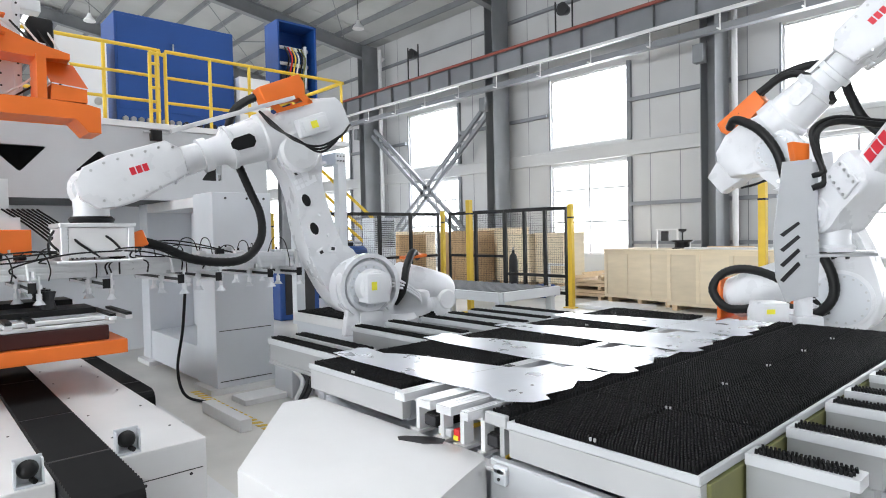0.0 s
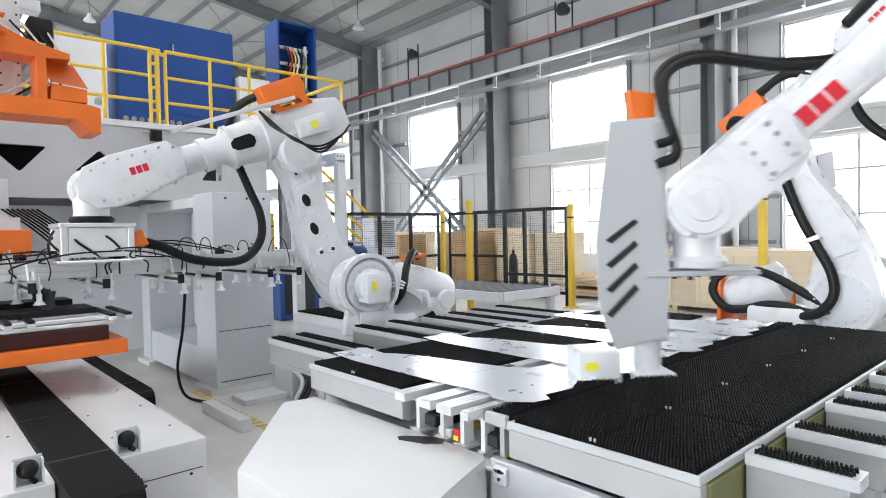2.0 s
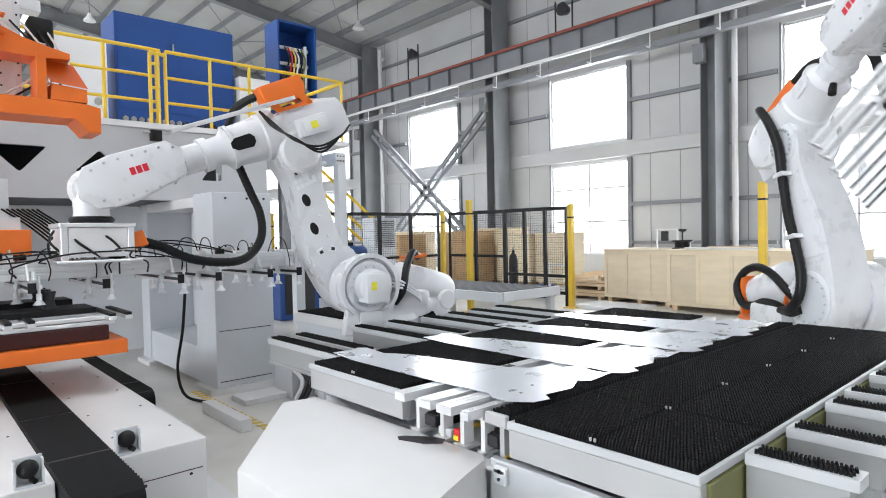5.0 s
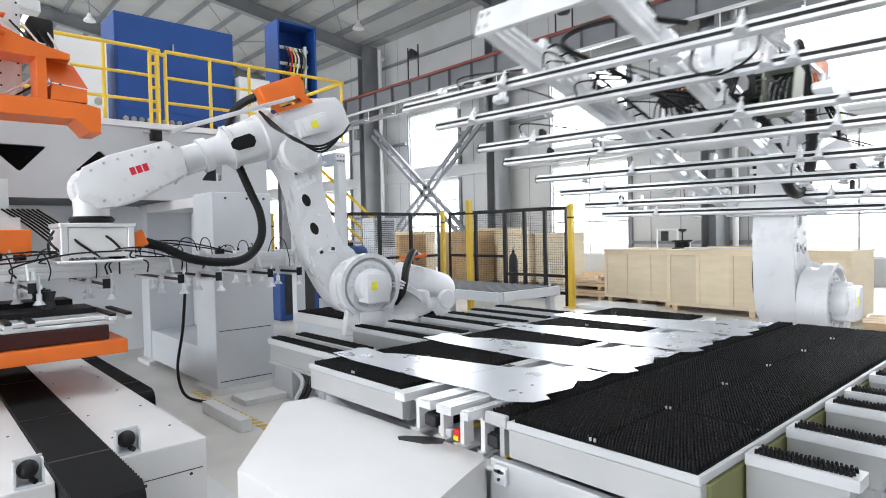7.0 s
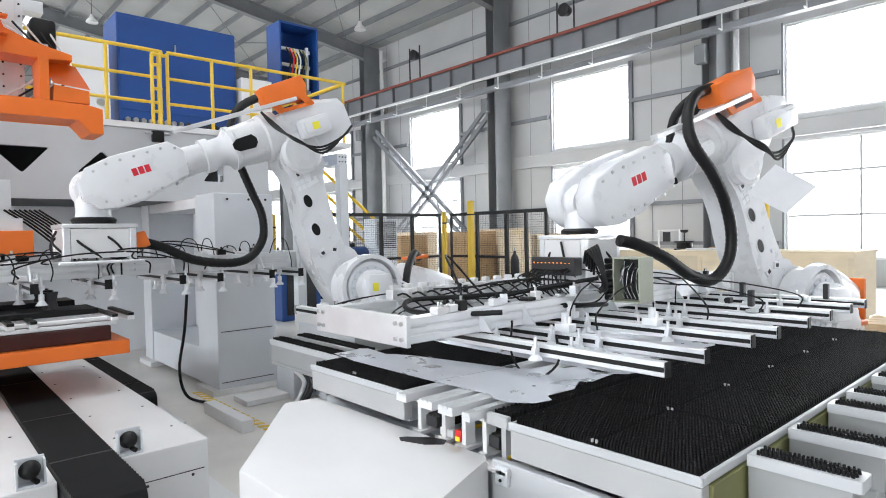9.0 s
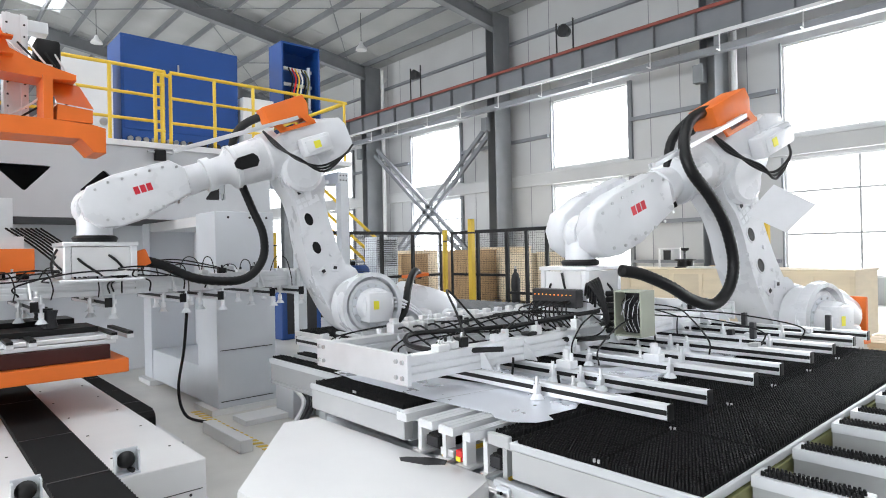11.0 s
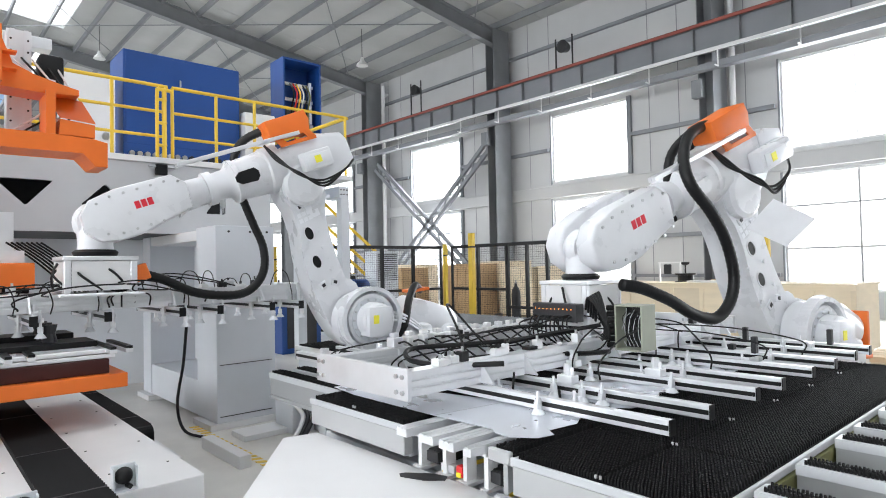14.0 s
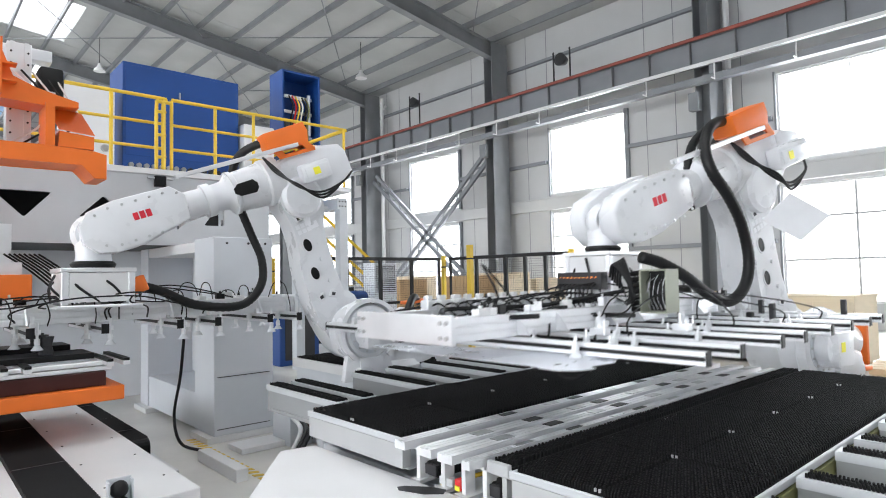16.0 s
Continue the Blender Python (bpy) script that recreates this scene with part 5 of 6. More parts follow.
press = thing("press_gantry", "pale grey steel press gantry with triangular cut-outs and a box column", "press")
bm = B()
holes = [round_poly(p) for p in ([(-.75, 2.24), (-.40, 2.24), (-.57, 2.47)], [(.62, 2.47), (1.11, 2.47), (.88, 2.21)], [(1.34, 2.24), (1.80, 2.24), (1.57, 2.47)],
                                 [(2.0, 2.47), (2.44, 2.47), (2.2, 2.23)], [(2.60, 2.2), (2.84, 2.2), (2.84, 2.42), (2.76, 2.42)])]
holed_plate(bm, [(-3, 1.98), (3.4, 1.96), (3.4, 2.73), (-3, 2.74)], holes, -7.04, -7.0, YZ)
part("front_plate", bm, M_PANEL, press)
# girder inside in dark steel colour, standing in for shade behind the cut-outs
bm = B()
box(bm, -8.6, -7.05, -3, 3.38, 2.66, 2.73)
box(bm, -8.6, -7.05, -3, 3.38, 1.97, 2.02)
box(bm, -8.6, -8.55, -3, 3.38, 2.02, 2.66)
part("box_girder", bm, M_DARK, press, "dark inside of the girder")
bm = B()
box(bm, -7.4, -6.98, -3, 4.6, 2.735, 2.80, .004, seg=1)
part("ledge", bm, M_WHITE, press)
# column
bm = B()
box(bm, -6.38, -5.86, 2.27, 2.88, .06, 1.99, .008)
part("column_box", bm, M_GREY, press)
bm = B()
box(bm, -8.25, -7.95, 2.27, 2.88, .06, 1.97, .008)
part("rear_post", bm, M_GREY, press)
bm = B()
box(bm, -7.945, -6.385, 2.28, 2.87, .06, .42, .008)
part("sill_beam", bm, M_GREY, press)
bm = B()
box(bm, -7.945, -6.385, 2.80, 2.86, .43, 1.96)
part("back_panel", bm, M_GREY, press)
bm = B()
box(bm, -7.945, -6.385, 2.28, 2.79, 1.86, 1.965)
part("lintel", bm, M_WHITE, press)
for x in (-8.15, -6.2):
    bm = B()
    box(bm, x - .12, x + .35, 2.2, 2.98, 0, .06, .005)
    part("foot", bm, M_WHITE, press)
for z in (.12, .62):
    bm = B()
    box(bm, -5.859, -5.855, 2.30, 2.84, z, z + .007)
    part("seam", bm, M_DARK, press)
for y in (2.4, 2.62, 2.8):
    bm = B()
    cyl(bm, (-5.859, y, 1.93), (-5.853, y, 1.93), .012, n=10)
    part("bolt", bm, M_DARK, press)
# rear wall of the press seen between the parts
bm = B()
box(bm, -9.3, -9.2, -3, 3.4, 0, 2.7)
part("rear_panel", bm, M_GREY, press)
cl = thing("clamp", "small black clamp fixed to the gantry edge", "clamp")
bm = B()
box(bm, -6.99, -6.93, 2.05, 2.17, 2.60, 2.72, .01)
part("jaw", bm, M_BLACK, cl)
bm = B()
cyl(bm, (-6.95, 1.98, 2.69), (-6.95, 2.24, 2.69), .012, n=8)
part("screw", bm, M_STEEL, cl)

# platform
deck = thing("platform", "grey steel platform on top of the press gantry", "platform")
bm = B()
box(bm, -11.5, -7.4, .2, 4.62, 2.735, 2.79)
part("deck_plate", bm, M_GREY, deck)
bm = B()
box(bm, -10.2, -8.9, 4.62, 5.4, 2.735, 2.79)
part("deck_plate", bm, M_GREY, deck)
for x, y in ((-11.3, 4.4), (-9.6, 5.2), (-11.3, .6)):
    bm = B()
    box(bm, x - .08, x + .08, y - .08, y + .08, 0, 2.733)
    part("post", bm, M_GREY, deck)
rail = thing("guard_rail", "yellow tubular guard rail along the platform edge", "guard rail")
RX = -7.12
posts = (1.10, 1.66, 2.20, 2.28, 2.78, 3.26, 3.85, 4.58)
for y in posts:
    bm = B()
    cyl(bm, (RX, y, 2.80), (RX, y, 3.62), .019, n=10)
    p = part("post", bm, M_YELLOW, rail)
    bm = B()
    box(bm, RX - .05, RX + .05, y - .05, y + .05, 2.80, 2.81)
    part("foot_plate", bm, M_YELLOW, p)
for z in (3.63, 3.34, 3.06):
    for ya, yb in ((.2, 2.20), (2.28, 4.58)):
        bm = B()
        if z > 3.6:
            tube(bm, [(RX, ya, z), (RX, (ya + yb) / 2, z), (RX, yb - .05, z), (RX, yb - .01, z - .02), (RX, yb, z - .06)], .020, 10, 4)
        else:
            cyl(bm, (RX, ya, z), (RX, yb, z), .017, n=10)
        part("rail_tube", bm, M_YELLOW, rail)
bm = B()
cyl(bm, (RX, 4.58, 3.62), (-9.6, 4.58, 3.62), .026, n=10)
cyl(bm, (RX, 4.58, 3.3), (-9.6, 4.58, 3.3), .022, n=10)
part("return_rail", bm, M_YELLOW, rail)
gate = thing("rail_gate", "yellow tubular gate loop in the guard rail", "gate")
for y in (2.10, 2.17):
    bm = B()
    tube(bm, [(RX + .06, y, 2.81), (RX + .06, y, 3.52), (RX + .06, y + .02, 3.57), (RX + .06, y + .08, 3.57)], .02, 8, 4)
    part("gate_tube", bm, M_YELLOW, gate)
for z in (2.95, 3.2, 3.46):
    bm = B()
    cyl(bm, (RX + .06, 2.10, z), (RX + .06, 2.2, z), .018, n=8)
    part("hinge_bar", bm, M_YELLOW, gate)

# cabinets on the platform
def cabinet(label, x0, x1, y0, y1, z0, z1, material, group="control cabinets"):
    c = thing("control_cabinet", label, "cabinet", None, group)
    bm = B()
    box(bm, x0, x1, y0, y1, z0, z1, .012)
    part("body", bm, material, c)
    return c


c = cabinet("large blue steel control cabinet with rows of cable sockets", -9.7, -9.0, 2.24, 3.88, 2.79, 4.62, M_BLUE)
bm = B()
box(bm, -8.999, -8.99, 2.27, 3.85, 3.32, 4.58, .004)
part("door_panel", bm, M_BLUE, c)
bm = B()
box(bm, -8.99, -8.96, 2.98, 3.0, 4.2, 4.3, .004)
part("handle", bm, M_STEEL, c)
for r in range(2):
    for i in range(15):
        bm = B()
        y, z = 2.34 + i * .1, 3.05 + r * .13
        cyl(bm, (-9.0, y, z), (-8.95, y, z), .036, n=10)
        s = part("socket", bm, M_STEEL if i < 8 else M_DARK, c, "round cable socket")
for i in range(9):
    bm = B()
    y = 2.3 + i * .17
    tube(bm, [(-8.97, y, 3.02), (-8.8, y + .02, 2.9), (-8.7, y + .1, 2.83), (-8.5, y + .25, 2.82)], .018, 6, 5)
    part("cable", bm, M_BLACK, c)
c = cabinet("pale grey steel control cabinet on the platform", -9.3, -8.9, 1.52, 2.12, 2.79, 4.18, M_WHITE)
bm = B()
cyl(bm, (-8.9, 2.0, 3.35), (-8.87, 2.0, 3.35), .05, n=14)
part("lock", bm, M_STEEL, c)
bm = B()
box(bm, -8.899, -8.893, 1.55, 2.09, 2.84, 4.14, .004)
part("door_panel", bm, M_WHITE, c)
c = cabinet("pale grey steel control cabinet with a round switch", -9.3, -8.9, 3.92, 4.42, 2.79, 3.98, M_WHITE)
bm = B()
cyl(bm, (-8.9, 4.2, 3.72), (-8.87, 4.2, 3.72), .045, n=16)
part("switch", bm, M_DARK, c)
c = thing("open_cabinet", "tall blue steel cabinet standing open with rails and wires inside", "cabinet")
bm = B()
y0, y1, z0, z1, x0, x1 = 4.62, 5.32, 2.79, 5.02, -9.45, -9.0
box(bm, x0, x0 + .02, y0, y1, z0, z1)
box(bm, x0 + .02, x1, y0, y0 + .03, z0, z1)
box(bm, x0 + .02, x1, y1 - .03, y1, z0, z1)
box(bm, x0 + .02, x1, y0 + .03, y1 - .03, z1 - .03, z1)
box(bm, x0 + .02, x1, y0 + .03, y1 - .03, z0, z0 + .03)
part("shell", bm, M_BLUE, c)
for i, z in enumerate((4.62, 4.36, 3.95, 3.6)):
    bm = B()
    box(bm, -9.2, -9.17, y0 + .04, y1 - .06, z, z + .05)
    part("mounting_rail", bm, M_ALU, c)
bm = B()
cyl(bm, (-9.12, y1 - .15, 4.0), (-9.12, y1 - .15, 4.7), .03, n=8)
part("busbar", bm, M_ALU, c)
for i, mm in enumerate((M_BLACK, M_RED, M_YELLOW, M_WHITE, M_BLACK, M_OLIVE)):
    bm = B()
    a = y0 + .18 + i * .06
    tube(bm, [(-9.12, a, 4.64), (-9.05, a + .04, 4.45), (-9.1, a + .02, 4.2), (-9.08, a + .03, 3.9), (-9.1, a, 3.55)], .014, 6, 5)
    part("wire", bm, mm, c)
for i in range(4):
    bm = B()
    box(bm, -9.2, -9.1, y0 + .1 + i * .13, y0 + .2 + i * .13, 4.05, 4.2, .006)
    part("relay", bm, M_DARK, c)

# orange crosshead
cross = thing("press_crosshead", "orange steel press crosshead with aluminium slide and black motors", "press head")
OX = -5.2
bm = B()
prism(bm, [(-1.5, 2.43), (1.02, 2.46), (1.10, 2.36), (1.185, 2.36), (1.185, 2.55), (1.10, 2.57), (.78, 2.58), (-1.5, 2.56)], OX - .35, OX, YZ, .006)
part("lower_beam", bm, M_ORANGE, cross)
bm = B()
prism(bm, [(-1.5, 3.35), (.50, 3.3), (.58, 3.06), (.72, 3.0), (1.0, 2.94), (1.0, 2.895), (.78, 2.88), (.55, 2.89), (-1.5, 2.9)], OX - .30, OX - .04, YZ, .006)
part("upper_beam", bm, M_ORANGE, cross)
for y in (.40, .50):
    bm = B()
    box(bm, OX - .04, OX + .06, y, y + .012, 2.9, 3.3)
    part("rib", bm, M_ORANGE, cross)
for z in (3.0, 3.12):
    bm = B()
    box(bm, OX - .04, OX + .05, .2, .6, z, z + .012)
    part("rib", bm, M_ORANGE, cross)
bm = B()
prism(bm, [(.78, 2.58), (.84, 2.58), (.84, 2.9), (.78, 2.9)], OX - .3, OX, YZ)
prism(bm, [(.86, 2.58), (1.10, 2.58), (1.10, 2.68), (.87, 2.70)], OX - .3, OX - .01, YZ, .004)
part("end_box", bm, M_ORANGE, cross)
bm = B()
vs = [bm.verts.new(v) for v in ((OX + .0, .865, 2.705), (OX + .0, 1.105, 2.685), (OX - .16, 1.04, 2.885), (OX - .16, .80, 2.905))]
bm.faces.new(vs)
bmesh.ops.solidify(bm, geom=bm.faces[:], thickness=.012)
part("cover_plate", bm, M_ORANGE, cross, "slanted orange cover plate catching the light")
bm = B()
box(bm, OX - .5, OX - .36, .58, .74, 2.5, 3.42, .004)
box(bm, OX - .36, OX - .345, .60, .63, 2.5, 3.42)
box(bm, OX - .36, OX - .345, .69, .72, 2.5, 3.42)
part("slide", bm, M_ALU, cross, "aluminium slide")
bm = B()
for i in range(9):
    for y in (.605, .715):
        cyl(bm, (OX - .345, y, 2.62 + i * .09), (OX - .338, y, 2.62 + i * .09), .008, n=6)
part("bolt_row", bm, M_DARK, cross)
for y0, z0, z1 in ((.78, 2.98, 3.26), (.28, 2.6, 2.84)):
    bm = B()
    box(bm, OX - .50, OX - .30, y0, y0 + .17, z0, z1, .03)
    mo = smooth(part("motor", bm, M_BLACK, cross, "black servo motor"))
    bm = B()
    box(bm, OX - .299, OX - .297, y0 + .07, y0 + .11, z0 + .06, z0 + .08)
    part("label_plate", bm, M_PAPER, mo)
    bm = B()
    box(bm, OX - .47, OX - .33, y0 + .02, y0 + .15, z0 - .10, z0, .02)
    part("gearbox", bm, M_BLACK, mo)
for i in range(5):
    bm = B()
    y = .5 + i * .07
    tube(bm, [(OX - .33, y + .1, 3.2), (OX - .2, y + .25, 3.0 - i * .03), (OX - .25, y + .3, 2.8), (OX - .3, y + .1, 2.62)], .008, 6, 6)
    part("cable", bm, M_BLACK if i % 2 else M_WHITE, cross)
# upper machinery around the slide, open frame
bm = B()
box(bm, OX - .66, OX - .52, .25, .9, 3.36, 3.45, .004)
part("top_plate", bm, M_ALU, cross)
ram = thing("press_ram", "orange lower ram block with hoses under the gantry", "press ram")
bm = B()
box(bm, OX - .4, OX, -.6, .71, 1.45, 1.63, .006)
part("block", bm, M_ORANGE, ram)
bm = B()
box(bm, OX - .32, OX - .1, .42, .66, 1.63, 1.72)
box(bm, OX - .26, OX - .14, .5, .6, 1.72, 2.0)
part("guide", bm, M_ALU, ram)
for i in range(8):
    bm = B()
    y = .35 + i * .03
    tube(bm, [(OX - .1, y + .2, 1.78), (OX - .12, y + .36, 1.66), (OX - .1, y + .52, 1.5), (OX, y + .62, 1.36)], .008, 6, 6)
    part("hose", bm, M_BLACK, ram)

# die cart with trays
cart = thing("die_cart", "orange die cart carrying aluminium profiles and black strips", "cart")
CX = -4.6
bm = B()
box(bm, CX - 1.2, CX + .02, -1.2, 1.16, .765, .86, .006)
part("lower_beam", bm, M_ORANGE, cart)
bm = B()
box(bm, CX - .4, CX - .04, -1.2, 1.06, .862, .96, .006)
part("dark_beam", bm, M_DARKRED, cart, "dark red beam")
for z in (.975, 1.01):
    bm = B()
    box(bm, CX - .16, CX - .06, -1.2, 1.1, z - .012, z + .016, .003, seg=1)
    part("profile", bm, M_ALU, cart)
bm = B()
box(bm, CX - .55, CX - .2, -1.2, 1.02, 1.035, 1.075, .004)
part("black_strip", bm, M_BLACK, cart)
bm = B()
box(bm, CX - .9, CX - .60, -1.2, .95, 1.05, 1.11, .004)
part("black_strip", bm, M_BLACK, cart)
for y in (.46, .58, 1.04, 1.14):
    bm = B()
    box(bm, CX - .5, CX + .06, y, y + .045, 1.0, 1.028, .003, seg=1)
    a = part("arm", bm, M_ALU, cart)
    bm = B()
    box(bm, CX - .5, CX + .06, y + .004, y + .041, 1.029, 1.047)
    part("pad", bm, M_BLACK, a, "black pad strip")
for y in (.3, .75):
    for i in range(3):
        bm = B()
        lathe(bm, (CX - .7 + i * .2, y, 1.08), (CX - .7 + i * .2, y, 1.2), ((0, .05), (.5, .035), (1, .05)), 12)
        part("plunger", bm, M_DARK, cart)
for y in (-.9,):
    bm = B()
    box(bm, CX - 1.15, CX - .9, y - .1, y + .1, .5, .79)
    part("carriage", bm, M_DARK, cart)

# ---------- linear axis covers ----------
def axis_cover(y0, y1, x0, x1, z1, label):
    c = thing("axis_cover", label, "machine cover", group="axis covers")
    bm = B()
    prism(bm, [(y0, .02), (y1, .02), (y1, .38), (y1 + .0, z1), (y0, z1)], x0, x1, YZ, .006)
    part("housing", bm, M_WHITE, c)
    bm = B()
    box(bm, x1 - .001, x1 + .003, y0 + .02, y1 - .02, z1 - .15, z1 - .146)
    part("joint", bm, M_DARK, c)
    bm = B()
    for i in range(5):
        for yy in (y0 + .06, y1 - .07):
            cyl(bm, (x1 - .35 - i * .55, yy, z1), (x1 - .35 - i * .55, yy, z1 + .003), .007, n=8)
    for yy in (y0 + .12, y1 - .08):
        cyl(bm, (x1, yy, z1 - .17), (x1 + .003, yy, z1 - .17), .008, n=8)
    part("screw", bm, M_DARK, c)
    return c


axis_cover(.745, 1.165, -6.4, -3.19, .50, "white sheet-metal cover of the linear axis beside black bellows")
axis_cover(-.9, .47, -6.4, -3.07, .50, "white sheet-metal cover of the linear axis on the bellows' other side")


def bellows(y0, y1, x0, x1, z, label, end_roll=True):
    b = thing("bellows", label, "bellows", group="bellows")
    verts, faces = [], []
    n = int((x1 - x0) / .02)
    prof = [(x0 + (x1 - x0) * i / n, z + (.012 if i % 2 else 0)) for i in range(n + 1)]
    if end_roll:
        prof += [(x1 + .06 * math.sin(a), z - .06 + .06 * math.cos(a)) for a in (.4, .8, 1.2, 1.57)] + [(x1 + .06, z - .3)]
    for x, zz in prof:
        verts += [(x, y0, zz), (x, y1, zz), (x, y1, zz - .05), (x, y0, zz - .05)]
    for i in range(len(prof) - 1):
        a, c = i * 4, i * 4 + 4
        faces += [(a, c, c + 1, a + 1), (a + 1, c + 1, c + 2, a + 2), (a + 3, a, c, c + 3)]
    me = bpy.data.meshes.new("folds")
    me.from_pydata(verts, [], [f[::-1] for f in faces])
    me.materials.append(M_BELLOWS)
    o = new("folds", me)
    o.parent = b
    for xx in (x0 + (x1 - x0) * .30, x0 + (x1 - x0) * .62, x0 + (x1 - x0) * .86):
        bm = B()
        box(bm, xx - .008, xx + .008, y0 + .002, y1 - .002, z - .01, z + .0095)
        part("stiffener", bm, M_DARK, b)
    bm = B()
    box(bm, x0, x1, y0 + .004, y1 - .004, .0, z - .052)
    part("track_bed", bm, M_DARK, b)
    return b


bellows(.475, .74, -6.4, -2.78, .515, "black folded bellows covering the linear axis")
bellows(1.22, 1.35, -7.0, -4.72, .44, "narrow black bellows along the axis edge")


def bumper(x, y, z):
    b = thing("bumper", "black rubber bumper in a small steel bracket", "bumper", group="bumpers")
    bm = B()
    box(bm, x, x + .012, y - .055, y + .055, z - .06, z + .055, .003)
    box(bm, x + .012, x + .05, y - .055, y - .047, z - .06, z + .045)
    box(bm, x + .012, x + .05, y + .047, y + .055, z - .06, z + .045)
    box(bm, x + .012, x + .055, y - .055, y + .055, z - .066, z - .055)
    part("bracket", bm, M_GREY, b)
    bm = B()
    lathe(bm, (x + .012, y, z), (x + .06, y, z), ((0, .042), (.5, .036), (.8, .028), (1, .012)), 18)
    smooth(part("rubber", bm, M_BLACK, b))
    bm = B()
    cyl(bm, (x + .03, y + .01, z - .04), (x + .06, y + .02, z - .045), .012, n=8)
    part("stop_pin", bm, M_BLACK, b)


bumper(-3.26, .80, .567)
bumper(-3.14, .38, .567)
# low steel channels on the floor
for x0, x1, y0, y1, h in ((-5.4, -4.6, 1.95, 2.05, .1), (-4.4, -2.6, 1.20, 1.34, .12), (-6.3, -5.0, 1.55, 1.66, .08), (-5.6, -5.3, 2.3, 2.9, .05)):
    bm = B()
    box(bm, x0, x1, y0, y1, 0, h, .004, seg=1)
    tagged(part("floor_channel", bm, M_WHITE), "white steel cable channel on the floor", "cable channel", "floor channels")
fl = thing("floor_cable", "black cable lying from the press to the floor", "cable")
bm = B()
tube(bm, [(-5.6, 1.9, 1.05), (-5.75, 1.92, .7), (-5.95, 1.93, .3), (-5.9, 1.98, .05), (-5.6, 2.1, .015), (-5.2, 2.15, .015)], .014, 8, 8)
part("sheath", bm, M_BLACK, fl)
for i in range(3):
    fl = thing("floor_cable", "grey cable bundle curving over the floor beside the press", "cable", group="floor cables")
    bm = B()
    o = i * .05
    tube(bm, [(-5.3, 2.75 + o, .3), (-5.0, 2.72 + o, .2), (-4.8, 2.5 + o, .05), (-4.55, 2.3 + o, .025), (-4.2, 2.25 + o, .025), (-3.6, 2.2 + o, .02)], .02, 8, 8)
    part("sheath", bm, M_DARK if i else M_WHITE, fl)
bx_ = thing("junction_box", "small grey junction box on the floor beside the press", "box")
bm = B()
box(bm, -5.55, -5.2, 2.72, 2.95, .0, .3, .008)
part("body", bm, M_GREY, bx_)

# bristle table behind the press column
side = thing("side_table", "dark bristle-topped side table behind the press column", "brush table")
p = new("brush_pad", tuft_mesh("brush_pad", 1.15, .85, .02, .02))
p.parent = side
p.matrix_basis = pose(-5.5, 2.95, .80)
bm = B()
box(bm, -5.5, -4.35, 2.95, 3.8, .1, .754, .006)
part("cabinet_body", bm, M_GREY, side)
bm = B()
box(bm, -5.52, -4.33, 2.92, 2.948, .7, .785, .004)
part("edge_strip", bm, M_WHITE, side)
bm = B()
for xx in (-5.4, -4.5):
    box(bm, xx, xx + .08, 3.0, 3.7, 0, .1)
part("foot", bm, M_DARK, side)
# ---------- safety fence ----------
def fence_panel(x0, y0, x1, y1, z0, z1, divs, mid):
    """Black framed mesh panel standing between two points."""
    f = thing("fence_panel", "black steel safety fence panel with wire mesh", "fence", group="fence panels")
    a, b = Vector((x0, y0, 0)), Vector((x1, y1, 0))
    d = (b - a)
    ln = d.length
    m = Matrix.Translation(a) @ Matrix.Rotation(math.atan2(d.y, d.x), 4, "Z")

    def bar(nm, *q):
        bm = B()
        box(bm, *q, m=m)
        return part(nm, bm, M_BLACK, f)
    bar("rail", 0, ln, -.03, .03, z1 - .07, z1)
    bar("rail", 0, ln, -.03, .03, z0, z0 + .06)
    bar("rail", 0, ln, -.025, .025, mid - .03, mid + .03)
    for i in range(divs + 1):
        x = ln * i / divs
        bar("post", max(0, x - .035), min(ln, x + .035), -.028, .028, .02 if i in (0, divs) else z0 + .061, z1 - .071)
    verts, faces = [], []

    def wire(p, q, r=.0025):
        k = len(verts)
        ax = (q - p).normalized()
        s = Vector((0, 0, 1)) if abs(ax.z) < .5 else Vector((1, 0, 0))
        for c in (p, q):
            verts.extend([m @ (c + s * r), m @ (c + Vector((0, r, 0))), m @ (c - s * r)])
        faces.extend([(k, k + 1, k + 4, k + 3), (k + 1, k + 2, k + 5, k + 4), (k + 2, k, k + 3, k + 5)])
    for i in range(int(ln / .05)):
        wire(Vector((i * .05, 0, z0)), Vector((i * .05, 0, z1)))
    for i in range(int((z1 - z0) / .05)):
        wire(Vector((0, 0, z0 + i * .05)), Vector((ln, 0, z0 + i * .05)))
    me = bpy.data.meshes.new("wire_mesh")
    me.from_pydata([tuple(v) for v in verts], [], faces)
    me.materials.append(M_DARK)
    o = new("wire_mesh", me)
    o.parent = f
    o["kind"] = "stuff"
    return f


fence_panel(-10.95, 6.2, -10.95, 9.72, .25, 2.02, 4, 1.0)
fence_panel(-10.72, 9.85, -8.95, 9.87, .25, 2.02, 2, 1.0)
fence_panel(-8.93, 9.87, -7.32, 9.9, .25, 2.02, 3, .62)


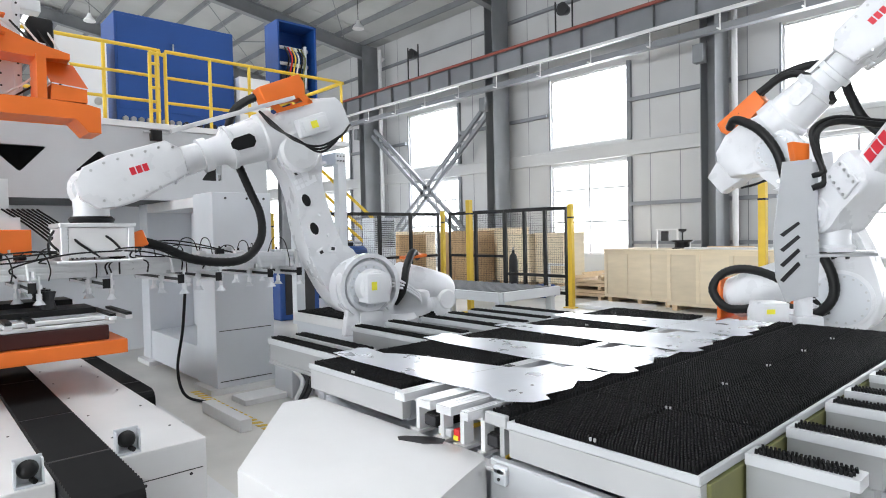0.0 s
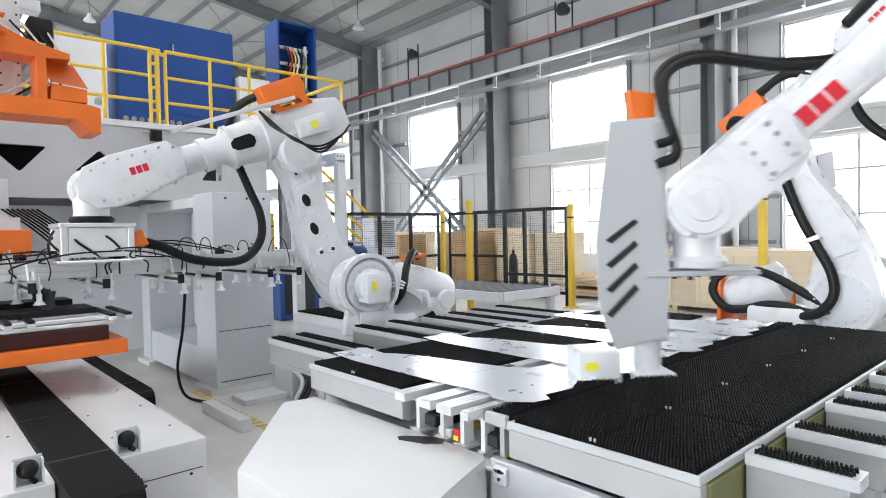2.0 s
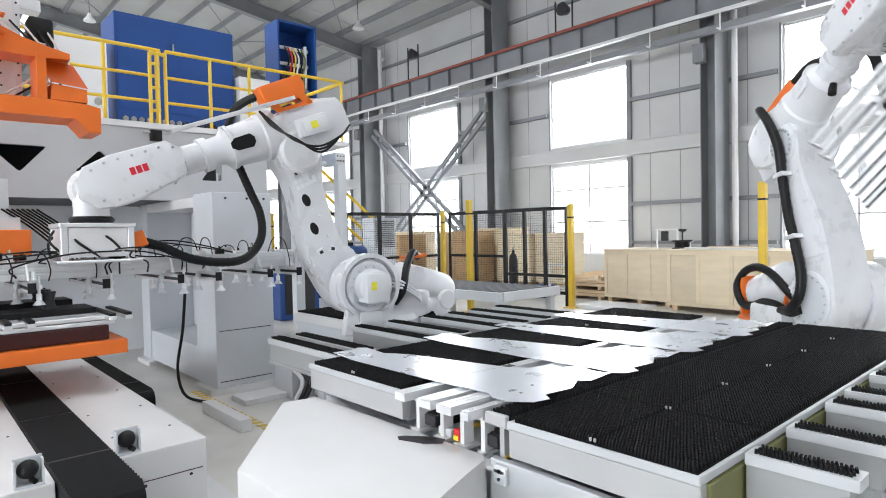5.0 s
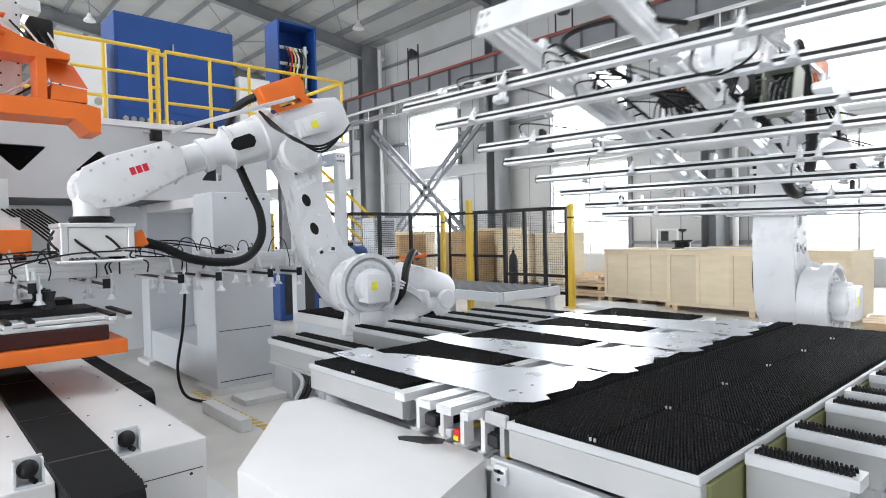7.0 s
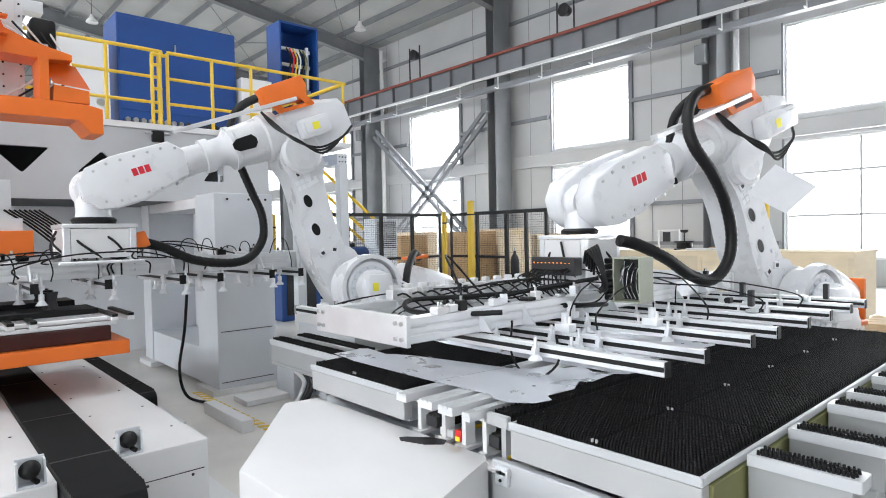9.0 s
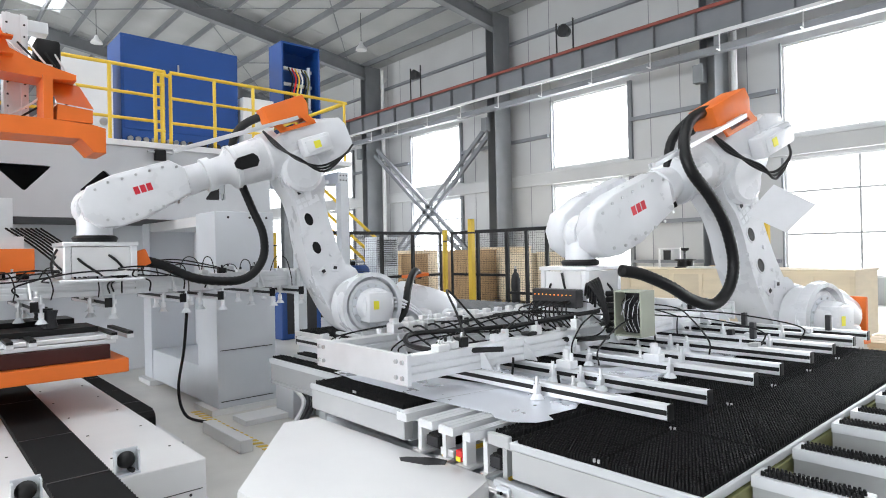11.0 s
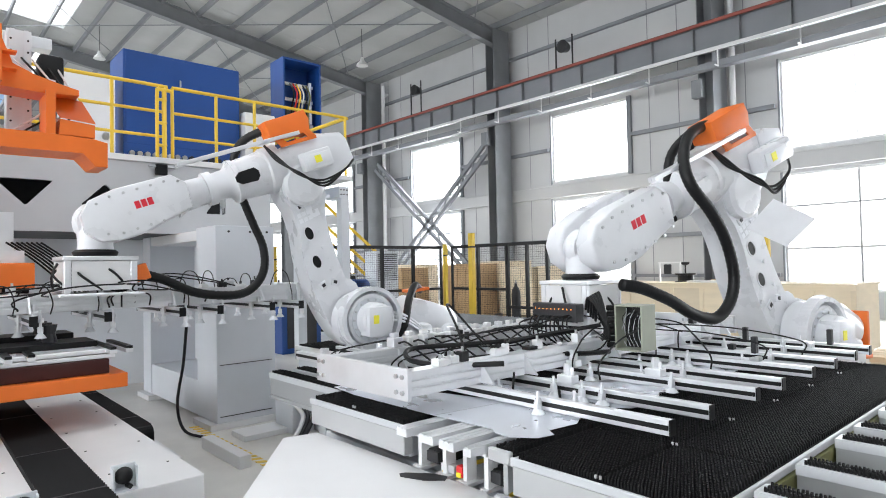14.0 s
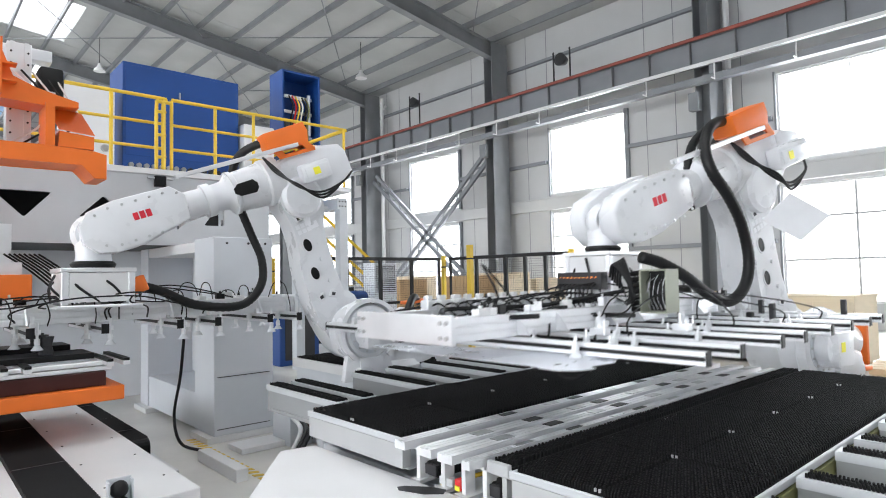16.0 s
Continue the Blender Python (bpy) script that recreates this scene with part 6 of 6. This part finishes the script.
def guard_post(x, y, h, w=.09):
    g = thing("light_curtain_post", "tall yellow light-curtain post bolted to the floor", "post", group="yellow posts")
    bm = B()
    box(bm, x - w / 2, x + w / 2, y - w / 2, y + w / 2, .02, h, .01)
    part("column", bm, M_YELLOW, g)
    bm = B()
    box(bm, x - .12, x + .12, y - .12, y + .12, 0, .02)
    part("foot_plate", bm, M_YELLOW, g)
    bm = B()
    box(bm, x - w / 2 - .004, x + w / 2 + .004, y - w / 2 - .004, y + w / 2 + .004, h - .28, h - .25)
    part("clamp", bm, M_BLACK, g)


for x, y, h, w in ((-8.3, 8.15, 2.16, .10), (-7.22, 9.9, 2.06, .10), (-10.95, 9.85, 2.06, .09), (-10.95, 6.05, 2.1, .09), (-3.6, 9.8, 2.22, .11), (-11.3, 5.55, 2.0, .09)):
    guard_post(x, y, h, w)


# ---------- crates ----------
def crate(label, x0, x1, y0, y1, z0, h, boards, m=None, mat_=None):
    c = thing("crate", label, "crate", m, "wooden crates")
    mm = mat_ or M_PLY
    for x in (x0 + .1, (x0 + x1) / 2, x1 - .2):
        bm = B()
        box(bm, x, x + .1, y0, y1, z0, z0 + .1)
        part("runner", bm, M_PINE, c)
    n = boards
    w = (x1 - x0) / n
    for i in range(n):
        bm = B()
        box(bm, x0 + i * w + .003, x0 + (i + 1) * w - .003, y0 + .018, y0 + .033, z0 + .1, z0 + h - .03)
        part("panel", bm, mm, c)
    for i in range(n + 1):
        bm = B()
        x = min(max(x0 + i * w, x0 + .035), x1 - .035)
        box(bm, x - .035, x + .035, y0, y0 + .018, z0 + .165, z0 + h - .095)
        part("batten", bm, mm, c)
    for z in (z0 + .1, z0 + h - .095):
        bm = B()
        box(bm, x0, x1, y0, y0 + .018, z, z + .065)
        part("batten", bm, mm, c)
    for x in (x0, x1 - .015):
        bm = B()
        box(bm, x, x + .015, y0 + .033, y1 - .015, z0 + .1, z0 + h - .03)
        part("end_panel", bm, mm, c)
    bm = B()
    box(bm, x0, x1, y1 - .015, y1, z0 + .1, z0 + h - .03)
    part("back_panel", bm, mm, c)
    bm = B()
    box(bm, x0 - .02, x1 + .02, y0 - .02, y1 + .02, z0 + h - .028, z0 + h)
    part("lid", bm, mm, c)
    return c


crate("pale plywood shipping crate on the factory floor", 0, 1.72, 0, 1.1, 0, 1.12, 3, pose(-7.38, 11.3, 0, 0, 0, -8))
crate("long pale plywood shipping crate beside a smaller one", 0, 3.0, 0, 1.1, 0, 1.14, 5, pose(-5.66, 10.75, 0, 0, 0, -2))
crate("tall plywood crate behind the fence", -11.0, -10.05, 13.4, 14.4, 0, 1.48, 2)
crate("plywood crate behind the fence", -12.3, -11.05, 13.2, 14.2, 0, 1.45, 3)
crate("low plywood crate behind the fence", -14.2, -12.4, 13.8, 14.8, 0, 1.65, 4)
crate("stacked cardboard-brown crate behind the fence", -13.9, -12.5, 12.3, 13.3, 0, 1.58, 4, None, M_CARD)
crate("small plywood crate far behind the fence", -15.2, -13.9, 10.8, 11.8, 0, 1.5, 3, None, M_CARD)
crate("plywood crate against the wall", -17.5, -15.4, 12.5, 13.5, 0, 1.6, 3)


def board_stack(x0, y0, ln, wd, rows, label, rz=0):
    s = thing("board_stack", label, "boards", pose(x0, y0, 0, 0, 0, rz), "board stacks")
    r2 = random.Random(int(abs(x0) * 100))
    for i in range(rows):
        if i % 3 == 0:
            for q in (.1, ln - .2):
                bm = B()
                box(bm, q, q + .08, 0, wd, i * .075, i * .075 + .07)
                part("bearer", bm, M_PINE, s)
        else:
            for j in range(4):
                bm = B()
                o = r2.uniform(-.06, .06)
                box(bm, o, ln + o, j * wd / 4 + .01, (j + 1) * wd / 4 - .01, i * .075 - .004, i * .075 + .06)
                part("board", bm, M_PINE, s)


board_stack(-8.3, 11.3, .95, .9, 7, "stack of pale timber boards on bearers")
board_stack(-8.7, 12.2, 1.3, .9, 7, "stack of pale timber boards behind crates")
board_stack(-2.0, 8.6, 1.2, .9, 5, "low stack of timber boards near the windows", 10)
board_stack(-1.75, 7.2, .9, .6, 4, "low stack of timber offcuts near the robot", -5)
wr = thing("wrapped_goods", "white wrapped sheet goods on a low pallet", "wrapped goods")
bm = B()
box(bm, -2.05, -.9, 9.8, 10.6, .12, .3, .03)
smooth(part("wrapping", bm, M_PAPER, wr))
bm = B()
box(bm, -2.1, -.85, 9.75, 10.65, 0, .12)
part("pallet", bm, M_PINE, wr)
wr = thing("wrapped_goods", "white sheet goods on the floor before the crates", "wrapped goods")
bm = B()
box(bm, -7.2, -5.9, 9.95, 10.8, .0, .07, .01)
part("wrapping", bm, M_PAPER, wr)

# things on top of the crates
st = thing("small_stand", "small white instrument stand on a crate", "stand")
for x in (-6.45, -6.0):
    bm = B()
    box(bm, x, x + .03, 11.8, 11.83, 1.12, 1.5)
    part("post", bm, M_WHITE, st)
bm = B()
box(bm, -6.45, -5.97, 11.79, 11.83, 1.5, 1.53)
part("top_bar", bm, M_WHITE, st)
bm = B()
box(bm, -6.34, -6.18, 11.8, 11.84, 1.28, 1.48, .01)
part("picture_panel", bm, M_DARK, st)
dk = thing("cable_reel", "black cable reel lying on a crate", "reel")
bm = B()
lathe(bm, (-5.72, 11.5, 1.12), (-5.72, 11.5, 1.3), ((0, .2), (.15, .2), (.2, .15), (.8, .15), (.85, .2), (1, .2)), 20)
part("spool", bm, M_BLACK, dk)
bm = B()
lathe(bm, (-5.72, 11.5, 1.3), (-5.72, 11.5, 1.52), ((0, .015), (.7, .015), (.8, .07), (1, .08)), 12)
part("spindle", bm, M_DARK, dk)
bl = thing("timber_offcut", "brown timber offcut lying on a crate", "timber")
bm = B()
box(bm, -5.1, -4.3, 11.2, 11.35, 1.142, 1.19, .01)
part("board", bm, M_PINE, bl)
bl = thing("white_board", "white board lying across a crate", "board")
bm = B()
box(bm, -5.4, -3.9, 10.9, 11.1, 1.142, 1.175, .004)
part("panel", bm, M_WHITE, bl)

# gas bottle
gb = thing("gas_bottle", "dark grey gas bottle standing behind the fence", "gas bottle")
bm = B()
lathe(bm, (-9.45, 10.7, 0), (-9.45, 10.7, 1.1), ((0, .09), (.02, .105), (.78, .105), (.88, .08), (.94, .035), (1, .03)), 20)
smooth(part("cylinder", bm, M_DARK, gb))
bm = B()
cyl(bm, (-9.45, 10.7, 1.1), (-9.45, 10.7, 1.17), .02, n=8)
part("valve", bm, M_STEEL, gb)

# run-out table beyond the robots
rt = thing("run_out_table", "grey run-out table with a dark top and pale steel edge", "table")
bm = B()
box(bm, -8.6, -6.1, 6.6, 7.9, .58, .62, .004)
part("top", bm, M_DARK, rt)
for i in range(18):
    bm = B()
    box(bm, -8.55 + i * .135, -8.50 + i * .135, 6.62, 7.88, .622, .645, .004, seg=1)
    part("slat", bm, M_GIRDER, rt)
bm = B()
box(bm, -8.65, -6.05, 6.52, 6.6, .5, .64, .004)
part("edge_beam", bm, M_GREY, rt)
bm = B()
box(bm, -6.1, -6.02, 6.6, 7.95, .5, .64, .004)
part("edge_beam", bm, M_GREY, rt)
for x in (-8.5, -6.15):
    for y in (6.6, 7.8):
        bm = B()
        box(bm, x - .05, x + .05, y, y + .1, 0, .5)
        part("leg", bm, M_GREY, rt)
# small blue wrapped bundle and white frame
bb = thing("floor_frame", "small white steel frame with blue sheeting", "frame")
for x in (-8.6, -8.1):
    bm = B()
    box(bm, x, x + .05, 10.9, 10.95, 0, .75)
    part("post", bm, M_WHITE, bb)
bm = B()
box(bm, -8.6, -8.05, 10.9, 10.95, .75, .8)
part("rail", bm, M_WHITE, bb)
bm = B()
box(bm, -9.0, -8.65, 10.9, 11.3, 0, .3, .06, seg=3)
smooth(part("sheeting", bm, M_BLUE, bb, "blue plastic sheeting"))

# machines behind the left fence
mc = thing("machine_tool", "blue and black machine with a monitor behind the fence", "machine")
bm = B()
box(bm, -13.6, -11.5, 7.6, 8.4, 0, 1.0, .03)
part("bed", bm, M_BLUE, mc)
bm = B()
box(bm, -13.3, -12.6, 7.5, 8.3, 1.0, 1.32, .05)
part("head", bm, M_DARK, mc)
for x, r in ((-12.3, .17), (-11.9, .15)):
    bm = B()
    lathe(bm, (x, 7.7, 1.12), (x, 8.2, 1.12), ((0, r * .8), (.1, r), (.9, r), (1, r * .8)), 16)
    smooth(part("motor", bm, M_BLUE, mc))
mo = thing("monitor", "dark flat monitor on an arm behind the fence", "monitor")
bm = B()
box(bm, -12.02, -11.98, 6.9, 7.55, 1.1, 1.52, .008)
part("screen", bm, M_BLACK, mo)
bm = B()
box(bm, -12.06, -12.02, 7.2, 7.26, .0, 1.3)
part("stand", bm, M_DARK, mo)
pn = thing("operator_panel", "grey operator panel with a small display", "panel")
bm = B()
box(bm, -12.02, -11.97, 7.75, 7.95, 1.0, 1.4, .008)
part("housing", bm, M_GREY, pn)
bm = B()
box(bm, -11.97, -11.966, 7.78, 7.92, 1.22, 1.36)
part("display", bm, M_BLACK, pn)
bm = B()
box(bm, -12.02, -11.98, 7.83, 7.88, 0, 1.0)
part("post", bm, M_GREY, pn)
vt = thing("vent_cabinet", "grey louvred cabinet behind the fence", "cabinet")
bm = B()
box(bm, -13.0, -12.5, 8.9, 9.6, 0, 1.95, .01)
part("body", bm, M_GREY, vt)
for i in range(14):
    bm = B()
    box(bm, -12.5, -12.488, 8.95, 9.55, 1.2 + i * .05, 1.22 + i * .05)
    part("louvre", bm, M_DARK, vt)
# yellow stair behind
sr = thing("stair", "yellow steel stair in the distance behind the fence", "stair")
for s in (0, .8):
    for dz in (0, 1.0):
        bm = B()
        cyl(bm, (-15.5, 8.2 + s, 2.6 + dz), (-15.2, 11.2 + s, .1 + dz), .05, n=8)
        part("stringer" if dz == 0 else "handrail", bm, M_YELLOW, sr)
for i in range(9):
    bm = B()
    f = i / 9
    box(bm, -15.8, -15.0, 8.3 + f * 3, 8.6 + f * 3, 2.45 - f * 2.5, 2.49 - f * 2.5)
    part("tread", bm, M_YELLOW, sr)
# steel posts near the press robot
gp = thing("gantry_post", "pale grey steel post with a bolted head plate", "post")
bm = B()
box(bm, -9.02, -8.86, 5.60, 5.76, 0, 2.75, .004)
box(bm, -9.4, -8.9, 5.58, 5.78, 2.75, 2.95, .004)
part("shaft", bm, M_GREY, gp)
for y in (5.62, 5.68, 5.74):
    for z in (2.81, 2.89):
        bm = B()
        cyl(bm, (-8.9, y, z), (-8.885, y, z), .012, n=8)
        part("bolt", bm, M_DARK, gp)
cb = thing("floor_cabinet", "dark blue floor cabinet behind the press column", "cabinet")
bm = B()
box(bm, -10.9, -10.1, 5.1, 5.9, 0, 1.15, .02)
part("body", bm, M_BLUE, cb)
bm = B()
box(bm, -10.1, -10.09, 5.2, 5.8, .1, 1.0, .004)
part("door_panel", bm, M_DARK, cb)


# ---------- motion ----------
def glide(keys, t):
    """Value at t between (time, values) keys, eased by a smooth cubic."""
    if t <= keys[0][0]:
        return keys[0][1]
    if t >= keys[-1][0]:
        return keys[-1][1]
    for i in range(len(keys) - 1):
        (ta, a), (tb, b) = keys[i], keys[i + 1]
        if ta <= t <= tb:
            h, s = tb - ta, (t - ta) / (tb - ta)

            def slope(j):
                if j <= 0 or j >= len(keys) - 1:
                    return [0.0] * len(a)
                (tp, p), (tn, n) = keys[j - 1], keys[j + 1]
                (tc, c) = keys[j]
                out = []
                for x, y, z in zip(p, c, n):
                    d0, d1 = (y - x) / (tc - tp), (z - y) / (tn - tc)
                    out.append(0.0 if d0 * d1 <= 0 else 2 * d0 * d1 / (d0 + d1))
                return out
            ma, mb = slope(i), slope(i + 1)
            s2, s3 = s * s, s ** 3
            return [(2 * s3 - 3 * s2 + 1) * x + (s3 - 2 * s2 + s) * h * u + (-2 * s3 + 3 * s2) * y + (s3 - s2) * h * v
                    for x, y, u, v in zip(a, b, ma, mb)]


# joint angles (degrees) of the gripper robot while it waits: turn, shoulder, forearm
WAIT = (-0.2, -21.6, -39.9)
# suction frame: offset from its rest place and turn (about x, y, z, degrees)
FRAME_KEYS = [
    (6.3, (1.32, 1.60, 1.30, -33, 13, 10)), (6.4, (1.23, 1.47, 1.27, -31.5, 12, 9)), (7.0, (.687, .80, 1.111, -15.6, .5, 2)),
    (7.4, (.415, .683, 1.05, -12.8, .7, -2.2)), (7.8, (.301, .434, .723, -8.4, .3, -2.5)), (8.2, (.018, .203, .169, -4.6, -1, .5)),
    (8.4, (0, .08, .14, -2, 0, 0)), (8.7, (0, 0, .053, 0, 0, 0)), (9.0, (0, 0, 0, 0, 0, 0)), (9.2, (0, 0, -.014, 0, 0, 0)),
    (10.4, (0, 0, -.10, 0, 0, 0)), (15.22, (0, 0, -.10, 0, 0, 0)), (15.5, (0, 0, -.03, 0, 0, 0)), (15.8, (0, .06, .05, 0, 0, 0)), (16.0, (.04, .28, .21, 0, 0, 0))]
# wrist of the marking robot
HEAD_KEYS = [(0.0, (-1.58, 5.85, 1.59)), (0.3, (-1.67, 5.65, 1.60)), (0.6, (-1.82, 5.35, 1.60)), (1.0, (-1.95, 4.24, 1.60)), (1.3, (-2.0, 3.75, 1.61)),
             (1.5, (-2.0, 3.51, 1.61)), (1.8, (-1.80, 3.30, 1.61)), (2.0, (-1.48, 3.12, 1.61)), (2.3, (-.70, 2.42, 1.58)), (2.5, (.25, 2.2, 1.7)),
             (3.0, (1.1, 2.0, 1.9)), (16.0, (1.1, 2.0, 1.9))]


def wrist_b(t):
    """Joint angles of the gripper robot at t."""
    if t <= 3.6:
        return [radians(a) for a in WAIT]
    if t >= 6.3:
        o = glide(FRAME_KEYS, t)
        return list(arm_angles(REST + Vector(o[:3]) - BASE_B, rob_b["L2"], SIZE_B, rob_b["height"]))
    o = glide(FRAME_KEYS, 6.3)
    goal = [math.degrees(a) for a in arm_angles(REST + Vector(o[:3]) - BASE_B, rob_b["L2"], SIZE_B, rob_b["height"])]
    ks = [(3.6, WAIT), (4.2, (-20, -13, -42)), (6.3, goal), (6.4, [math.degrees(a) for a in wrist_b(6.4)])]
    return [radians(a) for a in glide(ks, t)]


def frame_turn(t):
    if t >= 6.3:
        return glide(FRAME_KEYS, t)[3:]
    ks = [(0, (0, -90, 24)), (3.6, (0, -90, 24)), (4.2, (0, -86, 20)), (6.3, FRAME_KEYS[0][1][3:]), (6.4, FRAME_KEYS[1][1][3:])]
    return glide(ks, t)


def motions():
    times = [0.0, 3.5] + [3.6 + .1 * i for i in range(125)]
    rows = {k: [] for k in ("turret", "lower", "upper", "wrist")}
    frame_rows = []
    for t in times:
        q = wrist_b(t)
        for k, m in set_arm(rob_b, *q).items():
            rows[k].append((t, m))
        w = BASE_B + arm_points(*q, rob_b["L2"], SIZE_B, rob_b["height"])[2]
        fm = Matrix.Translation(w) @ pose(0, 0, 0, *frame_turn(t))
        frame_rows.append((t, fm))
    for k, r in rows.items():
        walk(rob_b[k], r)
    walk(grip_b, frame_rows)
    # sheets rise with the frame at the end
    rest = Matrix.Translation(REST + Vector((0, 0, -.10)))
    for s in SHEETS:
        m0 = s.matrix_basis.copy()
        rr = [(0.0, m0), (15.2, m0)]
        for t, fm in frame_rows:
            if t > 15.25:
                rr.append((t, fm @ rest.inverted() @ m0))
        walk(s, rr)
    t0 = tag_local
    walk(tag, [(t, Matrix.Translation(BASE_B) @ set_arm(rob_b, *wrist_b(t))["upper"] @ t0) for t in times])
    # marking robot
    times = [.1 * i for i in range(31)] + [16.0]
    rows = {k: [] for k in ("turret", "lower", "upper", "wrist")}
    head_rows = []
    for t in times:
        w = Vector(glide(HEAD_KEYS, t))
        q = arm_angles(w + Vector((0, 0, .05)) - BASE_D, rob_d["L2"])
        for k, m in set_arm(rob_d, *q).items():
            rows[k].append((t, m))
        turn = glide([(0, (48,)), (1.5, (44,)), (1.8, (44,)), (2.0, (52,)), (2.3, (76,)), (2.5, (92,)), (3.0, (100,)), (16, (100,))], t)[0]
        head_rows.append((t, Matrix.Translation(w + Vector((0, 0, -.02))) @ pose(0, 0, 0, 0, 0, turn)))
    for k, r in rows.items():
        walk(rob_d[k], r)
    walk(head, head_rows)


tag_local = pose(.03, .50, -.29, 0, -4, -32)
bm = B()
prism(bm, [(-.29, -.06), (.0, -.23), (.31, .03), (.03, .22)], -.001, .001, Matrix(((1, 0, 0, 0), (0, 0, 1, 0), (0, 1, 0, 0), (0, 0, 0, 1))))
part("sheet", bm, M_PAPER, tag)
bm = B()
for i in range(5):
    a = -.02 + i * .022
    prism(bm, [(-.10 + i * .03, a - .02), (.02 + i * .03, a + .06), (.018 + i * .03, a + .067), (-.102 + i * .03, a - .013)], -.0025, -.0015,
          Matrix(((1, 0, 0, 0), (0, 0, 1, 0), (0, 1, 0, 0), (0, 0, 0, 1))))
part("print_bar", bm, M_INK, tag)
motions()
